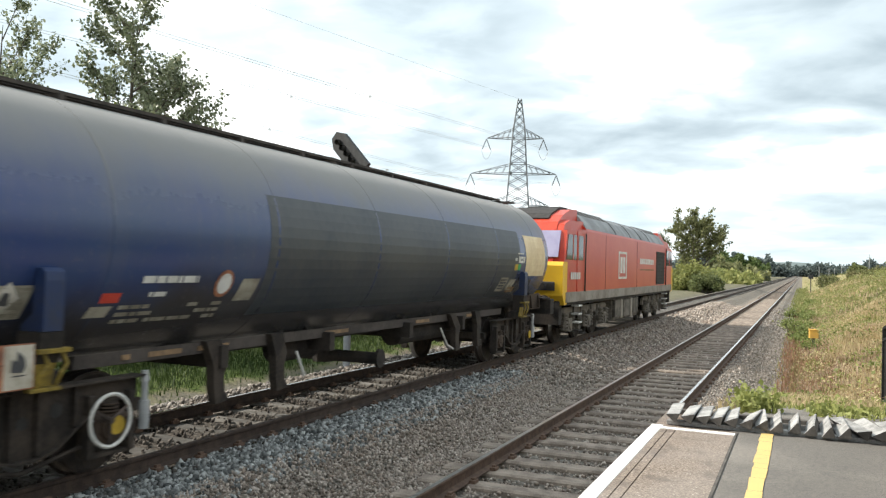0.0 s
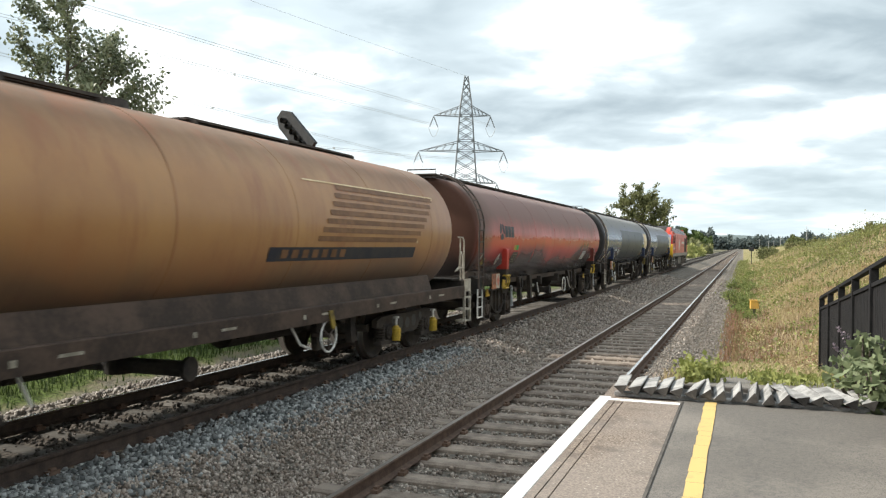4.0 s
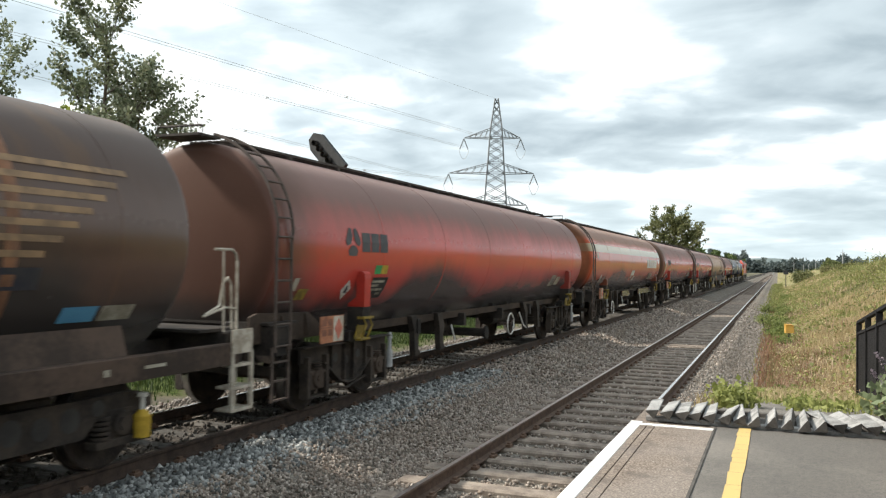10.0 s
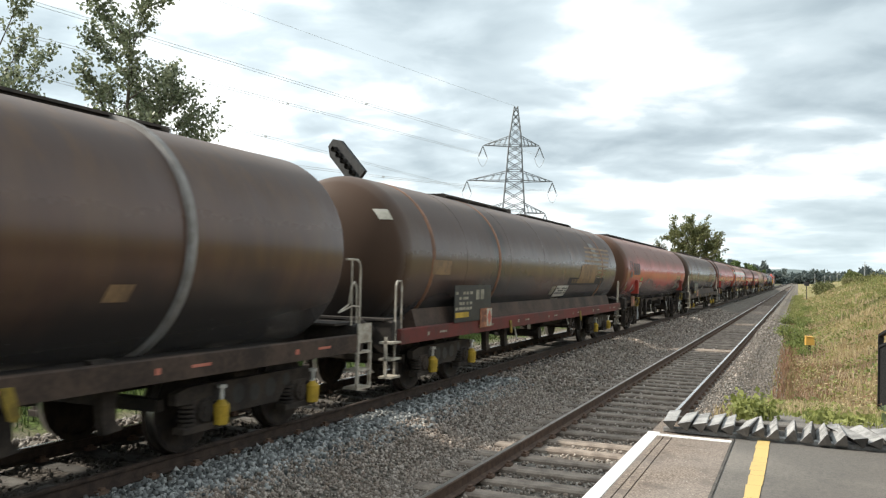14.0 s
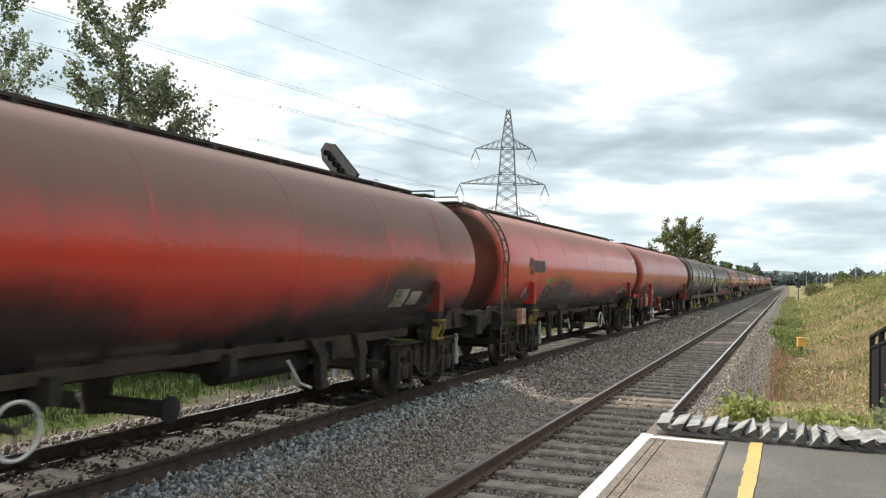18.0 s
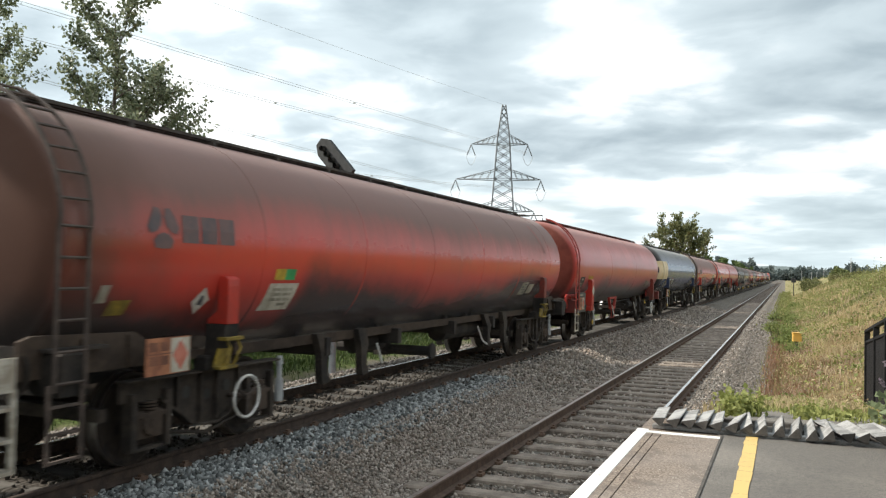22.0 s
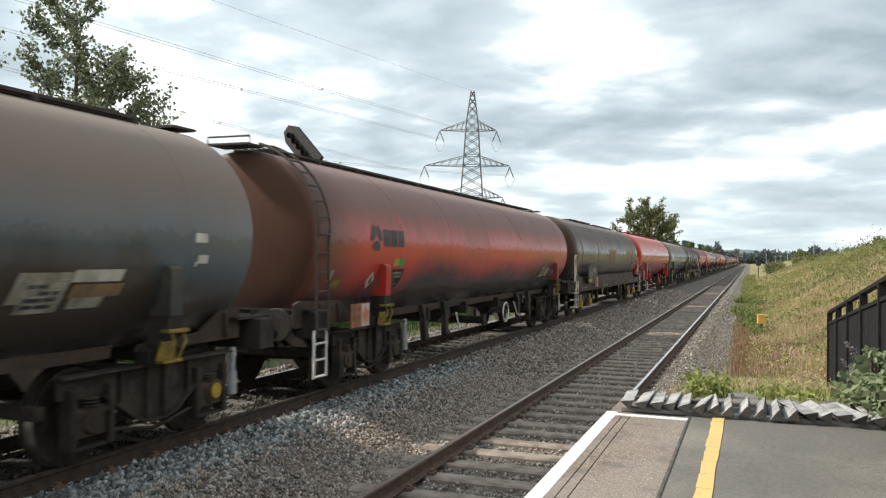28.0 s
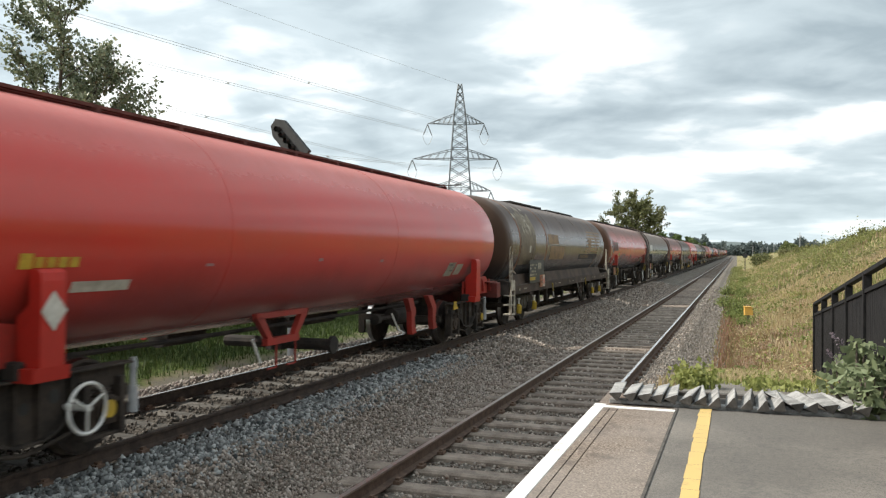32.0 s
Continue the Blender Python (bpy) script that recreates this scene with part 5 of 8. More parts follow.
def rung_mesh(material):
    bm = bmesh.new()
    cyl(bm, (0, -0.16, 0), (0, 0.16, 0), 0.014, seg=5, caps=False)
    return as_mesh("rung", bm, material)


def ladder(parent, y, material):
    top = part("ladder", shared("stile" + material, lambda: stile_mesh(material)), material, parent, "end ladder reaching over the barrel")
    top.matrix_local = pose(0, y - 0.16, 0)
    o = part("stile", shared("stile" + material, lambda: stile_mesh(material)), material, top)
    o.matrix_local = pose(0, 0.32, 0)
    for i in range(13):
        p = ladder_path(0.02 + 0.96 * i / 12)
        o = part("rung", shared("rung" + material, lambda: rung_mesh(material)), material, top)
        o.matrix_local = pose(p.x, 0.16, p.z)


def step_ladder_mesh(material):
    bm = bmesh.new()
    for y in (-0.17, 0.17):
        box(bm, 1.275, 1.30, y - 0.016, y + 0.016, 0.34, 0.98)
    for z in (0.345, 0.57, 0.79):
        box(bm, 1.265, 1.30, -0.16, 0.16, z, z + 0.022)
    return as_mesh("step", bm, material)


def handwheel_mesh(material):
    bm = bmesh.new()
    n, r = 28, 0.225
    rings = []
    for i in range(n):
        a = 2 * math.pi * i / n
        rings.append([bm.verts.new((0.017 * math.cos(b), (r + 0.017 * math.sin(b)) * math.cos(a), (r + 0.017 * math.sin(b)) * math.sin(a))) for b in (0.0, 1.257, 2.513, 3.77, 5.027)])
    for i in range(n):
        for k in range(5):
            bm.faces.new((rings[i][k], rings[(i + 1) % n][k], rings[(i + 1) % n][(k + 1) % 5], rings[i][(k + 1) % 5]))
    return as_mesh("handwheel", bm, material)


def spoke_mesh(material):
    bm = bmesh.new()
    for k in range(3):
        a = 2 * math.pi * k / 3 + 0.5
        cyl(bm, (0, 0, 0), (0, 0.225 * math.cos(a), 0.225 * math.sin(a)), 0.013, seg=5)
    cyl(bm, (-0.25, 0, 0), (0.02, 0, 0), 0.03, seg=8)
    return as_mesh("spokes", bm, material)


def hazard_meshes(worn=False):
    bm = bmesh.new()
    box(bm, 1.285, 1.30, -0.30, 0.30, 1.02, 1.37)
    a = as_mesh("hazard_panel", bm, "faded_orange" if worn else "orange_plate")
    bm = bmesh.new()
    plate(bm, [(0.03, 1.03), (0.29, 1.03), (0.29, 1.36), (0.03, 1.36)], 0, 1.299, 1.303)
    b = as_mesh("hazard_label", bm, "tan_mark" if worn else "dirty_white")
    bm = bmesh.new()
    plate(bm, [(0.05, 1.195), (0.16, 1.05), (0.27, 1.195), (0.16, 1.34)], 0, 1.303, 1.307)
    c = as_mesh("hazard_diamond", bm, "faded_red")
    bm = bmesh.new()
    box(bm, 1.299, 1.303, -0.29, 0.04, 1.215, 1.225)
    for z in (1.115, 1.245):
        for k in range(2):
            box(bm, 1.299, 1.303, -0.26 + 0.15 * k, -0.15 + 0.15 * k, z, z + 0.085)
    d = as_mesh("hazard_code", bm, "faded_code")
    return a, b, c, d


DOME, DEEP, ROUND = 7.48, 0.58, 2.3      # where a domed end begins, how deep it is, how square its knuckle


def dome_r(u):
    return R * max(0.0, 1 - u ** ROUND) ** (1 / ROUND)


def end_profile(kind, reach=0.0):
    if kind == "flat":
        return [(y + reach, r) for y, r in ((7.90, R), (7.95, R - 0.010), (7.985, R - 0.035), (8.005, R - 0.08), (8.05, R * 0.7), (8.09, R * 0.35), (8.10, 0))]
    pts = [(DOME + DEEP * math.sin(a), dome_r(math.sin(a))) for a in np.linspace(0, math.pi / 2, 15)]
    pts[-1] = (pts[-1][0], 0)
    return pts


def barrel_mesh(rear, front, material, reach):
    bm = bmesh.new()
    a, b = end_profile(rear), end_profile(front, reach)
    body = np.linspace(-a[0][0], b[0][0], 15)
    prof = [(-y, r) for y, r in reversed(a)] + [(y, R) for y in body[1:-1]] + b
    revolve_y(bm, prof, ZC, 56)
    return shade_smooth(as_mesh("barrel", bm, material), 32)


def dome_patch(bm, y0, y1, z0, z1, lift=0.006):
    """A painted area on the near side of a domed rear end."""
    rows = []
    n = 22
    for k in range(n + 1):
        y = y0 + (y1 - y0) * k / n
        r = dome_r(min(1.0, max(0.0, (-DOME - y) / (DEEP + lift)))) * (R + lift) / R
        row = []
        for q in range(n + 1):
            z = z0 + (z1 - z0) * q / n
            row.append(bm.verts.new((math.sqrt(max(0.0004, r * r - (z - ZC) ** 2)), y, z)))
        rows.append(row)
    for a, b in zip(rows, rows[1:]):
        for q in range(n):
            bm.faces.new((a[q], b[q], b[q + 1], a[q + 1]))
    bmesh.ops.recalc_face_normals(bm, faces=bm.faces)
    for f in bm.faces:
        if f.normal.x < 0:
            f.normal_flip()


def hoop_mesh(lift, w, material, r=R):
    bm = bmesh.new()
    seg, rings = 56, []
    for y, q in ((-w, r - 0.01), (-w * 0.8, r + lift), (w * 0.8, r + lift), (w, r - 0.01)):
        rings.append([bm.verts.new((q * math.sin(2 * math.pi * i / seg), y, ZC + q * math.cos(2 * math.pi * i / seg))) for i in range(seg)])
    for a, b in zip(rings, rings[1:]):
        for i in range(seg):
            j = (i + 1) % seg
            bm.faces.new((a[i], b[i], b[j], a[j]))
    bmesh.ops.recalc_face_normals(bm, faces=bm.faces)
    return shade_smooth(as_mesh("hoop", bm, material), 60)


def walkway(parent, ya, yb, kind, material="walkway"):
    bm = bmesh.new()
    z = ZC + R + 0.012
    for x in (-0.30, 0.27):
        box(bm, x, x + 0.03, ya, yb, z, z + 0.035)
    for i in range(5):
        x = -0.24 + 0.105 * i
        box(bm, x, x + 0.07, ya, yb, z + 0.010, z + 0.03)
    n = int((yb - ya) / 1.3)
    for i in range(n + 1):
        y = ya + 0.05 + (yb - ya - 0.1) * i / n
        box(bm, -0.34, 0.34, y - 0.03, y + 0.03, z - 0.07, z + 0.0)
    part("walkway", bm, material, parent, "dark walkway along the tank top")
    bm = bmesh.new()
    cyl(bm, (0, 0, ZC + R - 0.05), (0, 0, ZC + R + 0.06), 0.30, 0.28, 18)
    part("manhole", bm, material, parent)


def bars(bm, y0, y1, z0, z1, rows, seed, lift=0.009, fill=0.8):
    """Lines of unreadable writing as little bars."""
    rnd = random.Random(seed)
    h = (z1 - z0) / rows
    for i in range(rows):
        y = y0
        while y < y1 - 0.03:
            w = min(rnd.uniform(0.05, 0.22), y1 - y)
            if rnd.random() < fill:
                patch(bm, y, y + w - 0.02, z0 + h * (i + 0.22), z0 + h * (i + 0.78), R, ZC, lift=lift)
            y += w


def logo(parent, y, z, h, material, back=False):
    """The hirer's mark as a plain three-lobed shape and three plain blocks."""
    bm = bmesh.new()
    for k in range(3):
        a = 150 + 120 * k
        lobe = ((0.14, 0), (0.34, -50), (0.62, -49), (0.74, -30), (0.66, 0), (0.74, 30), (0.62, 49), (0.34, 50))
        blob_shape(bm, [(y + h * r * math.cos(radians(a + q)), z + h * r * math.sin(radians(a + q))) for r, q in lobe], R, ZC)
    bmesh.ops.recalc_face_normals(bm, faces=bm.faces)
    for f in bm.faces:
        if f.normal.x < 0:
            f.normal_flip()
    part("logo", bm, material, parent, "plain logo shape")
    for k in range(3):
        bm = bmesh.new()
        yy = y + h * (0.88 + 0.96 * k)
        patch(bm, yy, yy + h * 0.84, z - h * 0.44, z + h * 0.46, R, ZC)
        part("logo_block", bm, material, parent, "plain logo block")


def panel(parent, name, y0, y1, z0, z1, material, skew=0.0, lift=0.005, label=""):
    bm = bmesh.new()
    patch(bm, y0, y1, z0, z1, R, ZC, skew, lift)
    return part(name, bm, material, parent, label)


def ends(w, red=False, f=0.35, r=0.30):
    """Headstock, buffers and coupling at both ends, f and r metres further forward than the barrel."""
    for s in (-1, 1):
        off = f if s > 0 else r
        bm = bmesh.new()
        box(bm, -1.25, 1.25, 8.02, 8.32, 0.86, 1.22, 0.02)
        box(bm, -0.5, 0.5, 6.9, 8.05, 0.80, 1.12)
        box(bm, -1.15, 1.15, 7.7, 8.35, 1.22, 1.25)
        o = part("headstock", bm, "under" if not red else "solebar_red", w)
        o.matrix_local = pose(0, off, 0, 0, 0, 0 if s > 0 else 180)
        for x in (-0.87, 0.87):
            o = part("buffer", shared("buffer", buffer_mesh), "under", w)
            o.matrix_local = pose(x, s * 8.32 + off, 1.06, 0, 0, 0 if s > 0 else 180)
        o = part("coupling", shared("coupling", coupling_mesh), "under", w)
        o.matrix_local = pose(0, s * 8.30 + off, 1.0, 0, 0, 0 if s > 0 else 180)


def saddle(w, y, material, tall, eye=True, bright_eye="dull_yellow"):
    """The bracket that carries the barrel over a bogie, with its pad and eye."""
    for s in (-1, 1):
        bm = bmesh.new()
        wide = 0.095 if eye else 0.135
        low = 1.36 if eye else 0.98
        plate(bm, [(s * a, b) for a, b in [(1.06, low), (1.315, low), (1.325, tall - 0.10), (1.318, tall - 0.03), (1.28, tall), (1.20, tall), (1.19, 1.5), (1.06, 1.40)]], 1, y - wide, y + wide)
        if not eye:
            plate(bm, [(s * a, b) for a, b in [(1.0, 0.86), (1.30, 0.86), (1.315, 0.98), (1.0, 0.98)]], 1, y - 0.20, y + 0.20)
        b = part("saddle", bm, material, w, "upright bracket holding the barrel")
        if eye:
            bm = bmesh.new()
            plate(bm, [(s * a, c) for a, c in [(1.06, 1.02), (1.20, 1.02), (1.30, 1.22), (1.315, 1.355), (1.06, 1.355)]], 1, y - 0.115, y + 0.115)
            part("saddle_leg", bm, "under", b, "oily black leg of the bracket")
    bm = bmesh.new()
    box(bm, 0.98, 1.16, y - 0.22, y + 0.22, 0.88, 1.03, 0.02)
    part("saddle_foot", bm, "under", w)
    # side plates of the end frame, from the saddle to the headstock
    e = 1 if y > 0 else -1
    for s in (-1, 1):
        bm = bmesh.new()
        outline = [(y - 0.25 * e, 1.0), (y - 0.2 * e, 1.07), (y + 0.75 * e, 1.12), (y + 1.1 * e, 1.33), (e * 8.12, 1.36), (e * 8.25, 1.32), (e * 8.25, 1.0)]
        if not eye:
            outline = [(y - 0.2 * e, 0.98), (y - 0.15 * e, 1.30), (y + 0.3 * e, 1.36), (e * 8.12, 1.38), (e * 8.25, 1.30), (e * 8.25, 0.98)]
        plate(bm, outline, 0, s * 0.99, s * 1.03)
        f = part("end_frame", bm, "end_frame" if eye else "frame_red", w, "side plate of the end frame")
        for k in (1.2, 1.75):
            bm = bmesh.new()
            plate(bm, [(s * 1.03, 1.03), (s * 1.10, 1.03), (s * 1.06, 1.30), (s * 1.03, 1.32)], 1, y + e * k - 0.012, y + e * k + 0.012)
            part("gusset", bm, "end_frame" if eye else "frame_red", f)
    if not eye:
        return
    bm = bmesh.new()
    for q in (-0.13, 0.05):
        tube(bm, [(1.30, y + q + 0.06, 1.20), (1.335, y + q + 0.08, 1.10), (1.335, y + q + 0.02, 1.03), (1.30, y + q, 0.92)], 0.016, 6)
    box(bm, 1.23, 1.345, y - 0.14, y + 0.17, 1.19, 1.225, 0.006)
    box(bm, 1.24, 1.33, y - 0.20, y + 0.09, 0.895, 0.925, 0.006)
    plate(bm, [(y - 0.20, 0.92), (y + 0.06, 0.92), (y + 0.12, 1.19), (y - 0.08, 1.19)], 0, 1.22, 1.24)
    part("tie_down", bm, bright_eye, w, "yellow tie-down eye")


def gear(w, tank_type):
    """What hangs between the bogies: brake cylinder, pipes, hangers, discharge valve."""
    lean = tank_type in ("bright", "dull")
    for y in (-3.4, -1.2, 1.2, 3.4) if not lean else ():
        bm = bmesh.new()
        box(bm, -1.06, 1.06, y - 0.06, y + 0.06, 0.80, 1.04)
        part("cross_member", bm, "under", w)
    for y, tilt in ((-3.55, 0.08), (-2.40, 0.05), (2.95, 0.2), (4.15, 0.08)) if not lean else ((3.3, 0.12), (4.35, 0.2)):
        bm = bmesh.new()
        plate(bm, [(y - 0.12, 1.10), (y + 0.12, 1.10), (y + 0.16 + tilt, 0.86), (y + 0.10 + tilt, 0.70), (y + 0.12 + tilt, 0.54), (y + 0.20 + tilt, 0.44), (y - 0.02 + tilt, 0.42), (y - 0.06 + tilt, 0.60), (y - 0.07 + tilt, 0.84)], 0, 0.93, 1.03)
        part("hanger", bm, "frame_red" if tank_type == "bright" else "bogie", w)
    bm = bmesh.new()
    bx = -0.55 if lean else 0.55
    cyl(bm, (bx, -1.8, 0.83), (bx, -0.95, 0.83), 0.17, seg=16)
    cyl(bm, (bx, -0.95, 0.83), (bx, -0.88, 0.83), 0.17, 0.07, 16)
    box(bm, bx - 0.05, bx + 0.05, -1.75, -1.65, 0.9, 1.12)
    box(bm, bx - 0.05, bx + 0.05, -1.1, -1.0, 0.9, 1.12)
    part("brake_cylinder", bm, "under", w)
    bm = bmesh.new()
    tube(bm, [(0.5, -4.9, 0.92), (0.5, -2.0, 0.90), (0.5, 2.2, 0.90), (0.5, 5.0, 0.92)], 0.03, 6)
    tube(bm, [(-0.6, -5.0, 0.88), (-0.6, 5.0, 0.88)], 0.04, 6)
    part("brake_rodding", bm, "under", w)
    bm = bmesh.new()
    cyl(bm, (0, 0.3, 0.45), (0, 0.3, 1.0), 0.16, seg=12)
    cyl(bm, (-0.9, 0.3, 0.55), (0.95, 0.3, 0.55), 0.09, seg=10)
    cyl(bm, (0.95, 0.3, 0.55), (1.0, 0.3, 0.55), 0.14, seg=12)
    part("discharge_valve", bm, "under", w)
    bm = bmesh.new()
    if lean:
        cyl(bm, (0.62, 3.35, 0.74), (0.62, 4.2, 0.74), 0.15, seg=16)
        cyl(bm, (0.62, 2.75, 0.74), (0.62, 3.35, 0.74), 0.035, seg=8)
        cyl(bm, (0.62, 2.6, 0.74), (0.62, 2.75, 0.74), 0.09, seg=12)
    cyl(bm, (0.6 if not lean else -0.6, 1.4, 0.82), (0.6 if not lean else -0.6, 3.2, 0.82), 0.19, seg=16)
    if not lean:
        box(bm, 0.55, 0.65, 1.7, 1.78, 0.9, 1.12)
        box(bm, 0.55, 0.65, 2.8, 2.88, 0.9, 1.12)
    part("air_tank", bm, "under", w)
    bm = bmesh.new()
    tube(bm, [(1.17, 2.1, 0.9), (1.19, 2.35, 0.6), (1.19, 2.6, 0.52)], 0.018, 5)
    part("release_lever", bm, "handrail", w, "white release lever")
    bm = bmesh.new()
    tube(bm, [(1.17, -2.2, 0.88), (1.19, -2.05, 0.58)], 0.018, 5)
    part("release_lever", bm, "handrail", w, "white release lever")


SADDLES = {1: (-5.85, 6.25), 2: (-5.85, 6.25), 13: (-5.6, 6.6), 17: (-6.05, 6.4), 21: (-5.5, 6.6), 27: (-5.45, 6.6), 16: (-5.85, 6.35), 24: (-5.85, 6.75)}     # rear and front saddle, where they differ


def framed_kind(kind):
    return kind == "framed"


def wagon(n, kind, paint, label, ends_of="ff", ladders="rf", ring_y=None, cream=None, logo_at=None, seed=0, hw=-5.3, bright=False, hoops=(), spot=0, plates=True):
    """One bogie tank wagon. kind: 'frameless' hangs between its bogies; 'framed' lies on a full-length underframe."""
    w = tagged(new("tank_wagon"), label, "tank wagon", group="wagons of the tank train")
    rnd = random.Random(seed)
    kinds = ["flat" if q == "f" else "dome" for q in ends_of]
    reach = 0.22 if n in (4, 8, 15, 17, 21, 24) else 0.1 if not framed_kind(kind) else 0.0
    rear_y, front_y = SADDLES.get(n, (-5.85, 6.45))
    part("barrel", shared("barrel%s%s%.2f" % (ends_of, paint, reach), lambda: barrel_mesh(*kinds, paint, reach)), paint, w)
    framed = framed_kind(kind)
    if not hoops:
        for y in (-5.2, -2.75, -0.3, 2.15, 4.6, 7.05) if not bright else (-2.75, 2.15):
            o = part("weld_seam", shared("seam" + paint, lambda: hoop_mesh(0.003, 0.018, paint)), paint, w)
            o.matrix_local = pose(0, y, 0)
    for y in hoops:
        hm = "hoop_pale" if n == 12 else "hoop_grey"
        o = part("hoop", shared(hm, lambda: hoop_mesh(0.05, 0.055, hm)), paint, w, "raised hoop round the barrel")
        o.matrix_local = pose(0, y, 0)
    f, r = 0.35, 0.30
    if framed:
        f, r = REACH[n]
    ends(w, bright, f, r)
    bk = "sprung" if framed else "cast"
    for y in (-5.65, 6.4) if framed else (rear_y, front_y + 0.05):
        bogie(w, y, bk, spot, n in (3, 17, 20, 21, 27))
    gear(w, kind if not bright else "dull" if paint == "tank_red_dull" else "bright")
    if framed:
        sole = "solebar_red" if n == 11 else "solebar_brown"
        for s in (-1, 1):
            bm = bmesh.new()
            box(bm, s * 1.27 - 0.05, s * 1.27 + 0.05, -8.15 + r, 8.15 + f, 0.87, 1.10, 0.012)
            part("solebar", bm, sole, w)
            bm = bmesh.new()
            if hoops:
                plate(bm, [(s * 1.21, 1.0), (s * 0.60, 0.98), (s * 0.60, 1.04), (s * 1.21, 1.06)], 1, -7.2, 7.2)
            else:
                plate(bm, [(s * 1.21, 1.08), (s * 0.80, 1.04), (s * 0.86, 1.16), (s * 1.12, 1.37)], 1, -7.2, 7.2)
            part("cradle", bm, "under" if hoops else "solebar_brown", w, "dusty cradle under the barrel")
        bm = bmesh.new()
        for k in range(7):
            y = -7.0 + 2.3 * k
            box(bm, 1.318, 1.324, y, y + 0.07, 0.95, 1.01)
            box(bm, 1.318, 1.324, y + 0.5, y + 0.78, 0.97, 1.0)
        part("solebar_mark", bm, "dirty_panel" if not hoops else "faded_red", w, "small white markings along the solebar")
        if hoops:
            ladder(w, -7.6, "ladder")
            o = part("step", shared("steprail_cream", lambda: step_ladder_mesh("rail_cream")), "rail_cream", w, "bottom step of the end ladder")
            o.matrix_local = pose(0, -7.6, 0)
        for s in (-1, 1):
            for e in (-1, 1) if not hoops else (1,):
                bm = bmesh.new()
                x, y = s * 1.24, e * 8.2 + (f if e > 0 else r)
                if n == 11:
                    tube(bm, [(x, y - e * 0.2, 1.08), (x, y - e * 0.2, 1.74), (x, y - e * 0.16, 1.81), (x, y - e * 0.04, 1.81), (x, y, 1.74), (x, y, 0.40)], 0.017, 6)
                    part("handrail", bm, "rail_cream", w, "grubby cream end handrail")
                    bm = bmesh.new()
                    for z in (0.40, 0.66, 0.90):
                        box(bm, x - 0.10, x + 0.10, y - 0.30, y + 0.02, z, z + 0.03)
                    box(bm, x - 0.02, x + 0.02, y - 0.30, y - 0.27, 0.40, 1.0)
                    part("end_step", bm, "rail_cream", w)
                    continue
                tube(bm, [(x, y, 0.40), (x, y, 1.98), (x, y - e * 0.03, 2.06), (x, y - e * 0.10, 2.10), (x, y - e * 0.38, 2.10)], 0.017, 6)
                tube(bm, [(x, y - e * 0.22, 1.22), (x, y - e * 0.24, 2.09)], 0.014, 6)
                tube(bm, [(x, y - e * 0.52, 1.42), (x, y - e * 0.30, 1.50), (x, y - e * 0.24, 1.74), (x, y - e * 0.16, 1.80), (x, y - e * 0.10, 1.72), (x, y - e * 0.08, 1.24)], 0.014, 6)
                tube(bm, [(x, y - e * 0.56, 1.40), (x, y - e * 0.2, 1.48), (x, y, 1.46)], 0.013, 6)
                part("handrail", bm, "rail_cream", w, "grubby cream end handrail")
                bm = bmesh.new()
                box(bm, x + s * 0.075, x + s * 0.095, y - 0.18, y + 0.18, 0.98, 1.24)
                es = part("end_step", bm, "rail_cream", w)
                for z in (0.36, 0.60, 0.84):
                    bm = bmesh.new()
                    box(bm, x - 0.12, x + 0.10, y - 0.18, y + 0.18, z, z + 0.03)
                    part("tread", bm, "rail_cream", es)
                for q in (-0.17, 0.17):
                    bm = bmesh.new()
                    box(bm, x + s * 0.08 - 0.02, x + s * 0.08 + 0.02, y + q - 0.02, y + q + 0.02, 0.36, 1.0)
                    part("step_post", bm, "rail_cream", es)
        for y in (-2.9, 2.97):
            bm = bmesh.new()
            plate(bm, [(y - 0.10, 1.02), (y + 0.02, 1.02), (y + 0.10, 0.80), (y + 0.06, 0.75), (y, 0.77)], 0, 1.325, 1.345)
            part("tie_down", bm, "dull_yellow", w, "grubby yellow tie-down eye")
        bm = bmesh.new()
        box(bm, 1.325, 1.342, -5.95, -4.16, 1.10, 1.74) if not hoops else box(bm, 1.325, 1.345, -3.75, -3.4, 0.92, 1.10)
        d = part("data_board", bm, "black", w, "black data board with plain bars")
        if not hoops:
            bm = bmesh.new()
            for i in range(4):
                for k in range(5):
                    if rnd.random() < 0.75:
                        box(bm, 1.342, 1.346, -5.92 + 0.17 * k, -5.80 + 0.17 * k + rnd.uniform(-0.05, 0.04), 1.58 - 0.09 * i, 1.63 - 0.09 * i)
            part("data_marks", bm, "dirty_panel", d)
            bm = bmesh.new()
            box(bm, 1.342, 1.347, -5.92, -5.30, 1.18, 1.27)
            part("hirer_mark", bm, "yellow", d, "plain yellow block")
            for k in range(2):
                bm = bmesh.new()
                box(bm, 1.342, 1.346, -4.95 + 0.24 * k, -4.78 + 0.24 * k, 1.48, 1.66)
                part("notice", bm, "dirty_panel", d)
        a, b, c, e = shared("hazard", hazard_meshes)
        h = part("hazard_panel", a, "orange_plate", w, "orange hazard panel with white label")
        h.matrix_local = pose(0.055, {12: -4.1, 19: -4.43}.get(n, -4.42), -0.06)
        for q, nm in ((b, "hazard_label"), (c, "hazard_diamond"), (e, "hazard_code")):
            part(nm, q, None, h)
        walkway(w, -4.2, -0.3, "short")
        bm = bmesh.new()
        z = ZC + R + 0.015
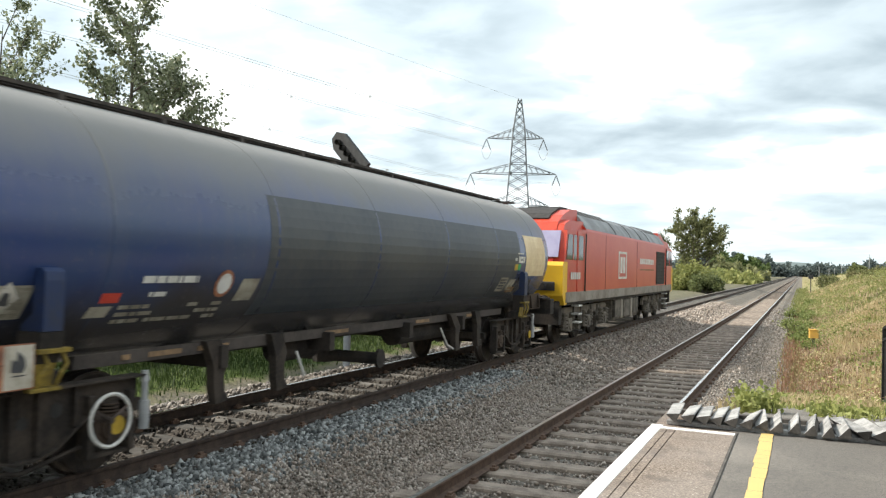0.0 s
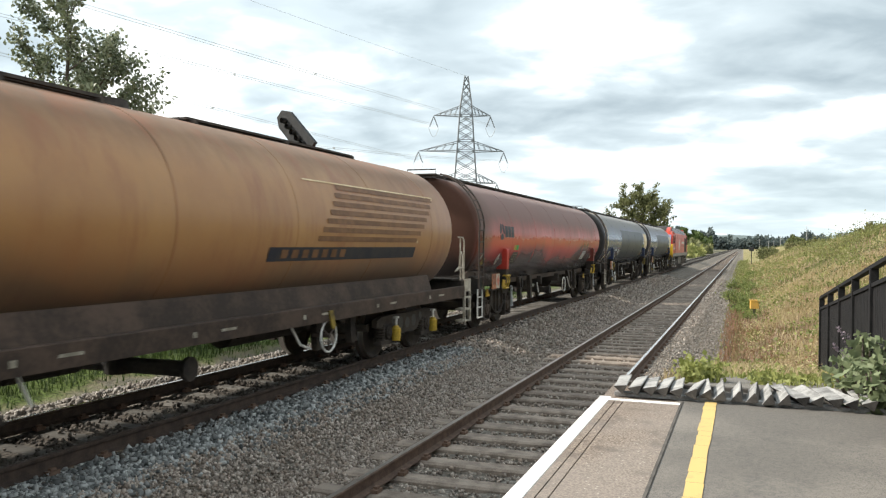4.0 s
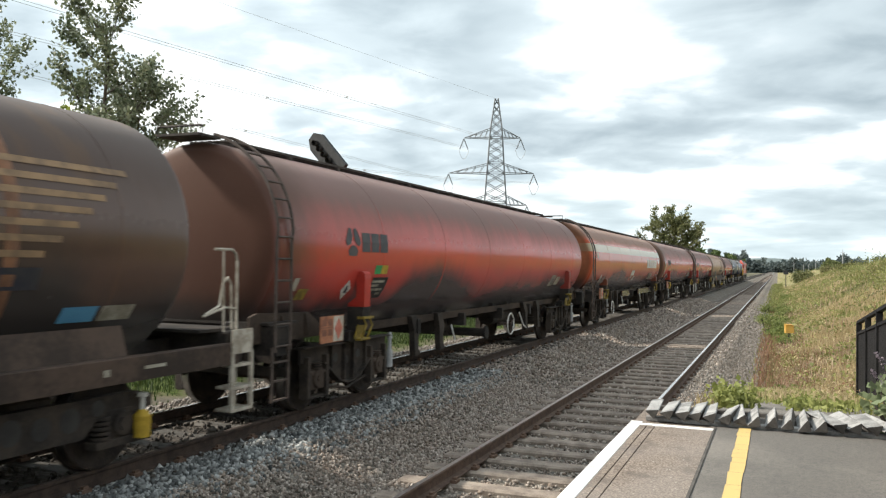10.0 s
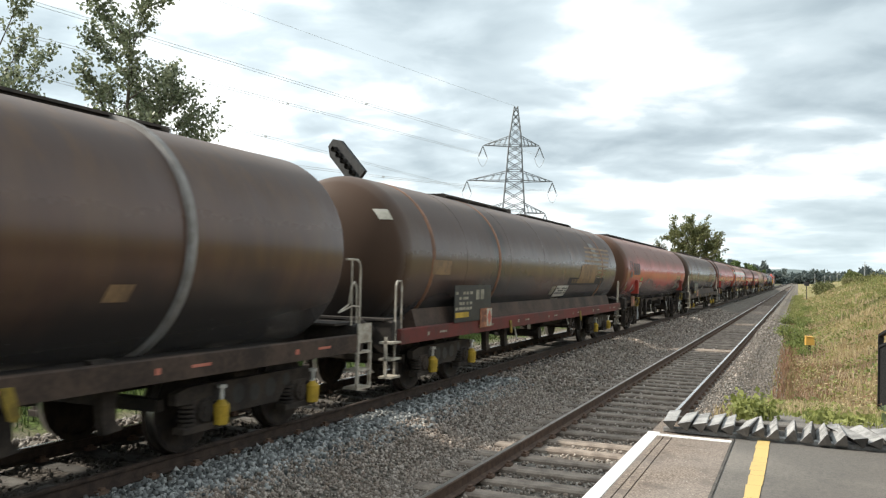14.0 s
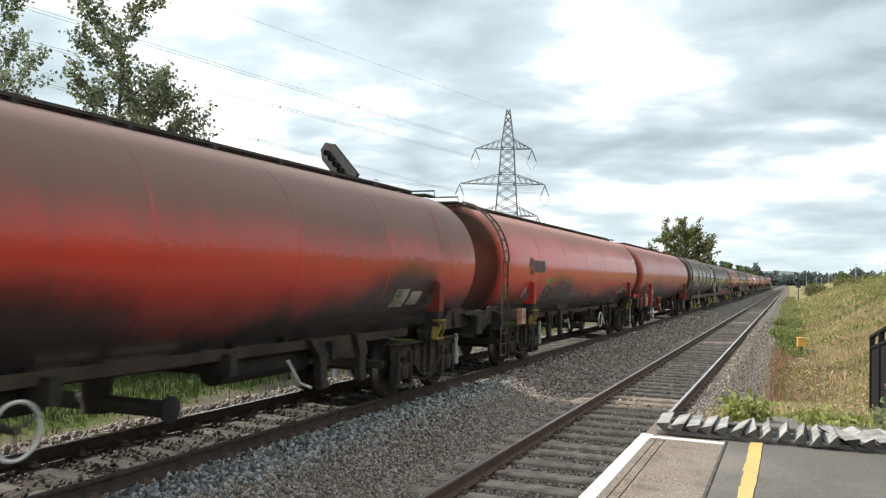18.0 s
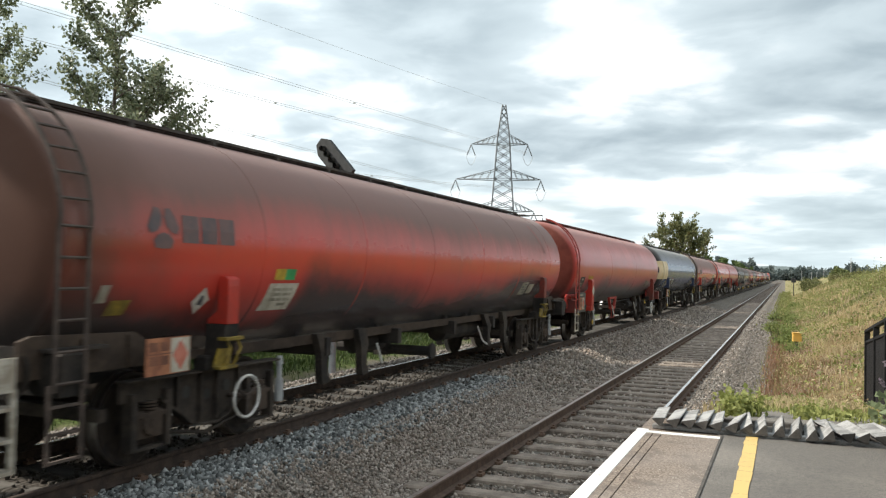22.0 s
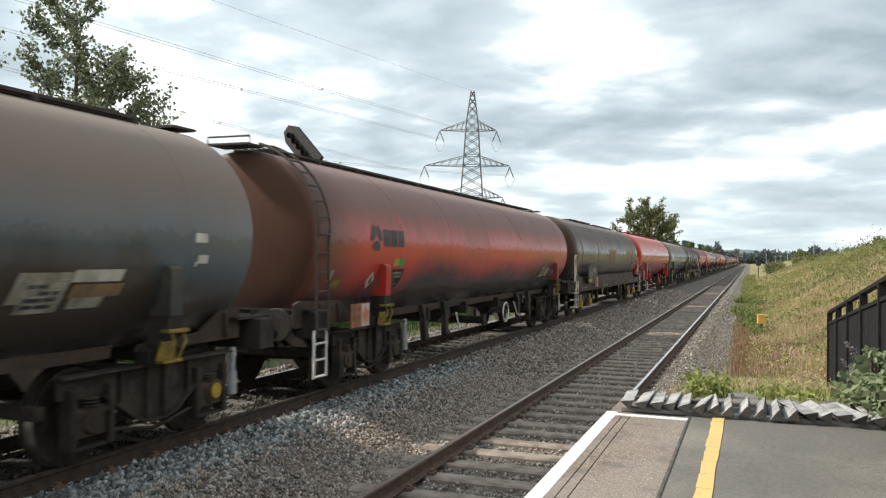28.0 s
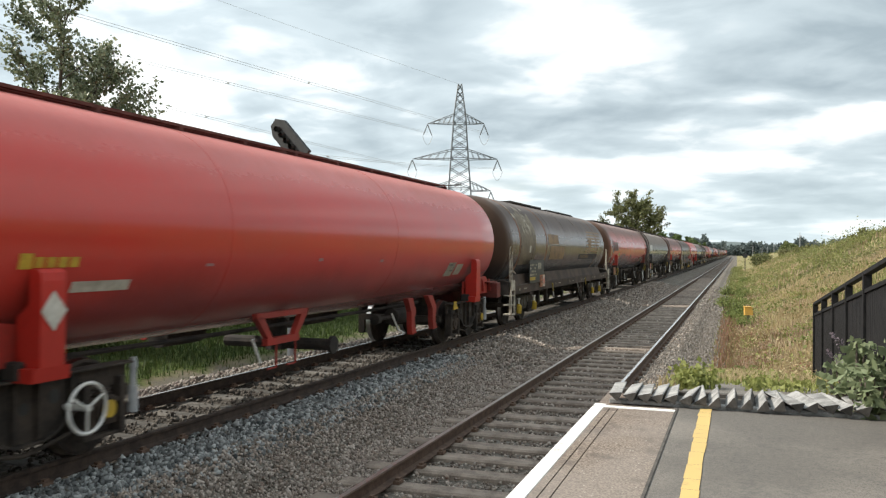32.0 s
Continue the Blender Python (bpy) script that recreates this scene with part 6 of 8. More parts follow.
        for i in range(4):
            box(bm, -0.22 + 0.12 * i, -0.13 + 0.12 * i, 1.2, 5.8, z, z + 0.03)
        for y in (1.3, 3.5, 5.7):
            box(bm, -0.3, 0.3, y - 0.03, y + 0.03, z - 0.08, z)
        part("front_walkway", bm, "walkway", w)
    else:
        mat = {"tank_red": "saddle_red", "tank_red_clean": "saddle_bright", "tank_red_dull": "saddle_red", "tank_red_fair": "saddle_red", "tank_red_dome": "saddle_red", "tank_blue": "saddle_blue", "tank_orange": "saddle_orange", "tank_grey": "saddle_grey"}[paint]
        for y in (rear_y, front_y):
            # front brackets take a darker red, their shaded side put into the colour
            if y > 0 and mat == "saddle_red":
                mat = "saddle_shaded"
            saddle(w, y, mat, 1.58 if paint == "tank_orange" else 1.80 if bright else 1.86, not bright, "yellow" if n in (3, 5, 6) else "dull_yellow")
        lm = "ladder_red" if bright else "ladder"
        for s, key in ((-1, "r"), (1, "f")):
            if key not in ladders:
                continue
            ladder(w, s * 7.97, lm)
            sm = "white" if n in (3, 5, 6, 23) else "rail_cream" if n in (1, 2, 24, 17) else "ladder"
            o = part("step", shared("step" + sm, lambda: step_ladder_mesh(sm)), sm, w, "bottom step of the end ladder")
            o.matrix_local = pose(0, s * 8.0, 0)
        dome_rear = ends_of[0] == "d"
        walkway(w, -6.7 if dome_rear else -7.75, 7.3, "long", "walkway_red" if bright else "walkway")
        for s in () if bright else (1,) if dome_rear else (-1, 1):
            bm = bmesh.new()
            box(bm, -0.32, 0.32, s * 8.12 - 0.22, s * 8.12 + 0.22, ZC + R + 0.02, ZC + R + 0.05)
            part("end_platform", bm, "walkway", w)
        ye = 8.3 if dome_rear else -8.3
        bm = bmesh.new()
        tube(bm, [(-0.34, ye, ZC + R), (-0.34, ye, ZC + R + 0.14), (0.34, ye, ZC + R + 0.14), (0.34, ye, ZC + R)], 0.016, 5)
        part("end_rail", bm, "walkway", w)
        worn = n in (10, 25)
        a, b, c, e = shared("hazard%s" % worn, lambda: hazard_meshes(worn))
        h = part("hazard_panel", a, "orange_plate", w, "browned hazard panel" if worn else "orange hazard panel with white label")
        h.matrix_local = pose(0.0, (-6.8 if not bright else rear_y - 1.38), -0.09)
        if paint == "tank_blue":
            h.matrix_local = pose(0.0, -6.30, -0.09)
            bm = bmesh.new()
            plate(bm, [(0.09, 1.16), (0.10, 1.26), (0.14, 1.24), (0.15, 1.32), (0.21, 1.26), (0.22, 1.20), (0.19, 1.15)], 0, 1.303, 1.306)
            box(bm, 1.303, 1.306, 0.10, 0.22, 1.125, 1.135)
            c = as_mesh("hazard_symbol", bm, "logo_dark")
        for q, nm in ((b, "hazard_label"), (c, "hazard_symbol"), (e, "hazard_code")):
            part(nm, q, None, h)
        if not bright:
            for s in (-1, 1):
                bm = bmesh.new()
                plate(bm, [(s * 0.80, 0.965), (s * 0.93, 0.965), (s * 0.95, 1.09), (s * 0.80, 1.07)], 1, rear_y + 0.55, front_y - 0.5)
                sl = part("side_sill", bm, "sill_dust" if paint == "tank_blue" else "end_frame", w, "dusty side sill under the barrel")
                bm = bmesh.new()
                for y, ln in ((-4.75, 0.10), (-4.4, 0.45), (-3.7, 0.5), (-1.2, 0.6), (1.6, 0.5), (3.8, 0.4)):
                    box(bm, s * 0.945 - 0.006, s * 0.945 + 0.006, y, y + ln, 1.0, 1.05)
                if paint == "tank_blue":
                    part("sill_mark", bm, "tan_mark", sl)
                else:
                    bm.free()
        if not bright:
            dy = -6.16 if n not in (20, 24) else -6.68
            bm = bmesh.new()
            blob_shape(bm, [(dy - 0.13, 1.60), (dy - 0.01, 1.47), (dy + 0.13, 1.62), (dy + 0.01, 1.75)], R, ZC, 0.008)
            d = part("diamond_label", bm, "dull_white", w, "grubby white diamond label")
            bm = bmesh.new()
            blob_shape(bm, [(dy - 0.05, 1.57), (dy + 0.05, 1.56), (dy + 0.03, 1.66), (dy - 0.02, 1.67)], R, ZC, 0.011)
            part("symbol", bm, "logo_dark", d)
        if plates:
            py = -5.45 if n in (6, 8, 15, 23) else -4.57 if n == 14 else -4.95
            first, second = ("green_plate", "yellow") if n in (6, 8, 15) else ("yellow", "green_plate")
            panel(w, "plate", py, py + 0.21, 1.82, 1.95, first, label="yellow and green plate")
            panel(w, "plate", py + 0.21, py + 0.42, 1.82, 1.95, second)
            white = n in (10, 25)
            panel(w, "notice", py - 0.02, py + 0.5, 1.46, 1.77, "dirty_white" if white else "black", 0.03, 0.004, label="dirty white notice panel" if white else "dark notice panel")
            bm = bmesh.new()
            bars(bm, py + 0.02, py + 0.45, 1.50, 1.74, 4, seed + 5)
            part("lettering", bm, "tan_mark" if white else "dirty_panel", w, "small worn lettering as plain bars")
            panel(w, "plate", -7.42, -7.18, 1.50, 1.64, "dull_yellow", 0.03)
            panel(w, "plate", -7.58, -7.47, 1.62, 1.78, "dirty_panel", 0.02)
        if n == 18:
            panel(w, "notice", -5.06, -4.45, 1.46, 1.78, "dirty_white", 0.05, label="dirty white notice panel")
        ya = 4.75 if n == 3 else 5.0
        n2 = panel(w, "notice", ya, 5.45, 1.46, 1.74, "white" if n == 3 else "dirty_panel", 0.03, label="worn notice panel")
        panel(w, "notice", 6.75 if n == 3 else 5.55, 7.1 if n == 3 else 5.95, 1.48, 1.70, "dirty_panel", 0.03)
        bm = bmesh.new()
        bars(bm, ya + 0.05, 5.42, 1.49, 1.72, 4, seed + 9, 0.008, 0.7)
        part("lettering", bm, "logo_dark", n2)
    rim = "ladder" if n in (9, 11, 22, 26) else "white"
    o = part("handwheel", shared("handwheel" + rim, lambda: handwheel_mesh(rim)), rim, w, "grimy parking-brake handwheel" if rim == "ladder" else "white parking-brake handwheel")
    o.matrix_local = pose(1.27, hw, 0.66 if framed else 0.55 if abs(hw) > 4 else 0.70)
    sm = "white" if bright else "ladder"
    part("spokes", shared("spokes" + sm, lambda: spoke_mesh(sm)), sm, o)
    if logo_at:
        logo(w, *logo_at)
    if ring_y is not None:
        o = part("band", shared("bandcream", lambda: hoop_mesh(0.006, 0.035, "cream")), "cream", w, "cream band round the barrel")
        o.matrix_local = pose(0, ring_y, 0)
    if cream:
        panel(w, "cream_panel", cream[0], cream[1], 1.77, 2.64, "cream", cream[2], 0.006, "dirty cream painted panel")
    return w


# how far each framed wagon's underframe is shifted at its front and its rear
REACH = {4: (0.8, 0.75), 9: (0.58, 0.19), 11: (0.3, 0.2), 12: (0.25, 0.07), 19: (0.9, 0.45), 22: (0.34, 0.29), 26: (0.68, 0.5)}
FRONTS = [-39.16, -18.59, -1.29, 16.2, 34.19, 51.37, 68.72, 86.46, 104.29, 121.87, 139.66, 157.28, 174.82, 192.56, 209.78, 227.61, 244.89, 262.51, 280.4, 298.2, 315.3, 332.96, 350.48, 367.83, 385.59, 402.79, 420.61, 437.88]


def run(t):
    """Metres that the train has gone at t seconds; it gains speed slowly."""
    u = t / 10
    return 120.2275 * u + 8.97483 * u ** 2 - 0.606922 * u ** 3


def mark(w, name, material, boxes, label="", skew=0.0, lift=0.006):
    """Thin painted patches on the barrel, a part each: (y0, y1, z0, z1)."""
    for y0, y1, z0, z1 in boxes:
        bm = bmesh.new()
        patch(bm, y0, y1, z0, z1, R, ZC, skew, lift)
        ob = part(name, bm, material, w, label)
    return ob


def flecks(w, name, material, y0, y1, z0, z1, n, seed, label=""):
    """Ragged flakes of old paint, thick in the middle of their area and thin at its edge."""
    rnd = random.Random(seed)
    bm = bmesh.new()
    for i in range(n):
        y, z = rnd.triangular(y0, y1), rnd.uniform(z0, z1)
        s = 0.008 + 0.075 * rnd.random() ** 2.2
        k = rnd.randint(5, 7)
        blob_shape(bm, [(y + s * rnd.uniform(0.5, 1.3) * math.cos(2 * math.pi * q / k), z + 1.3 * s * rnd.uniform(0.5, 1.3) * math.sin(2 * math.pi * q / k)) for q in range(k)], R, ZC, 0.005 + 0.006 * i / n)
    bmesh.ops.recalc_face_normals(bm, faces=bm.faces)
    for f in bm.faces:
        if f.normal.x < 0:
            f.normal_flip()
    return part(name, bm, material, w, label)


def numbers(w, y0, y1, z0, z1, rows, seed, material="white", name="lettering"):
    bm = bmesh.new()
    bars(bm, y0, y1, z0, z1, rows, seed)
    return part(name, bm, material, w, "wagon lettering as plain bars")


def blue_details(w, n):
    if n != 16:
        mark(w, "painted_out_panel", "slate_patch", [(-2.95, 5.9, 1.34, 2.70)], "slate panel painted over older lettering", 0.05, 0.002)
        mark(w, "notice", "tan_mark", [(-7.5, -7.36, 1.64, 1.80)], "small stained notice", 0.02)
    mark(w, "notice", "dirty_panel", [(-6.42, -5.98, 1.50, 1.70)], "worn notice", 0.05)
    numbers(w, -4.85, -4.0, 1.70, 1.82, 1, n)
    numbers(w, -4.85, -4.4, 1.58, 1.66, 1, n + 1)
    numbers(w, -4.95, -3.5, 1.34, 1.54, 3, n + 2, "dirty_panel")
    mark(w, "plate", "red_plate", [(-5.2, -4.98, 1.55, 1.64)], "small red plate")
    for name, mat, r, lift, text in (("round_sign", "orange_plate", 0.145, 0.007, "round sign with an orange rim"), ("sign_face", "white", 0.108, 0.010, "white face of the round sign")):
        bm = bmesh.new()
        blob_shape(bm, [(-3.6 + r * math.cos(math.pi * q / 8), 1.71 + r * math.sin(math.pi * q / 8)) for q in range(16)], R, ZC, lift)
        for f in bm.faces:
            f.normal_update()
            if f.normal.x < 0:
                f.normal_flip()
        part(name, bm, mat, w, text)
    mark(w, "notice", "dirty_panel", [(-3.35, -3.05, 1.52, 1.76)], "worn notice", 0.05)
    mark(w, "notice", "dirty_panel", [(-6.3, -5.95, 1.45, 1.72), (-5.3, -5.05, 1.42, 1.52)], "worn notice", 0.03)


def blue_front(w, n):
    mark(w, "plate", "yellow", [(5.67, 5.86, 1.89, 2.02)], "yellow plate")
    mark(w, "plate", "green_plate", [(5.86, 6.05, 1.89, 2.02)], "green plate")
    mark(w, "date_box", "white", [(5.87, 6.17, 2.05, 2.18)], "white date box")
    bm = bmesh.new()
    bars(bm, 5.91, 6.13, 2.08, 2.15, 1, n + 7)
    part("lettering", bm, "logo_dark", w)
    mark(w, "plate", "dull_white", [(6.20, 6.29, 2.05, 2.18)])
    numbers(w, 5.62, 5.84, 2.06, 2.17, 1, n + 4)
    numbers(w, 5.60, 6.16, 2.22, 2.26, 1, n + 5)
    mark(w, "notice", "tan_mark", [(5.66, 6.12, 1.43, 1.54)], "brown stained notice", 0.03)
    mark(w, "notice", "black", [(6.54, 7.02, 1.58, 1.69)], "dark notice", 0.03)
    mark(w, "plate", "pale_patch", [(6.66, 6.96, 1.40, 1.52)], "", 0.03)


def hirer_details(w, n, o, saddle_y):
    """Board, plain yellow name blocks and labels of the clean wagons, o metres along from the usual."""
    mark(w, "hirer_mark", "yellow", [(-5.72 + o, -5.58 + o, 1.80, 1.93)] + [(-5.56 + 0.13 * k + o, -5.46 + 0.13 * k + o, 1.81, 1.90) for k in range(4)], "plain yellow blocks")
    mark(w, "data_board", "black", [(-6.70 + o, -6.17 + o, 1.52, 1.88)], "black data panel")
    numbers(w, -6.66 + o, -6.22 + o, 1.56, 1.72, 2, n, "dirty_panel")
    numbers(w, -6.55 + o, -6.32 + o, 1.76, 1.85, 1, n + 3)
    if n in (21, 27):
        mark(w, "strip", "dirty_white", [(-5.08 + o, -4.33 + o, 1.58, 1.68)], "white strip")
    mark(w, "small_mark", "fade_stripe", [(-3.2, -3.05, 1.79, 1.82), (-0.62, -0.5, 1.82, 1.86), (1.5, 1.62, 1.79, 1.83)], "small pale mark")
    bm = bmesh.new()
    box(bm, 1.25, 1.275, saddle_y - 1.80, saddle_y - 0.80, 0.86, 1.42)
    b = part("label_board", bm, "black", w, "black label board behind the hazard panel")
    bm = bmesh.new()
    box(bm, 1.275, 1.279, saddle_y - 1.6, saddle_y - 1.15, 1.33, 1.37)
    part("lettering", bm, "dirty_panel", b)
    bm = bmesh.new()
    plate(bm, [(saddle_y - 0.14, 1.45), (saddle_y, 1.28), (saddle_y + 0.14, 1.45), (saddle_y, 1.62)], 0, 1.328, 1.332)
    part("diamond_label", bm, "dull_white", w, "white diamond label on the bracket")
    if n != 17:
        bm = bmesh.new()
        for k in range(14):
            a = 2 * math.pi * k / 14
            cyl(bm, (0.88 + 0.13 * math.cos(a), -7.86, 2.2 + 0.13 * math.sin(a)), (0.88 + 0.13 * math.cos(a), -7.97, 2.2 + 0.13 * math.sin(a)), 0.035, seg=6)
        cyl(bm, (0.88, -7.86, 2.2), (0.88, -7.96, 2.2), 0.13, seg=18)
        part("end_cap", bm, "cap_red", w, "round bolted cap on the tank end")
    if n == 21:
        for x in (-0.36, -0.22, -0.08):
            bm = bmesh.new()
            box(bm, x, x + 0.10, -8.045, -7.99, 2.66, 2.80)
            part("lettering", bm, "white", w, "plain white bars on the tank end")
    for x in (-1.0, 0.92):
        bm = bmesh.new()
        for seg in ([(-1.82, 1.10), (-1.66, 1.10), (-1.44, 0.82), (-1.56, 0.82)], [(-0.52, 1.10), (-0.68, 1.10), (-0.90, 0.82), (-0.78, 0.82)], [(-1.58, 0.82), (-0.76, 0.82), (-0.76, 0.73), (-1.58, 0.73)], [(-1.82, 1.16), (-0.52, 1.16), (-0.52, 1.09), (-1.82, 1.09)]):
            plate(bm, seg, 0, x, x + 0.08)
        part("belly_frame", bm, "frame_red", w, "red frame round the discharge valve")
    for y in (-1.30, -0.80):
        bm = bmesh.new()
        tube(bm, [(0.96, y, 0.74), (0.96, y, 0.42), (0.96, y - 0.22, 0.42)], 0.016, 5)
        part("footstep", bm, "frame_red", w)


def lined(w, y0, y1, n, bar="tan_mark", blocks=True, slant=1.0):
    """The faded lining of a former hirer: slanting rows of bars over a dark band."""
    rows = []
    for k in range(7):
        z = 1.98 + 0.125 * k
        cut = slant * (1 - k / 6)
        rows.append((y0 + 0.12 * k, y1 - cut, z, z + (0.075 if bar == "brown_bar" else 0.055)))
    mark(w, "lining", bar, rows, "faded horizontal lining")
    mark(w, "band", "navy_mark", [(y0 - 1.2, y1 - slant, 1.72, 1.90)], "faded dark band")
    if blocks:
        mark(w, "band_block", bar, [(y0 - 0.9 + 0.27 * k, y0 - 0.74 + 0.27 * k, 1.76, 1.87) for k in range(7)], "plain blocks along the band", lift=0.009)


def build_train():
    W = {}
    red = "dirty red bogie tank wagon with sooty top and black underframe"
    blue = "dirty dark blue bogie tank wagon with cream end panel"
    brown = "brown grime-covered tank wagon on a full-length underframe"
    grey = "blue-grey bogie tank wagon streaked with brown dirt"
    fresh = "bright red domed tank wagon, cleaner than the others"
    low = (-6.2, 2.27, 0.30, "logo_dark")
    big = (-6.9, 2.25, 0.46, "logo_faded")
    for n in (1, 2):
        W[n] = wagon(n, "frameless", "tank_blue", blue, ladders="r", ring_y=-7.05, cream=(6.42, 7.84, -0.14), seed=n, hw=-5.18, spot=1, plates=False)
        blue_details(W[n], n), blue_front(W[n], n)
        for x in (-0.14, 0.24, 0.60):
            bm = bmesh.new()
            box(bm, x, x + 0.30, -8.105, -8.03, 2.11, 2.33)
            part("logo_block", bm, "white", W[n], "plain white logo block on the tank end")
    for n in (3, 5, 6, 8, 14, 18, 23):
        W[n] = wagon(n, "frameless", {6: "tank_red_dome", 14: "tank_red_fair"}.get(n, "tank_red"), red, ends_of="df" if n == 6 else "ff", ladders="f" if n == 6 else "r", logo_at={18: (-6.88, 2.32, 0.30, "logo_faded"), 14: (-5.95, 2.22, 0.30, "logo_dark")}.get(n, low), seed=n, hw={5: 1.12, 23: 1.06, 14: 1.5, 3: 1.08, 18: -5.5, 6: -1.8, 8: 1.12}.get(n, -1.9))
    for n, ys in ((18, (6.5,)), (23, (2.4,))):
        mark(W[n], "chalky_streak", "chalky_red", [(y, y + 0.16, 2.45, 3.1) for y in ys], "chalky faded streak", -0.35)
    W[10] = wagon(10, "frameless", "tank_red_dome", red, ends_of="df", ladders="", logo_at=big, seed=10, hw=5.95)
    W[13] = wagon(13, "frameless", "tank_red_dull", "red domed tank wagon with a sooty crown", ends_of="df", ladders="", seed=13, hw=-5.0, bright=True, spot=1, plates=False)
    hirer_details(W[13], 13, -0.1, SADDLES[13][0])
    W[15] = wagon(15, "frameless", "tank_red_dome", red, ends_of="df", ladders="", logo_at=low, seed=15, hw=-1.75)
    mark(W[15], "chalky_streak", "chalky_red", [(-3.0, -2.75, 2.5, 3.1), (6.5, 6.66, 2.4, 3.1)], "chalky faded streak", 0.25)
    W[25] = wagon(25, "frameless", "tank_red_dome", red, ends_of="df", ladders="f", logo_at=big, seed=25, hw=5.7)
    mark(W[25], "notice", "white", [(6.9, 7.05, 1.98, 2.08)], "small white plate")
    W[7] = wagon(7, "frameless", "tank_orange", "orange tank wagon with a cream stripe and stained ends", ladders="r", seed=7, hw=-4.6, plates=False)
    mark(W[7], "name_block", "white", [(3.80 + 0.62 * k, 4.30 + 0.62 * k, 1.97, 2.34) for k in range(5)], "plain white blocks where a name stands")
    bm = bmesh.new()
    blob_shape(bm, [(7.42 + (0.2 if k % 2 == 0 else 0.08) * math.cos(k * math.pi / 6 + math.pi / 2), 2.28 + (0.22 if k % 2 == 0 else 0.09) * math.sin(k * math.pi / 6 + math.pi / 2)) for k in range(12)], R, ZC)
    part("star", bm, "white", W[7], "white star shape")
    mark(W[7], "notice", "dull_white", [(-0.12, 0.62, 1.66, 1.86)], "white notice", 0.04), mark(W[7], "notice", "dirty_panel", [(-0.12, 0.3, 1.55, 1.63), (0.62, 1.05, 1.46, 1.64)], "", 0.05)
    mark(W[7], "notice", "dirty_white", [(-7.32, -7.12, 2.28, 2.45), (-6.25, -6.0, 1.45, 1.60)], "small white plate", 0.03), mark(W[7], "board", "black", [(-7.02, -6.40, 1.40, 1.54)], "dark board")
    for ya, yb in ((-1.6, 0.2), (2.4, 6.2)):
        bm = bmesh.new()
        plate(bm, [(ya, 0.84), (yb, 0.84), (yb - 0.25, 1.06), (ya + 0.1, 1.06)], 0, 1.02, 1.08)
        part("skirt", bm, "tank_orange", W[7], "orange skirt under the barrel")
    W[16] = wagon(16, "frameless", "tank_blue", blue, ends_of="df", ladders="f", ring_y=7.63, seed=16, hw=6.05, spot=1, plates=False)
    mark(W[16], "cream_panel", "cream", [(-7.48, -6.52, 1.79, 2.66), (-6.50, -5.92, 1.79, 2.66)], "dirty cream painted panel round the end")
    mark(W[16], "brown_stain", "cream_stain", [(-7.47, -7.36, 1.80, 2.65)], "brown stain down the cream paint", 0.0, 0.009)
    bm = bmesh.new()
    dome_patch(bm, -8.03, -7.48, 1.79, 2.66, 0.012)
    part("cream_end", bm, "cream", W[16], "dirty cream paint on the domed end")
    for ya, yb in ((-8.045, -8.02), (-8.01, -7.955), (-7.94, -7.84)):
        bm = bmesh.new()
        dome_patch(bm, ya, yb, 2.10, 2.36, 0.02)
        part("logo_block", bm, "logo_dark", W[16], "plain dark logo block")
    bm = bmesh.new()
    dome_patch(bm, -7.60, -7.48, 1.80, 2.65, 0.016)
    part("brown_stain", bm, "cream_stain", W[16], "brown stain down the cream paint")
    blue_details(W[16], 16)
    mark(W[16], "plate", "yellow", [(6.63, 6.84, 1.88, 2.01)], "yellow plate"), mark(W[16], "plate", "green_plate", [(6.84, 7.06, 1.88, 2.01)], "green plate")
    mark(W[16], "date_box", "dull_white", [(6.80, 7.08, 2.06, 2.14)], "white date box"), mark(W[16], "notice", "black", [(6.60, 7.14, 1.68, 1.80)], "dark notice"), mark(W[16], "notice", "dirty_white", [(6.86, 7.06, 1.47, 1.62)], "worn pale notice", 0.03)
    mark(W[16], "plate", "red_plate", [(5.92, 6.14, 1.55, 1.64)], "small red plate"), mark(W[16], "notice", "tan_mark", [(5.75, 6.2, 1.38, 1.50)], "stained notice", 0.03)
    numbers(W[16], 6.52, 6.78, 2.05, 2.14, 1, 40), numbers(W[16], 6.52, 7.06, 2.20, 2.24, 1, 41)
    for n in (17, 21, 27):
        W[n] = wagon(n, "frameless", "tank_red_clean" if n != 17 else "tank_red_dull", fresh if n != 17 else "dull maroon-red tank wagon with a dusty end", ends_of="df" if n != 17 else "ff", ladders="" if n != 17 else "r", seed=n, hw=-5.0 if n != 17 else 6.1, bright=True, spot=1, plates=False)
        hirer_details(W[n], n, -0.55 if n == 17 else 0.0, SADDLES[n][0])
    for n in (20, 24):
        W[n] = wagon(n, "frameless", "tank_grey", grey, ends_of="df" if n == 20 else "ff", ladders="" if n == 20 else "r", logo_at=(-6.92, 2.28, 0.46, "white"), seed=n, hw=5.9 if n == 20 else -5.5, spot=1, plates=False)
        mark(W[n], "notice", "dull_white", [(-4.98, -4.35, 1.48, 1.80)], "white notice", 0.05)
        if n == 20:
            mark(W[n], "plate", "green_plate", [(5.40, 5.58, 1.82, 1.94)], "green plate"), mark(W[n], "plate", "yellow", [(5.58, 5.78, 1.82, 1.94)], "yellow plate")
            mark(W[n], "notice", "tan_mark", [(5.36, 5.94, 1.54, 1.78)], "stained notice", 0.03)
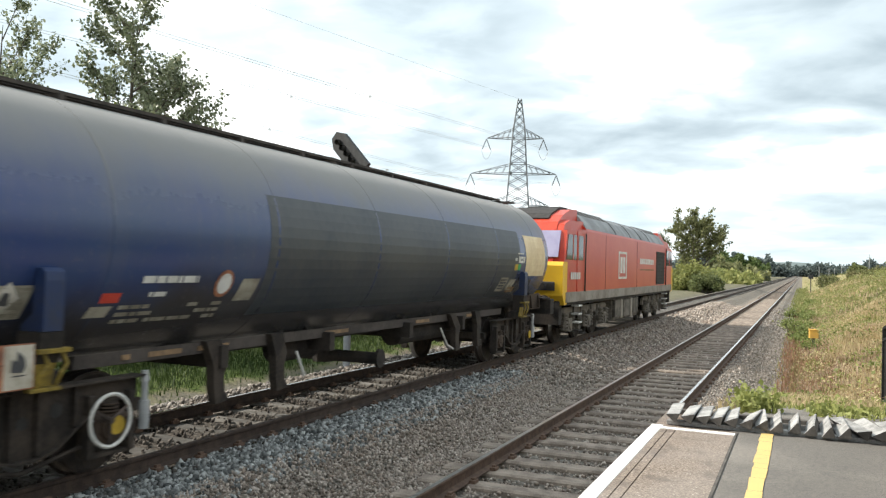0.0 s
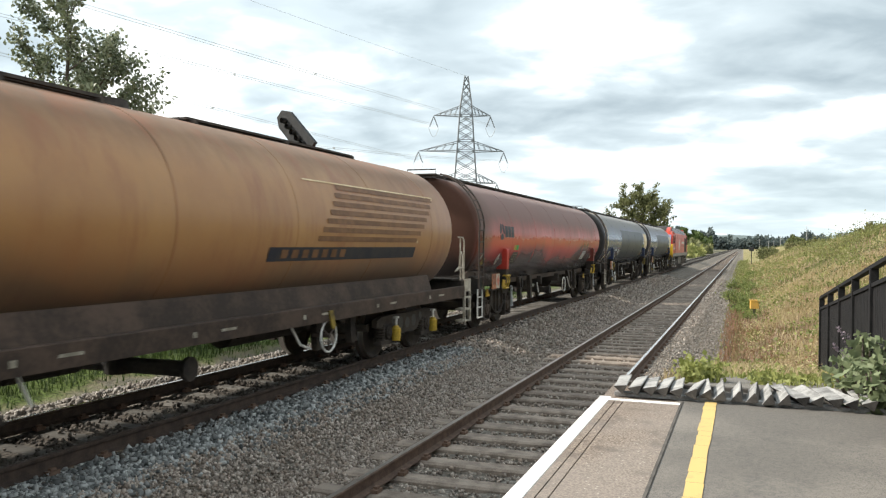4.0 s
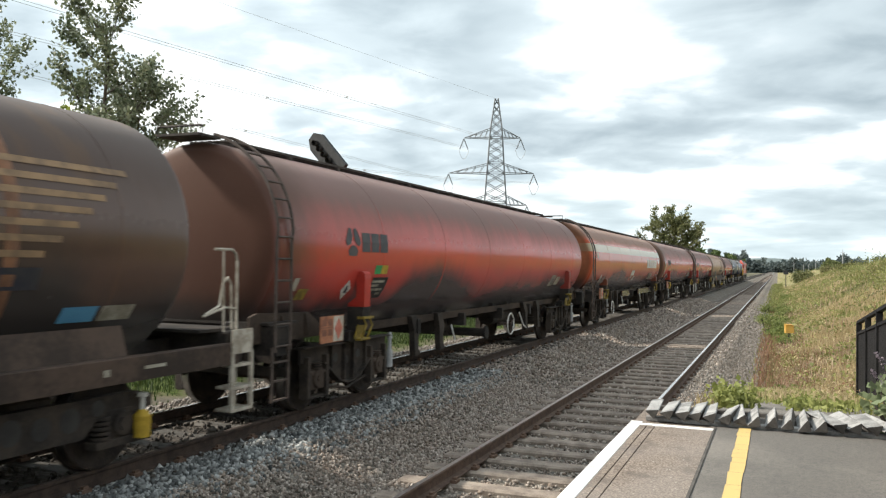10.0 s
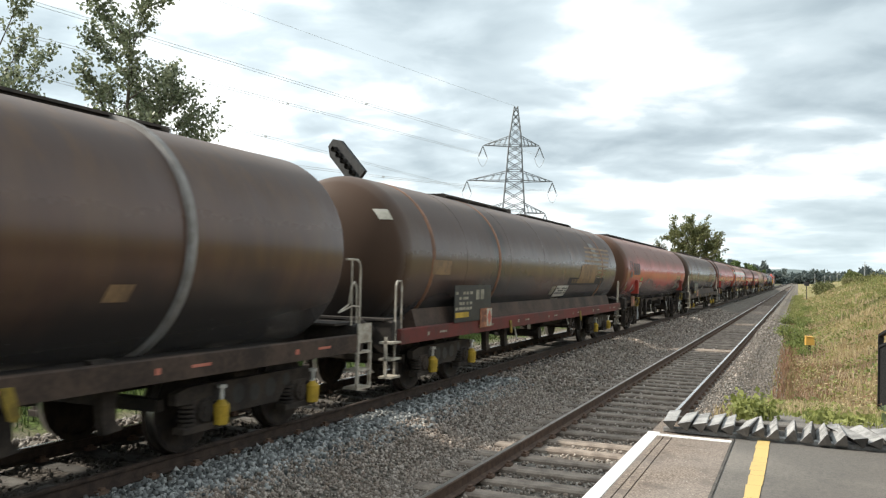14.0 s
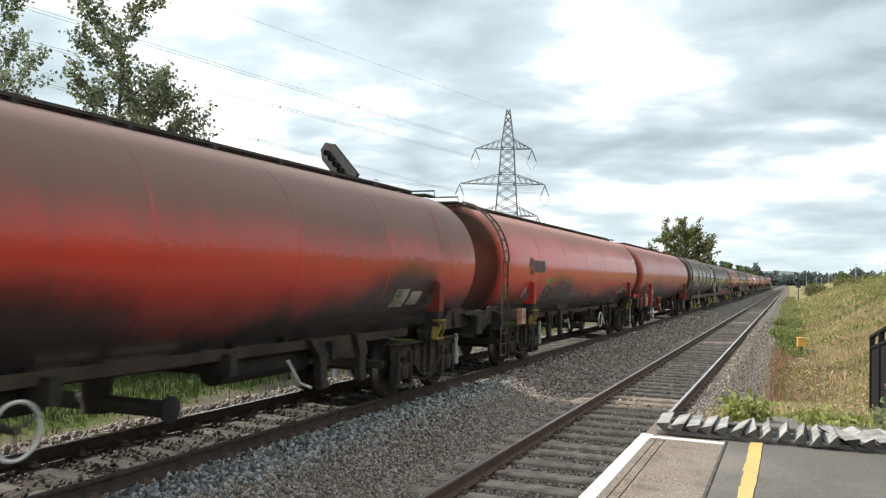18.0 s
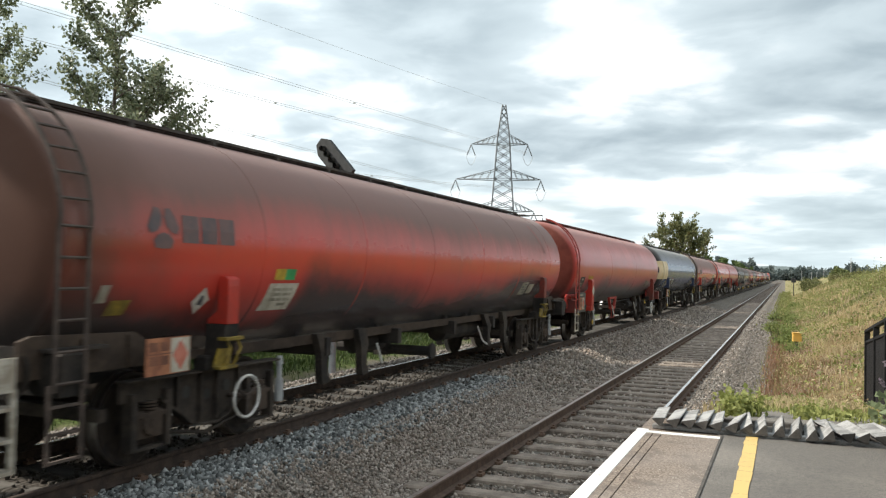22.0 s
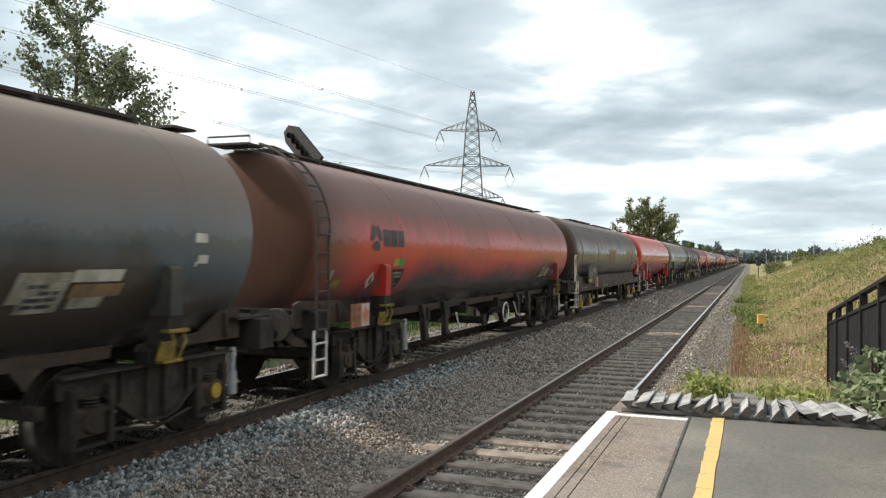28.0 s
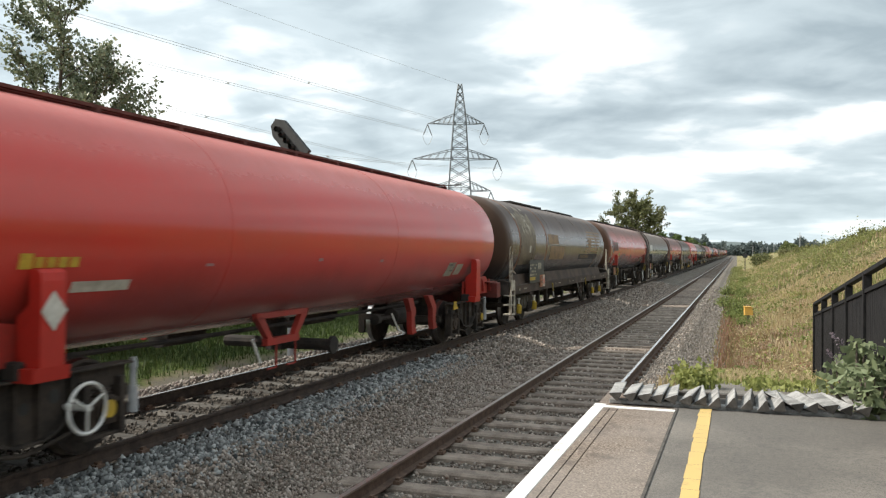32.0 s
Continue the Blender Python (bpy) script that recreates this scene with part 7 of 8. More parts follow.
            mark(W[n], "date_box", "dull_white", [(6.90, 7.06, 2.10, 2.20)], "small white plate")
        else:
            mark(W[n], "notice", "dirty_panel", [(4.88, 5.45, 1.55, 1.81)], "worn pale notice", 0.06)
            mark(W[n], "notice", "dirty_white", [(5.50, 6.10, 1.72, 1.83)], "white notice", 0.03), mark(W[n], "notice", "tan_mark", [(5.52, 6.14, 1.58, 1.70)], "stained notice", 0.03)
            mark(W[n], "date_box", "dull_white", [(7.10, 7.30, 2.10, 2.20), (7.17, 7.34, 1.88, 1.97)], "small white plate")
        numbers(W[n], 6.88, 7.18, 1.83, 1.92, 1, n)
    W[4] = wagon(4, "framed", "tank_tan", "tan tank wagon with faded dark lining on a brown underframe", ends_of="df", seed=4, hw=3.0)
    lined(W[4], 2.7, 7.3, 4, "brown_bar")
    bm = bmesh.new()
    blob_shape(bm, [(6.28, 1.98), (6.32, 1.98), (7.40, 2.80), (7.35, 2.80)], R, ZC, 0.008)
    bmesh.ops.recalc_face_normals(bm, faces=bm.faces)
    for f in bm.faces:
        if f.normal.x < 0:
            f.normal_flip()
    part("lining_edge", bm, "cream", W[4], "thin pale slanting edge of the lining")
    mark(W[4], "lining_edge", "cream", [(2.5, 7.4, 2.81, 2.83)], "thin pale edge of the lining")
    for n in (9, 11, 22, 26):
        W[n] = wagon(n, "framed", "tank_brown_oily" if n in (9, 11) else "tank_brown", brown, ends_of="df", seed=n, hw=2.3)
        for y in (-6.7, -3.45, 5.9):
            o = part("band", shared("rustband", lambda: hoop_mesh(0.005, 0.075, "rust_band")), "rust_band", W[n], "rusty stain round the barrel")
            o.matrix_local = pose(0, y, 0)
    for n in (9, 11, 26):
        lined(W[n], 3.3, 7.2, n, "tan_mark", True)
        mark(W[n], "faded_panel", "tan_mark", [(3.05, 5.0, 1.76, 2.25)] if n != 26 else [(3.9, 4.5, 1.94, 2.55)], "faded tan panel", 0.25, 0.007)
    mark(W[9], "plate", "tan_mark", [(-6.6, -6.35, 1.87, 1.93), (-6.25, -6.02, 1.87, 1.93), (-6.38, -6.08, 1.48, 1.60)], "worn tan plate", 0.02)
    mark(W[11], "faded_panel", "tan_mark", [(-6.72, -5.95, 1.92, 2.16)], "faded tan panel")
    bm = bmesh.new()
    dome_patch(bm, -7.88, -7.76, 2.74, 2.90, 0.012)
    part("number_plate", bm, "dirty_white", W[11], "plain pale bar on the tank end")
    mark(W[26], "plate", "dull_white", [(-5.64, -5.46, 1.95, 2.14)], "pale notice")
    mark(W[9], "plate", "sky_mark", [(6.55, 6.95, 1.42, 1.56)], "light blue plate"), mark(W[9], "plate", "dirty_panel", [(7.0, 7.4, 1.42, 1.56), (1.0, 1.7, 1.35, 1.5)], "worn plates")
    mark(W[11], "notice", "white", [(1.15, 2.25, 1.42, 1.70)], "white notice", 0.03), mark(W[11], "notice", "dirty_panel", [(0.72, 1.02, 1.48, 1.68), (1.25, 1.9, 1.26, 1.38)], "worn plates", 0.03)
    numbers(W[11], 1.2, 2.2, 1.48, 1.66, 3, 11, "logo_dark")
    mark(W[11], "patch", "pale_patch", [(5.0, 5.5, 2.1, 2.9)], "rubbed pale patch", -0.3)
    mark(W[26], "worn_panel", "ochre_fade", [(-6.62, -4.9, 1.62, 3.0)], "worn ochre paint between two rings", 0.05, 0.003), flecks(W[26], "peeling_paint", "peeled", -6.75, -4.7, 2.45, 3.2, 95, 26, "peeling pale paint"), mark(W[26], "patch", "tan_mark", [(-3.2, -1.7, 2.22, 2.52), (-2.9, -0.7, 1.74, 2.16)], "brown rubbed panels")
    mark(W[22], "patch", "tan_mark", [(-1.0, 0.8, 1.9, 2.4), (4.0, 5.4, 2.0, 2.5), (6.0, 7.0, 1.9, 2.6)], "tan rubbed panels", 0.1)
    for n in (12, 19):
        W[n] = wagon(n, "framed", "tank_brown", "dark brown hooped tank wagon on a full-length underframe", ends_of="ff", seed=n, hw=-3.3 if n == 12 else 3.24, hoops=(-3.35, -0.68, 2.14, 4.98) if n == 12 else (-3.37, -0.73, 2.08, 4.85))
        if n == 19:
            mark(W[n], "board", "black", [(-6.1, -5.45, 1.60, 1.91)], "black board"), numbers(W[n], -6.05, -5.5, 1.63, 1.88, 3, n, "dirty_panel")
            mark(W[n], "plate", "dull_yellow", [(-5.38, -4.70, 1.60, 1.72), (-4.31, -3.90, 1.63, 1.89)], "dull yellow plate")
            bm = bmesh.new()
            blob_shape(bm, [(-3.30, 1.52), (-3.17, 1.39), (-3.02, 1.54), (-3.16, 1.65)], R, ZC, 0.008)
            part("diamond_label", bm, "dirty_panel", W[n], "grubby diamond label")
        else:
            mark(W[n], "board", "dirty_white", [(-4.95, -3.85, 1.64, 1.95)], "white board with plain bars", 0.03), numbers(W[n], -4.9, -3.9, 1.67, 1.93, 4, n, "logo_dark")
            mark(W[n], "plate", "dull_yellow", [(-4.9, -4.5, 1.44, 1.58)], "dull yellow plate"), mark(W[n], "notice", "dirty_white", [(-3.5, -3.26, 1.34, 1.42)], "small white notice", 0.04)
            bm = bmesh.new()
            blob_shape(bm, [(-2.96, 1.67), (-2.82, 1.52), (-2.66, 1.69), (-2.80, 1.84)], R, ZC, 0.008)
            part("diamond_label", bm, "dull_white", W[n], "grubby white diamond label")
        mark(W[n], "plate", "tan_mark", [(4.0, 4.3, 1.62, 1.78), (2.3, 2.9, 1.55, 1.70)], "worn plate", 0.04)
    mark(W[19], "patch", "pale_patch", [(-0.2, 1.75, 1.95, 2.30)], "rubbed pale patch", 0.1)
    flecks(W[19], "patch_edge", "pale_patch", -0.3, 1.85, 1.85, 2.70, 120, 19, "ragged edge of the rubbed patch")
    W[0] = locomotive()
    return W


def motions():
    ts = [float(k) for k in range(33)]
    for n, w in TRAIN.items():
        back = 8.0 if n else 10.1
        walk(w, [(t, pose(TX, run(t) - FRONTS[n] - back, TZ)) for t in ts])
    # each wheelset turns once for every 2.89 m
    made = {}
    for w, q in SPIN:
        if q not in made:
            walk(w, [(k / FPS, pose(0, q, 0.46, -math.degrees(run(k / FPS) / 0.46))) for k in range(32 * FPS + 1)])
            made[q] = w.animation_data
        else:
            w.rotation_mode = "QUATERNION"
            w.animation_data_create()
            w.animation_data.action = made[q].action
            w.animation_data.action_slot = made[q].action_slot


def locomotive():
    """A six-axle diesel with a cab at each end; its nose leads."""
    w = tagged(new("locomotive"), "red diesel freight locomotive with grey roof and yellow cab end", "locomotive")
    BOT = 1.16
    side = [(1.32, BOT), (1.32, 2.98), (1.28, 3.06)]
    bm = bmesh.new()
    plate(bm, side + [(1.0, 3.30), (-1.0, 3.30)] + [(-x, z) for x, z in reversed(side)], 1, -7.5, 7.5)
    part("body", bm, "loco_red", w)
    bm = bmesh.new()
    arch = [(1.29, 3.05), (1.20, 3.20), (1.02, 3.42), (0.78, 3.56), (0.45, 3.64)]
    plate(bm, arch + [(-x, z) for x, z in reversed(arch)] + [(-1.0, 3.0), (1.0, 3.0)], 1, -7.46, 7.46)
    r = part("roof", bm, "loco_grey", w, "grey weathered roof")
    for y, ln in ((-5.3, 3.8), (5.6, 2.8)):
        bm = bmesh.new()
        plate(bm, [(0.99, 3.44), (0.78, 3.585), (0.45, 3.675), (-0.45, 3.675), (-0.45, 3.62), (0.45, 3.62), (0.76, 3.53), (0.96, 3.40)], 1, y - ln / 2, y + ln / 2)
        part("roof_grille", bm, "grille", r, "dark sooty roof grille")
        n = int(ln / 0.55)
        for k in range(n + 1):
            bm = bmesh.new()
            yy = y - ln / 2 + ln * k / n
            plate(bm, [(1.0, 3.44), (0.79, 3.60), (0.45, 3.69), (0.45, 3.66), (0.77, 3.57), (0.97, 3.42)], 1, yy - 0.02, yy + 0.02)
            part("grille_bar", bm, "loco_grey", r)
    for y in (-3.2, -0.6, 1.6, 3.5):
        bm = bmesh.new()
        plate(bm, [(1.30, 3.05), (1.21, 3.21), (1.03, 3.43), (0.79, 3.57), (0.45, 3.655), (0.45, 3.63), (1.0, 3.40), (1.27, 3.05)], 1, y - 0.02, y + 0.02)
        part("roof_seam", bm, "grille", r)
    for s in (-1, 1):
        bm = bmesh.new()
        box(bm, s * 1.312 - 0.02, s * 1.312 + 0.02, -9.75, 9.75, BOT - 0.06, BOT + 0.20, 0.004)
        part("sill", bm, "loco_sill", w, "dirty grey lower bodyside band")
    bm = bmesh.new()
    box(bm, -1.28, 1.28, -9.7, 9.7, BOT - 0.14, BOT)
    part("underframe", bm, "under", w)
    for e in (-1, 1):
        bm = bmesh.new()
        prof = [(7.45 * e, BOT), (9.85 * e, BOT), (10.02 * e, 1.32), (10.06 * e, 2.02), (9.98 * e, 2.12), (9.64 * e, 2.94), (9.45 * e, 3.14), (9.0 * e, 3.34), (8.25 * e, 3.52), (7.45 * e, 3.56)]
        plate(bm, prof, 0, -1.02, 1.02)
        for s in (-1, 1):
            plate(bm, [(7.45 * e, BOT), (9.80 * e, BOT), (9.95 * e, 1.32), (9.98 * e, 2.02), (9.92 * e, 2.12), (9.66 * e, 2.92), (7.45 * e, 3.02)], 0, s * 1.02, s * 1.315)
            plate(bm, [(7.45 * e, 3.0), (9.64 * e, 2.90), (9.48 * e, 3.08), (8.98 * e, 3.20), (7.45 * e, 3.24)], 0, s * 0.98, s * 1.20)
        c = part("cab", bm, "loco_red", w)
        bm = bmesh.new()
        plate(bm, [(9.62 * e, BOT - 0.10), (9.88 * e, BOT - 0.12), (10.05 * e, 1.28), (10.09 * e, 2.02), (10.0 * e, 2.12), (9.62 * e, 2.12)], 0, -1.322, 1.322)
        cap = bmesh.new()
        plate(cap, [(7.40 * e, 3.54), (8.26 * e, 3.51), (8.98 * e, 3.34), (9.30 * e, 3.20), (9.32 * e, 3.24), (9.0 * e, 3.39), (8.26 * e, 3.58), (7.40 * e, 3.63)], 0, -0.72, 0.72)
        part("roof_cap", cap, "grille", c, "sooty dark cab roof")
        part("nose", bm, "loco_yellow", c, "yellow warning panel round the nose")
        bm = bmesh.new()
        m = Matrix.Translation((0, 9.815 * e, 2.56)) @ Euler((radians(22.5) * e, 0, 0)).to_matrix().to_4x4()
        box(bm, -1.16, -0.04, -0.03, 0.03, -0.36, 0.36, 0.0, m)
        box(bm, 0.04, 1.16, -0.03, 0.03, -0.36, 0.36, 0.0, m)
        part("windscreen", bm, "screen_glass", c, "windscreen with a pale sky reflection painted into its colour")
        bm = bmesh.new()
        box(bm, -0.22, 0.22, min(9.42 * e, 9.60 * e), max(9.42 * e, 9.60 * e), 2.96, 3.12)
        part("marker_panel", bm, "grille", c)
        bm = bmesh.new()
        box(bm, -1.12, 1.12, min(9.9 * e, 10.10 * e), max(9.9 * e, 10.10 * e), 1.40, 1.62, 0.02)
        k = part("lamp_panel", bm, "signal_black", c, "black panel with tail lamps")
        for s in (-1, 1):
            for x in (0.98, 0.80):
                bm = bmesh.new()
                cyl(bm, (s * x, 10.08 * e, 1.51), (s * x, 10.125 * e, 1.51), 0.07, seg=14)
                part("tail_lamp", bm, "lamp_glass", k)
            bm = bmesh.new()
            plate(bm, [(8.66 * e, 2.18), (9.74 * e, 2.18), (9.56 * e, 2.82), (8.66 * e, 2.82)], 0, s * 1.31, s * 1.326)
            sw = part("side_window", bm, "glass", c)
            bm = bmesh.new()
            box(bm, s * 1.328 - 0.006, s * 1.328 + 0.006, min(9.02 * e, 9.09 * e), max(9.02 * e, 9.09 * e), 2.18, 2.82)
            part("window_bar", bm, "loco_red", sw)
            bm = bmesh.new()
            box(bm, s * 1.322 - 0.008, s * 1.322 + 0.008, min(7.82 * e, 8.58 * e), max(7.82 * e, 8.58 * e), BOT + 0.02, 2.93)
            d = part("cab_door", bm, "loco_red", c)
            bm = bmesh.new()
            box(bm, s * 1.332 - 0.006, s * 1.332 + 0.006, min(7.96 * e, 8.46 * e), max(7.96 * e, 8.46 * e), 2.18, 2.82)
            part("door_window", bm, "glass", d)
            for yy in (7.74,):
                bm = bmesh.new()
                tube(bm, [(s * 1.35, yy * e, 1.35), (s * 1.36, yy * e, 2.9)], 0.02, 5)
                part("grab_rail", bm, "grille", c)
            o = part("buffer", shared("buffer", buffer_mesh), "under", w)
            o.matrix_local = pose(s * 0.87, e * 10.0, 1.06, 0, 0, 0 if e > 0 else 180)
            st = None
            for z in (0.30, 0.52, 0.74, 0.96):
                bm = bmesh.new()
                box(bm, s * 1.24 - 0.10, s * 1.24 + 0.10, min(7.95 * e, 8.35 * e), max(7.95 * e, 8.35 * e), z, z + 0.04)
                o = part("cab_step", bm, "under" if st is None else "handrail", w if st is None else st)
                st = st or o
        bm = bmesh.new()
        box(bm, -1.22, 1.22, min(9.72 * e, 10.0 * e), max(9.72 * e, 10.0 * e), 0.55, BOT - 0.02, 0.02)
        part("buffer_beam", bm, "under", w)
    # grille, logo and lettering blocks on the sides
    for s in (-1, 1):
        y0, y1, z0, z1 = 5.11, 7.4, 1.40, 2.72
        bm = bmesh.new()
        box(bm, s * 1.322 - 0.01, s * 1.322 + 0.01, y0, y1, z0, z1)
        g = part("side_grille", bm, "grille", w, "dark ventilation grille")
        for k in range(9):
            bm = bmesh.new()
            z = z0 + 0.08 + (z1 - z0 - 0.16) * k / 8
            box(bm, s * 1.338 - 0.01, s * 1.338 + 0.01, y0 + 0.03, y1 - 0.03, z - 0.02, z + 0.02)
            part("slat", bm, "under", g)
        for y in (-4.9, 0.6):
            bm = bmesh.new()
            box(bm, s * 1.321 - 0.004, s * 1.321 + 0.004, y - 0.012, y + 0.012, BOT + 0.2, 2.96)
            part("body_seam", bm, "solebar_red", w)
    bm = bmesh.new()
    for a, b, c, d in ((-2.85, -1.43, 2.47, 2.54), (-2.85, -1.43, 1.66, 1.73), (-2.85, -2.72, 1.73, 2.47), (-1.56, -1.43, 1.73, 2.47), (-2.56, -2.20, 1.84, 2.37), (-2.08, -1.72, 1.84, 2.37)):
        box(bm, 1.320, 1.327, a, b, c, d)
    part("logo", bm, "white", w, "plain white square logo shape")
    bm = bmesh.new()
    for k in range(8):
        box(bm, 1.320, 1.327, 1.28 + 0.40 * k, 1.58 + 0.40 * k, 2.18, 2.38)
    part("lettering", bm, "white", w, "white lettering as plain bars")
    bm = bmesh.new()
    for k in range(12):
        box(bm, 1.320, 1.327, 1.28 + 0.27 * k, 1.48 + 0.27 * k, 1.95, 2.00)
    part("small_lettering", bm, "tan_mark", w)
    bm = bmesh.new()
    for k in range(5):
        box(bm, 1.332, 1.337, -9.30 + 0.22 * k, -9.13 + 0.22 * k, 1.68, 1.86)
    part("lettering", bm, "white", w)
    # tanks and bogies
    bm = bmesh.new()
    box(bm, -1.18, 1.18, -2.9, 1.6, 0.34, 1.04, 0.08)
    t = part("fuel_tank", bm, "loco_gear", w)
    for y, ln, z0, z1, mat in ((-2.9, 0.9, 0.44, 0.98, "loco_gear"), (-1.9, 0.35, 0.36, 1.0, "loco_sill"), (-1.4, 1.2, 0.40, 0.96, "loco_gear"), (-0.1, 0.35, 0.36, 1.0, "loco_sill"), (0.4, 1.0, 0.46, 0.98, "loco_gear")):
        bm = bmesh.new()
        box(bm, 1.16, 1.25, y, y + ln, z0, z1, 0.02)
        part("equipment_box", bm, mat, t)
    for y in (-6.4, 6.4):
        bm = bmesh.new()
        box(bm, -0.95, 0.95, -0.4, 0.4, 0.5, 1.0)
        b = part("bogie", bm, "bogie", w)
        b.matrix_local = pose(0, y, 0)
        for s in (-1, 1):
            bm = bmesh.new()
            plate(bm, [(-2.7, 0.62), (-2.7, 0.86), (-2.5, 0.93), (2.5, 0.93), (2.7, 0.86), (2.7, 0.62), (1.6, 0.58), (1.05, 0.72), (-1.05, 0.72), (-1.6, 0.58)], 0, s * 0.98, s * 1.07)
            for q in (-1.4, -0.62, 0.62, 1.4):
                box(bm, s * 1.08 - 0.03, s * 1.08 + 0.03, q - 0.03, q + 0.03, 0.5, 0.92)
            part("side_frame", bm, "loco_gear", b)
            for q in (-2.05, 0, 2.05):
                bm = bmesh.new()
                box(bm, s * 1.10 - 0.09, s * 1.10 + 0.09, q - 0.2, q + 0.2, 0.32, 0.66, 0.02)
                cyl(bm, (s * 1.17, q, 0.47), (s * 1.21, q, 0.47), 0.12, seg=12)
                part("axlebox", bm, "loco_gear", b)
                for k in (-0.36, 0.36):
                    bm = bmesh.new()
                    for j in range(5):
                        cyl(bm, (s * 1.10, q + k, 0.36 + 0.09 * j), (s * 1.10, q + k, 0.41 + 0.09 * j), 0.115, seg=10)
                    cyl(bm, (s * 1.10, q + k, 0.36), (s * 1.10, q + k, 0.80), 0.06, seg=8)
                    part("coil_spring", bm, "loco_gear", b)
            for q in (-1.05, 1.05):
                bm = bmesh.new()
                cyl(bm, (s * 1.12, q, 0.60), (s * 1.20, q + 0.02, 0.60), 0.17, seg=14)
                box(bm, s * 1.12 - 0.05, s * 1.12 + 0.05, q - 0.07, q + 0.07, 0.26, 0.60)
                part("brake_unit", bm, "loco_gear", b)
        for q in (-2.05, 0, 2.05):
            o = part("wheelset", shared("wheelset", wheelset_mesh), "wheel", b)
            o.matrix_local = pose(0, q, 0.46)
            SPIN.append((o, q))
    k = 0.925
    for o in w.children_recursive:
        if o.name.startswith(("bogie", "buffer.", "buffer")) and not o.name.startswith("buffer_beam"):
            if o.parent is w:
                o.location.y *= k
        elif not o.parent.name.startswith("bogie"):
            o.data.transform(Matrix.Diagonal((1, k, 1, 1)))
    return w


# ---- beyond the railway ----


def build_pylon():
    """A lattice tension tower with three pairs of arms."""
    t = tagged(new("pylon"), "grey steel lattice electricity pylon with three pairs of arms", "pylon")
    D = 170.0
    bx, by = 2.535 - 0.3305 * D - 0.61, D
    t.matrix_world = pose(bx, by, -0.3, 0, 0, 18.5)
    H = 39.0

    def half(z):
        return 3.6 - z * 0.075 if z < 24 else 1.8 - (z - 24) * 0.062 if z < 32 else 1.3 - (z - 32) * 0.135
    levels = [0, 5, 9.5, 13.2, 16.4, 18.2, 20.6, 22.8, 25.0, 27.0, 28.9, 30.5, 32.4, 34.2, 35.8, 37.4, 39.0]
    bm = bmesh.new()
    cs = ((1, 1), (-1, 1), (-1, -1), (1, -1))
    for a, b in zip(levels, levels[1:]):
        for sx, sy in cs:
            cyl(bm, (sx * half(a), sy * half(a), a), (sx * half(b), sy * half(b), b), 0.15, 0.13, 5, False)
    part("leg", bm, "steel", t)
    bm = bmesh.new()
    for a, b in zip(levels, levels[1:]):
        for i in range(4):
            (ax, ay), (cx, cy) = cs[i], cs[(i + 1) % 4]
            ha, hb = half(a), half(b)
            cyl(bm, (ax * ha, ay * ha, a), (cx * hb, cy * hb, b), 0.075, seg=4, caps=False)
            cyl(bm, (cx * ha, cy * ha, a), (ax * hb, ay * hb, b), 0.075, seg=4, caps=False)
    for z in (16.4, 22.8, 25.0, 30.5):
        for i in range(4):
            (ax, ay), (cx, cy) = cs[i], cs[(i + 1) % 4]
            cyl(bm, (ax * half(z), ay * half(z), z), (cx * half(z), cy * half(z), z), 0.07, seg=4, caps=False)
    part("bracing", bm, "steel", t)
    tips = []
    for z, ll, lr in ((30.4, 7.0, 5.3), (22.7, 10.3, 8.2), (15.8, 8.6, 6.8)):
        for s, ln in ((-1, ll), (1, lr)):
            bm = bmesh.new()
            tip = Vector((s * ln, 0, z))
            h = half(z)
            for y in (-h, h):
                cyl(bm, (s * h, y, z), tip, 0.10, 0.07, 4, False)
                cyl(bm, (s * half(z + 2.2), y * 0.9, z + 2.0), tip, 0.085, 0.06, 4, False)
                for k in range(1, 5):
                    f = k / 5
                    p = Vector((s * h, y, z)).lerp(tip, f)
                    q = Vector((s * half(z + 2.2), y * 0.9, z + 2.0)).lerp(tip, f - 0.1)
                    cyl(bm, p, q, 0.05, seg=4, caps=False)
            part("arm", bm, "steel", t)
            for q in (-1.0, 1.0):
                bm = bmesh.new()
                string = [tip + Vector((0.9 * q * f, 0.4 * q, -0.2 - 2.3 * f)) for f in np.linspace(0, 1, 13)]
                for k in range(12):
                    cyl(bm, string[k], string[k + 1], 0.15 if k % 2 else 0.07, 0.07 if k % 2 else 0.15, 6, k in (0, 11))
                bmesh.ops.remove_doubles(bm, verts=bm.verts, dist=0.002)
                part("insulator", bm, "steel", t)
            tips.append(tip)
            bm = bmesh.new()
            c = [Vector((tip.x + u * 1.1, 0, z - 4.6 + 2.0 * u * u)) for u in np.linspace(-1, 1, 11)]
            tube(bm, c, 0.045, 4)
            part("jumper", bm, "wire", t)
    return t, tips, Vector((0, 0, H))


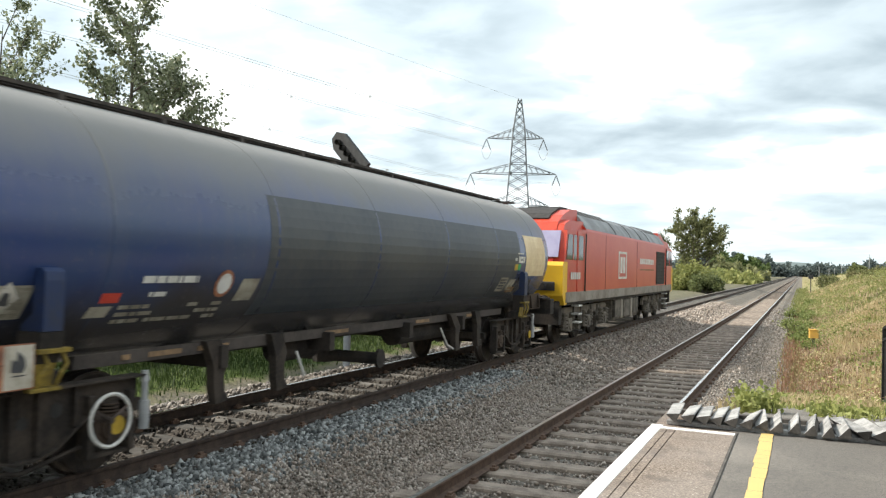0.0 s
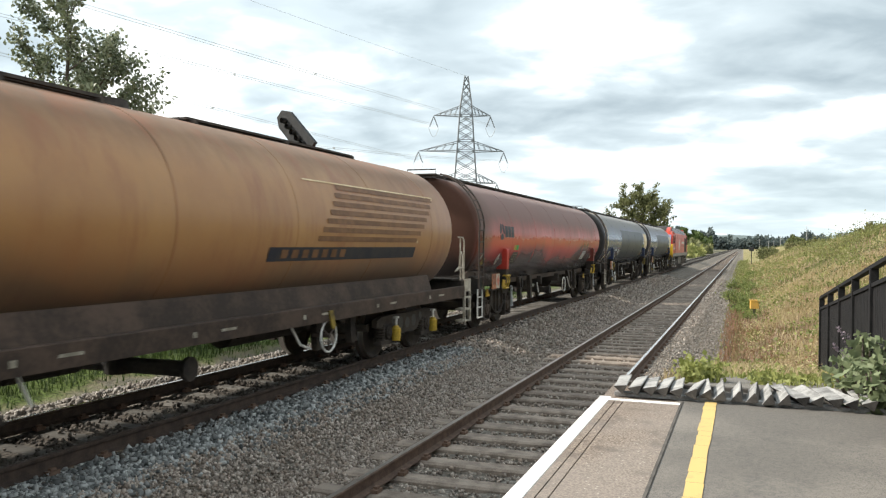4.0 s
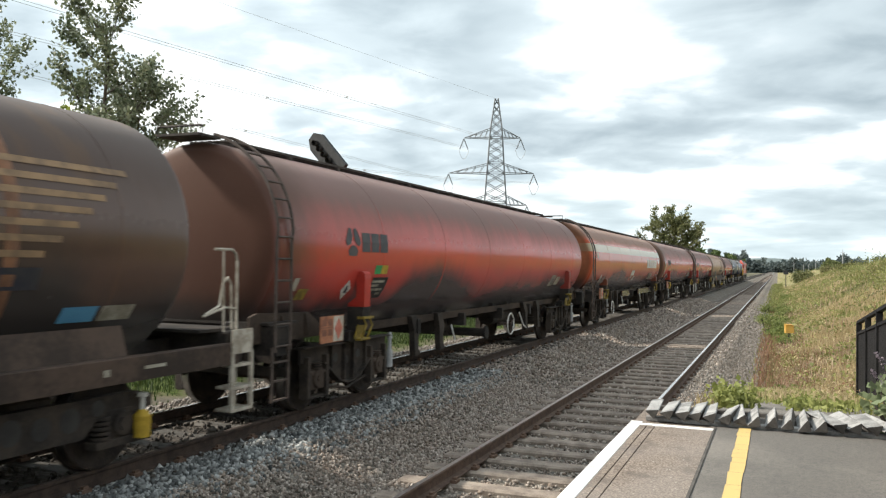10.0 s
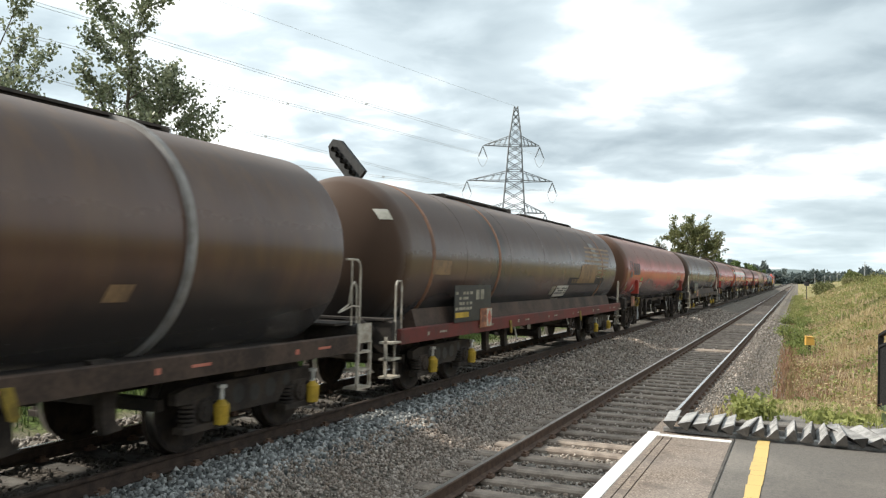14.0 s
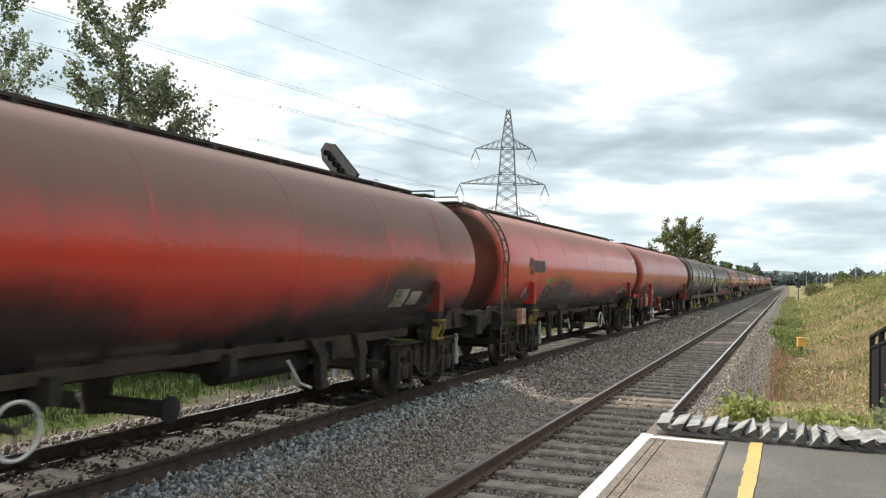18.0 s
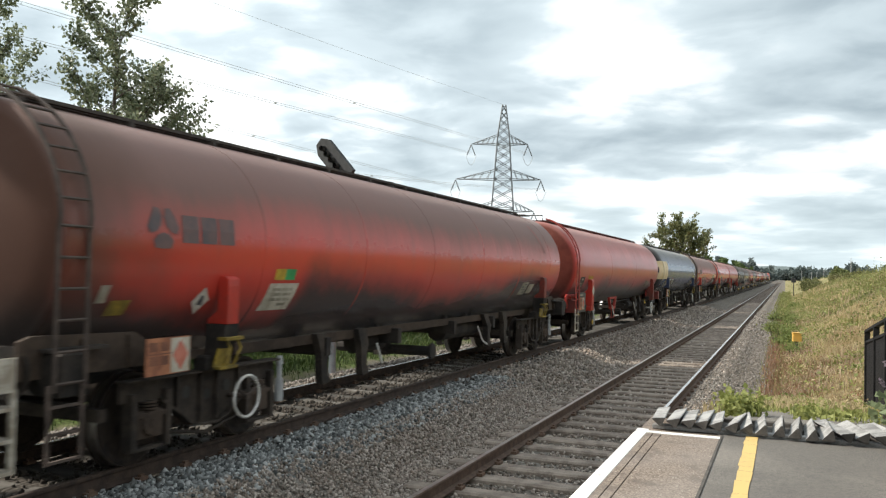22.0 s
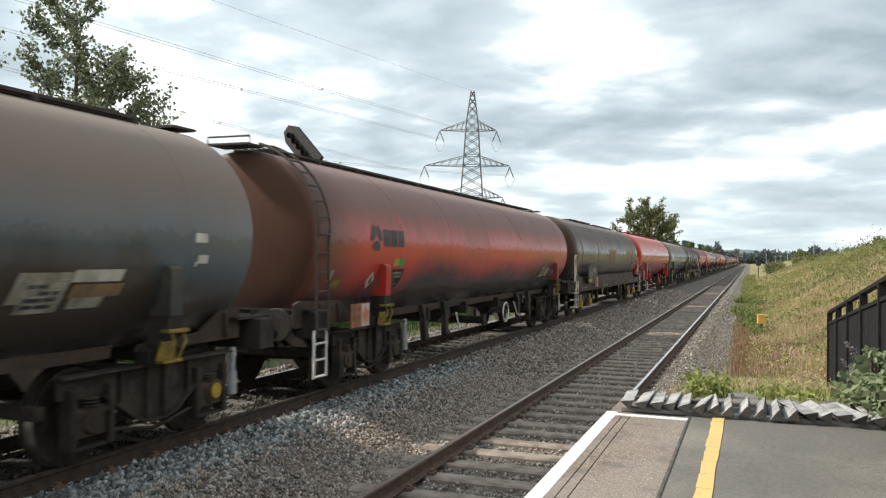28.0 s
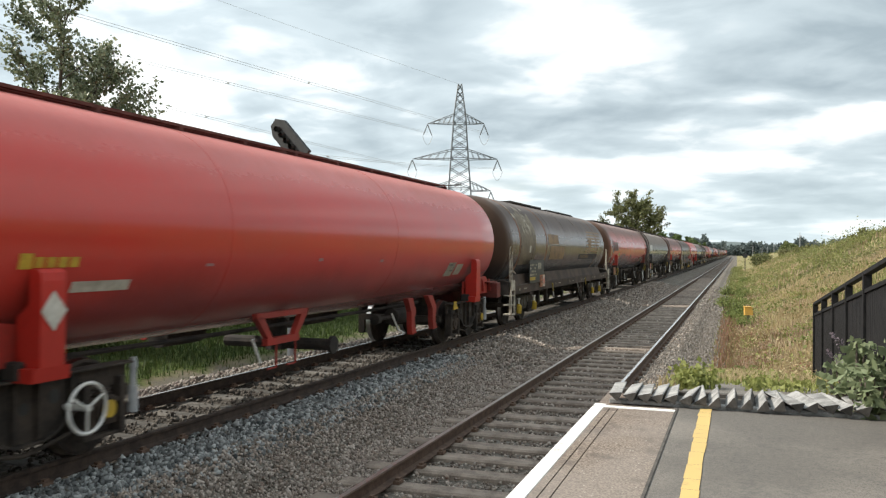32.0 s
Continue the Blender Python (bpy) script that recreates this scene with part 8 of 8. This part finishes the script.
def build_wires(tower, tips, top):
    """Conductors that sag back towards the tower behind the viewer's left."""
    m = tower.matrix_world
    d = Vector((-0.15, -1.0, 0)) * 340
    hang = [(0.2, -4.0), (1.0, -1.0), (0.4, 11.0), (9.0, 6.0), (2.0, 2.0), (7.0, 2.0), (2.0, -2.0)]
    for i, p in enumerate(tips + [top]):
        w = tagged(new("power_line"), "sagging overhead power conductors with small spacers", "power line")
        a = m @ p
        sag, rise = hang[i]
        drop = 2.0 if i < 6 else 0.0

        def at(f):
            return a + d * f + Vector((0, 0, rise * f - 4 * f * (1 - f) * sag - drop * (1 - f)))
        for q in ((-0.2, 0.2) if i < 6 else (0.0,)):
            bm = bmesh.new()
            tube(bm, [at(k / 60) + Vector((q, 0, 0.5 * q)) for k in range(61)], 0.027 if i < 6 else 0.02, 5)
            part("conductor", bm, "wire", w)
        if i < 6:
            for f in (0.18, 0.30, 0.40):
                c = at(f)
                bm = bmesh.new()
                box(bm, c.x - 0.2, c.x + 0.2, c.y - 0.06, c.y + 0.06, c.z - 0.10, c.z + 0.10)
                part("spacer", bm, "wire", w)


def build_signal():
    s = tagged(new("railway_signal"), "railway signal post with a black diagonal route indicator on top", "railway signal")
    s.matrix_world = pose(-7.25, 17.0, -0.1, 0, 0, -14)
    bm = bmesh.new()
    cyl(bm, (0, 0, -0.3), (0, 0, 4.3), 0.085, seg=14)
    part("post", bm, "pole_grey", s)
    bm = bmesh.new()
    plate(bm, [(-0.22, 2.9), (0.22, 2.9), (0.26, 2.96), (0.26, 4.0), (0.2, 4.1), (-0.2, 4.1), (-0.26, 4.0), (-0.26, 2.96)], 1, -0.22, -0.12)
    h = part("signal_head", bm, "signal_black", s)
    for z in (3.15, 3.5, 3.85):
        bm = bmesh.new()
        cyl(bm, (0, -0.22, z), (0, -0.42, z), 0.125, 0.115, 16, False)
        part("hood", bm, "signal_black", h)
        bm = bmesh.new()
        cyl(bm, (0, -0.20, z), (0, -0.235, z), 0.10, seg=16)
        part("lens", bm, "lamp_glass", h)
    bm = bmesh.new()
    cyl(bm, (0, 0, 4.2), (0, -0.04, 4.9), 0.05, seg=8)
    box(bm, -0.3, 0.3, -0.12, 0.0, 4.28, 4.34)
    part("bracket", bm, "signal_black", s)
    # the diagonal arm, with five lamps along it
    tilt = Matrix.Translation((0.06, -0.15, 4.86)) @ Euler((0, radians(-46), 0)).to_matrix().to_4x4()
    bm = bmesh.new()
    out = [(-0.25, -0.66), (0.25, -0.66), (0.25, 0.44), (0.11, 0.66), (-0.11, 0.66), (-0.25, 0.44)]
    plate(bm, out, 1, -0.05, 0.05)
    bm.transform(tilt)
    f = part("route_indicator", bm, "signal_black", s, "black diagonal plate with a row of lamps")
    for k in range(5):
        bm = bmesh.new()
        z = -0.44 + 0.21 * k
        cyl(bm, (0, -0.05, z), (0, -0.16, z), 0.07, 0.065, 12, False)
        cyl(bm, (0, -0.055, z), (0, -0.065, z), 0.06, seg=12)
        bm.transform(tilt)
        part("lamp", bm, "lamp_glass", f)


def far_woods():
    """Distant tree lines and hills along the horizon."""
    rng = np.random.default_rng(21)

    def wood(name, label, x0, x1, y, h0, h1, n, size, mat, zb):
        """A row of leaf clumps with an uneven top."""
        C = []
        for i in range(n):
            f = rng.uniform(0, 1)
            h = (h0 + (h1 - h0) * f) * (0.35 + 0.65 * (0.5 + 0.3 * math.sin(f * 23 + h1) + 0.2 * math.sin(f * 61 + h0)))
            C.append((x0 + (x1 - x0) * f, y + rng.normal(0, 6), zb + h * rng.uniform(0, 1) ** 0.8))
        me = leaf_mesh(name, np.array(C), size, mat, rng, 0.1)
        tagged(new(name, me), label, "woodland", kind="stuff")
    wood("tree_line", "far green hedge and trees beside the line", -26, -8, 290, 9, 3.5, 9000, 1.3, "leaf_olive", -0.6)
    wood("tree_line", "far green hedge beside the line", -16, -6, 190, 4.0, 2.8, 7000, 0.8, "leaf_yellow", -0.6)
    wood("tree_line", "tall far trees above the hedge", -36, -12, 400, 14, 9, 11000, 1.9, "scrub", -0.6)
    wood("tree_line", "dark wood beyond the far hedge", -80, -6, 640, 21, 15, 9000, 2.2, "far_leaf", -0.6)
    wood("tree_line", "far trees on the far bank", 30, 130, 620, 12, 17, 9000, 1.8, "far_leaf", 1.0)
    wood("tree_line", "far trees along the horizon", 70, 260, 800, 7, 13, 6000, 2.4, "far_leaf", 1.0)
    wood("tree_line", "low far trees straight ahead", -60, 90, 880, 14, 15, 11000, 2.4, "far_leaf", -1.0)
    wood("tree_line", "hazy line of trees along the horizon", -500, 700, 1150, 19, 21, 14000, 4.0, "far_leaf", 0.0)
    for k, (y, h, a) in enumerate(((1900, 22, 0.0), (2900, 44, 1.7))):
        xs = np.linspace(-2400, 2400, 260)
        V, F = [], []
        for i, x in enumerate(xs):
            z = h * (0.65 + 0.26 * math.sin(x * 0.0021 + a) + 0.14 * math.sin(x * 0.0073 + 2 * a) + 0.06 * math.sin(x * 0.031 + a))
            V += [(x, y, -5), (x, y + 60, z)]
            V += [(x, y + 420, -5)]
        for i in range(len(xs) - 1):
            o = 3 * i
            F += [(o, o + 3, o + 4, o + 1), (o + 1, o + 4, o + 5, o + 2)]
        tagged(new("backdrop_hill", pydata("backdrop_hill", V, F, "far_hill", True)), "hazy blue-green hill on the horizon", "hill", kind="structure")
    # masts and a small signal far down the line
    rnd = random.Random(5)
    for i in range(11):
        y = rnd.uniform(380, 760)
        x = 12 + rnd.uniform(0, 45) * y / 500
        h = rnd.uniform(7, 12)
        p = tagged(new("far_mast"), "thin grey mast in the distance", "mast", group="far masts")
        p.matrix_world = pose(x, y, float(ground_z(x, y)) - 0.2)
        bm = bmesh.new()
        cyl(bm, (0, 0, 0), (0, 0, h), 0.16, 0.10, 6)
        part("pole", bm, "pole_grey", p)
        bm = bmesh.new()
        cyl(bm, (-0.9, 0, h * 0.88), (0.9, 0, h * 0.88), 0.07, seg=5)
        part("cross_arm", bm, "pole_grey", p)
    s = tagged(new("far_signal"), "small black signal on a short post beside the line", "railway signal")
    s.matrix_world = pose(3.55, 112, -0.3)
    bm = bmesh.new()
    cyl(bm, (0, 0, -0.2), (0, 0, 2.0), 0.05, seg=8)
    part("post", bm, "signal_black", s)
    bm = bmesh.new()
    box(bm, -0.28, 0.28, -0.1, 0.1, 1.95, 2.45, 0.05)
    part("signal_head", bm, "signal_black", s)


# ---- put it all together ----
build_ground()
build_track("track_near", 0.0, 0.0, "wood_sleeper", "empty rusty railway track with weathered sleepers", 1)
build_track("track_far", TX, TZ, "concrete_sleeper", "railway track with pale concrete sleepers under the train", 2)
build_platform()
build_guard()
build_fence()
build_marker(2.95, 30.0, -0.05)
TRAIN = build_train()
tower, tips, tower_top = build_pylon()
build_wires(tower, tips, tower_top)
build_signal()
far_woods()


def flat(z):
    return lambda x, y: np.full(np.shape(x), z)


def build_plants():
    tree("tree", "thin leafy tree with an open crown behind the far track", (-12.0, 15.0, -0.1), 8.9, 2.6, 8800, 0.075, 0.10, 3, limbs=16, twigs=10, upright=1.25)
    tree("tree", "young spreading tree beside the thin one", (-12.15, 15.8, -0.1), 7.0, 2.2, 8000, 0.075, 0.105, 5, limbs=20, twigs=10, trunk_r=0.09, upright=0.9, fan=0.42)
    tree("tree", "smaller open-crowned tree behind the far track", (-15.2, 13.6, -0.1), 8.5, 2.9, 8000, 0.075, 0.10, 8, limbs=14, twigs=10, upright=1.1)
    shrub("bush", "yellow-green bush under the trees", (-12.4, 15.0, -0.1), 4.0, 3.0, 7.4, 9000, 0.11, 12, "bush_leaf")
    tree("tree", "round leafy tree beside the line with a bare arm", (-10.2, 110.0, -0.3), 8.2, 6.2, 13000, 0.12, 0.25, 15, "leaf_olive", low=0.08, limbs=36, twigs=6, trunk_r=0.2, upright=1.25, fan=0.26)
    shrub("bush", "dense green bush at the lineside", (-9.8, 104.0, -0.3), 5.6, 5.0, 3.6, 9000, 0.3, 16, "leaf_yellow")
    shrub("bush", "dark green bush at the lineside", (-7.6, 100.0, -0.3), 3.2, 4.0, 2.8, 6000, 0.25, 17, "leaf_dark")
    shrub("bush", "round bush on the far bank", (14.2, 215.0, 2.0), 3.4, 4.5, 3.7, 4000, 0.4, 18, "leaf_dark")
    def patchy(lo, keep_high, k=0.35):
        """Keep blades where a slow pattern is high or low, so that the sward is patchy."""
        def f(x, y):
            v = np.sin(x * 1.1 * k + 1.3) * np.sin(y * 0.62 * k + x * 0.35) + 0.6 * np.sin(y * 1.7 * k - x * 0.8) + 0.35 * np.sin(y * 4.1 * k + x * 2.3)
            ok = v > lo if keep_high else v < lo
            return np.where(ok, ground_z(x, y), ground_z(x, y) - 3.0)
        return f
    def drift(x, y):
        """Where green growth drifts together over the bank."""
        return math.sin(x * 0.55 + 0.6) * math.sin(y * 0.21 + x * 0.2) + 0.6 * math.sin(y * 0.43 - x * 0.35) + 0.045 * (x - 6)

    def veg_z(x, y):
        return np.maximum(ground_z(x, y), np.where(np.asarray(x) < 2.95, bed_z(x), -9.0))
    def on_ramp(lo):
        def f(x, y):
            v = np.sin(x * 3.1 + 0.7) * np.sin(y * 1.7 + x) + 0.5 * np.sin(y * 4.3 - 2 * x)
            return np.where(v > lo, ramp_z(y), ramp_z(y) - 3.0)
        return f
    blades("dry_grass", "straw", "dry yellow grass on the bank", "grass", [
        (2.9, 6.5, 16, 45, 24000, 0.24, 0.007, patchy(-0.25, True)), (3.4, 12, 16, 45, 28000, 0.30, 0.009, patchy(-0.45, True)), (3.0, 15, 45, 120, 18000, 0.36, 0.022, patchy(-0.1, True))], 31)
    blades("green_grass", "grass", "green grass and weeds on the bank", "grass", [
        (2.8, 10, 15, 45, 26000, 0.20, 0.010, patchy(-0.05, False)), (2.8, 15, 45, 120, 18000, 0.30, 0.028, patchy(0.1, False)), (10, 24, 25, 110, 16000, 0.32, 0.03, ground_z), (5.5, 13, 18, 60, 20000, 0.28, 0.013, patchy(0.0, False, 0.6)), (2.35, 3.2, 16, 70, 9000, 0.17, 0.010, veg_z), (2.1, 3.3, 60, 150, 6000, 0.30, 0.03, veg_z), (1.75, 2.6, 40, 150, 1200, 0.16, 0.025, veg_z), (1.95, 2.5, 16, 60, 1300, 0.10, 0.010, veg_z)], 32)
    blades("dead_stalks", "dock", "reddish dead stalks along the edge of the stones", "weeds", [(2.05, 2.9, 13, 40, 2600, 0.20, 0.007, veg_z), (2.2, 4.4, 15, 30, 3000, 0.22, 0.008, veg_z), (2.2, 3.4, 17, 60, 2400, 0.24, 0.009, veg_z)], 36)
    blades("verge_grass", "verge", "short green grass beyond the far track", "grass", [(-14, -7.8, 1, 40, 60000, 0.13, 0.010, ground_z), (-7.8, -7.1, 2, 40, 1200, 0.12, 0.012, veg_z)], 35)
    blades("ramp_weeds", "weed_bright", "low green weeds growing over the ramp", "weeds", [
        (2.05, 2.36, 8.9, 9.4, 160, 0.17, 0.005, flat(0.78)), (2.1, 4.0, 10.6, 16.5, 5000, 0.09, 0.007, on_ramp(-0.1)), (2.65, 3.9, 9.3, 10.8, 900, 0.10, 0.006, on_ramp(-0.3))], 33)
    r3 = np.random.default_rng(78)
    C = []
    for i in range(55):
        x, y = r3.uniform(2.1, 3.9), 9.1 + 7.0 * r3.uniform(0, 1) ** 1.5
        if x < 2.75 and 9.0 < y < 12.5 or x < 2.25 and y > 9.4:
            continue
        s = r3.uniform(0.05, 0.13)
        C.append(r3.normal(0, 1, (70, 3)) * np.array([s, s, s * 0.4]) + np.array([x, y, float(ramp_z(y)) + 0.03]))
    for i in range(14):
        C.append(r3.normal(0, 1, (60, 3)) * np.array([0.06, 0.08, 0.06]) + np.array([r3.uniform(2.02, 2.34), r3.uniform(8.8, 9.4), 0.86]))
    me = leaf_mesh("ramp_plants", np.concatenate(C), 0.06, "weed_bright", r3)
    tagged(new("ramp_plants", me), "bright low leafy weeds on the ramp", "weeds", kind="stuff")
    blades("ramp_straw", "straw", "short dry grass on the ramp", "grass", [(2.1, 4.0, 11.2, 17.0, 6000, 0.13, 0.005, on_ramp(-0.5)), (1.80, 2.0, 8.6, 9.4, 60, 0.2, 0.006, flat(0.72))], 34)
    r4 = np.random.default_rng(79)
    C = []
    for i in range(240):
        y = r4.uniform(1.5, 42)
        s = r4.uniform(0.18, 0.42)
        C.append(r4.normal(0, 1, (110, 3)) * np.array([s, s, s * 0.8]) + np.array([-11.0 + r4.normal(0, 0.6), y, r4.uniform(0.1, 1.0 + 0.4 * math.sin(y))]))
    C = np.concatenate(C)
    C[:, 2] = np.maximum(C[:, 2], -0.05)
    me = leaf_mesh("verge_scrub", C, 0.12, "scrub", r4)
    tagged(new("verge_scrub", me), "dark green brambles behind the far track", "brambles", kind="stuff")
    r2 = np.random.default_rng(77)
    C = []
    for i in range(110):
        y = r2.uniform(18, 95)
        x = r2.uniform(3.2, 13.0)
        s = r2.uniform(0.15, 0.5) * (1 + y / 90)
        v = r2.normal(0, 1, (150, 3)) * np.array([s, s, s * 0.2])
        C.append(v + np.array([x, y, float(ground_z(x, y)) + 0.3 * s + 0.1]))
    for i in range(170):
        y = r2.uniform(95, 270)
        x = r2.uniform(3.0, 26.0)
        s = r2.uniform(0.4, 1.1)
        C.append(r2.normal(0, 1, (60, 3)) * np.array([s, s, s * 0.22]) + np.array([x, y, float(ground_z(x, y)) + 0.25 * s]))
    me = leaf_mesh("bank_weeds", np.concatenate(C), 0.095, "grass", r2)
    tagged(new("bank_weeds", me), "low leafy weeds and brambles among the grass", "weeds", kind="stuff")
    # smaller clumps all over the bank: green weeds, dried umbels and rusty docks
    for name, mat, label, seed, count, size, tall in (
            ("bank_herbs", "weed_bright", "small leafy green herbs dotted over the bank", 81, 900, 0.06, 0.55),
            ("dark_herbs", "weed", "darker leafy weeds dotted over the bank", 82, 520, 0.065, 0.5),
            ("dry_umbels", "straw", "dried pale weed heads over the bank", 83, 420, 0.05, 0.8),
            ("rusty_docks", "dock", "rust-coloured dead docks over the bank", 84, 230, 0.045, 0.9)):
        r5 = np.random.default_rng(seed)
        C = []
        for i in range(count):
            y = 15.0 + 75.0 * r5.uniform(0, 1) ** 1.7
            x = 2.7 + 9.5 * r5.uniform(0, 1) ** 1.3
            if (drift(x, y) > 0.1) != (mat in ("weed", "weed_bright")) and r5.uniform(0, 1) < 0.85:
                continue
            s = r5.uniform(0.06, 0.22) * (1 + y / 60)
            C.append(r5.normal(0, 1, (46, 3)) * np.array([s, s, s * tall * 0.5]) + np.array([x, y, float(veg_z(x, y)) + 0.10 + tall * r5.uniform(0.0, 0.25)]))
        C = np.concatenate(C)
        C[:, 2] = np.clip(C[:, 2], veg_z(C[:, 0], C[:, 1]) + 0.02, veg_z(C[:, 0], C[:, 1]) + 0.34)
        me = leaf_mesh(name, C, size, mat, r5)
        tagged(new(name, me), label, "weeds", kind="stuff")
    # pinkish-brown seed heads in drifts, and brambles along the upper bank
    blades("seed_heads", "seed_head", "pinkish-brown drifts of dry seed heads on the bank", "grass", [
        (2.5, 4.6, 16, 30, 6500, 0.28, 0.010, patchy(0.3, True, 1.3)), (3.0, 9.0, 18, 60, 8000, 0.36, 0.014, patchy(0.45, True, 0.8)), (5.0, 15, 45, 130, 6000, 0.36, 0.03, patchy(0.4, True, 0.5))], 37)
    r6 = np.random.default_rng(91)
    C = []
    for i in range(260):
        y = 26 + 100 * r6.uniform(0, 1) ** 1.2
        x = min(17.0, 4.2 + 0.045 * y + 7.5 * r6.uniform(0, 1) ** 0.8)
        if drift(x, y) < 0.0:
            continue
        s = r6.uniform(0.25, 0.62) * (1 + y / 80)
        C.append(r6.normal(0, 1, (150, 3)) * np.array([s, 1.3 * s, s * 0.26]) + np.array([x, y, float(ground_z(x, y)) + 0.10 * s]))
    C = np.concatenate(C)
    C[:, 2] = np.clip(C[:, 2], ground_z(C[:, 0], C[:, 1]) + 0.02, ground_z(C[:, 0], C[:, 1]) + 0.30)
    me = leaf_mesh("bank_brambles", C, 0.10, "bank_scrub", r6)
    tagged(new("bank_brambles", me), "dusty green brambles along the upper bank", "brambles", kind="stuff")
    for i, (x, y, wd, h, mat) in enumerate(((12.6, 66, 5.5, 0.9, "bank_scrub"), (10.4, 96, 4.0, 0.9, "bank_scrub"), (9.6, 118, 4.0, 1.1, "bank_scrub"), (6.2, 128, 3.2, 1.9, "leaf_olive"))):
        shrub("bush", "straggling dusty green bush on top of the bank", (x, y, float(ground_z(x, y)) - 0.2), wd, wd, h, 3600, 0.17, 120 + i, mat)
    for i, (x, y, h) in enumerate(((2.62, 33.5, 0.42), (2.9, 41.0, 0.40), (2.9, 52.5, 0.5), (3.2, 70.0, 0.7))):
        shrub("bush", "dark green bush at the edge of the stones", (x, y, -0.35), 0.9, 2.0, h, 1100, 0.09, 140 + i, "weed")
    shrub("weed_clump", "low weeds round the yellow marker", (2.95, 29.5, -0.25), 0.9, 0.7, 0.34, 700, 0.06, 48, "weed", "weed")
    rng = random.Random(40)
    for i in range(7):
        if i < 3:
            continue
        shrub("weed_clump", "leafy green weed beside the track", (rng.uniform(2.0, 2.9), 18 + 5.5 * i, -0.35), 0.9, 1.4, rng.uniform(0.5, 1.0), 900, 0.07, 50 + i, "weed", "weed")
    bud = shrub("buddleia", "leafy buddleia with purple flowers by the fence", (3.62, 8.3, 0.80), 0.5, 1.0, 0.85, 430, 0.10, 60, "bud_leaf", "shrub")
    rf = np.random.default_rng(62)
    for x, y, z in ((-0.20, -0.35, 0.45), (-0.12, 0.10, 0.55)):
        q = np.linspace(0, 1, 60)      # florets along the head
        C = np.stack([x - 0.10 * q, y - 0.03 * q, z + 0.10 * q], -1) + rf.normal(0, 1, (60, 3)) * (0.022 * (1.1 - q))[:, None]
        part("flower_head", leaf_mesh("flower_head", C, 0.022, "flower", rf), "flower", bud, "fading purple flower head")
    shrub("buddleia", "leafy green shrub spilling over the platform end", (3.60, 7.3, PZ - 0.02), 0.45, 0.6, 0.50, 260, 0.10, 61, "bud_leaf", "shrub")


build_plants()
scatter_stones("fresh_stones", "stone_grey", "fresh grey ballast stones along the far track", [
    (-3.30, -2.55, 3.0, 16, 13000, 0.046), (-2.75, -2.25, 3.0, 16, 2600, 0.044)], 71)
scatter_stones("oily_stones", "stone_dark", "ballast stones between the far rails, darkened for shade under the train", [(-5.4, -2.95, 3.0, 22, 9000, 0.045)], 73, 0.75)
scatter_stones("far_shoulder_stones", "stone_cess", "dull stones on the far side of the far track", [(-7.3, -5.3, 3.0, 26, 9000, 0.055)], 76)
scatter_stones("weathered_stones", "stone_brown", "weathered brown ballast stones between the tracks", [
    (-2.65, -0.82, 4.0, 16, 31000, 0.032), (-3.3, -0.8, 16, 36, 15000, 0.05), (-3.3, -0.8, 36, 62, 8000, 0.075)], 72)
scatter_stones("four_foot_stones", "stone_brown", "brown ballast stones between the sleepers of the near track", [
    (-1.3, 1.3, 5.0, 16, 9000, 0.034), (-1.3, 1.3, 16, 32, 3500, 0.045)], 75, 0.93)
scatter_stones("cess_stones", "stone_cess", "dull dirty stones beside the near track", [(0.8, 2.05, 7.8, 17, 10000, 0.029), (0.8, 2.5, 17, 36, 13000, 0.034), (0.8, 2.5, 36, 60, 4500, 0.07)], 74)

motions()
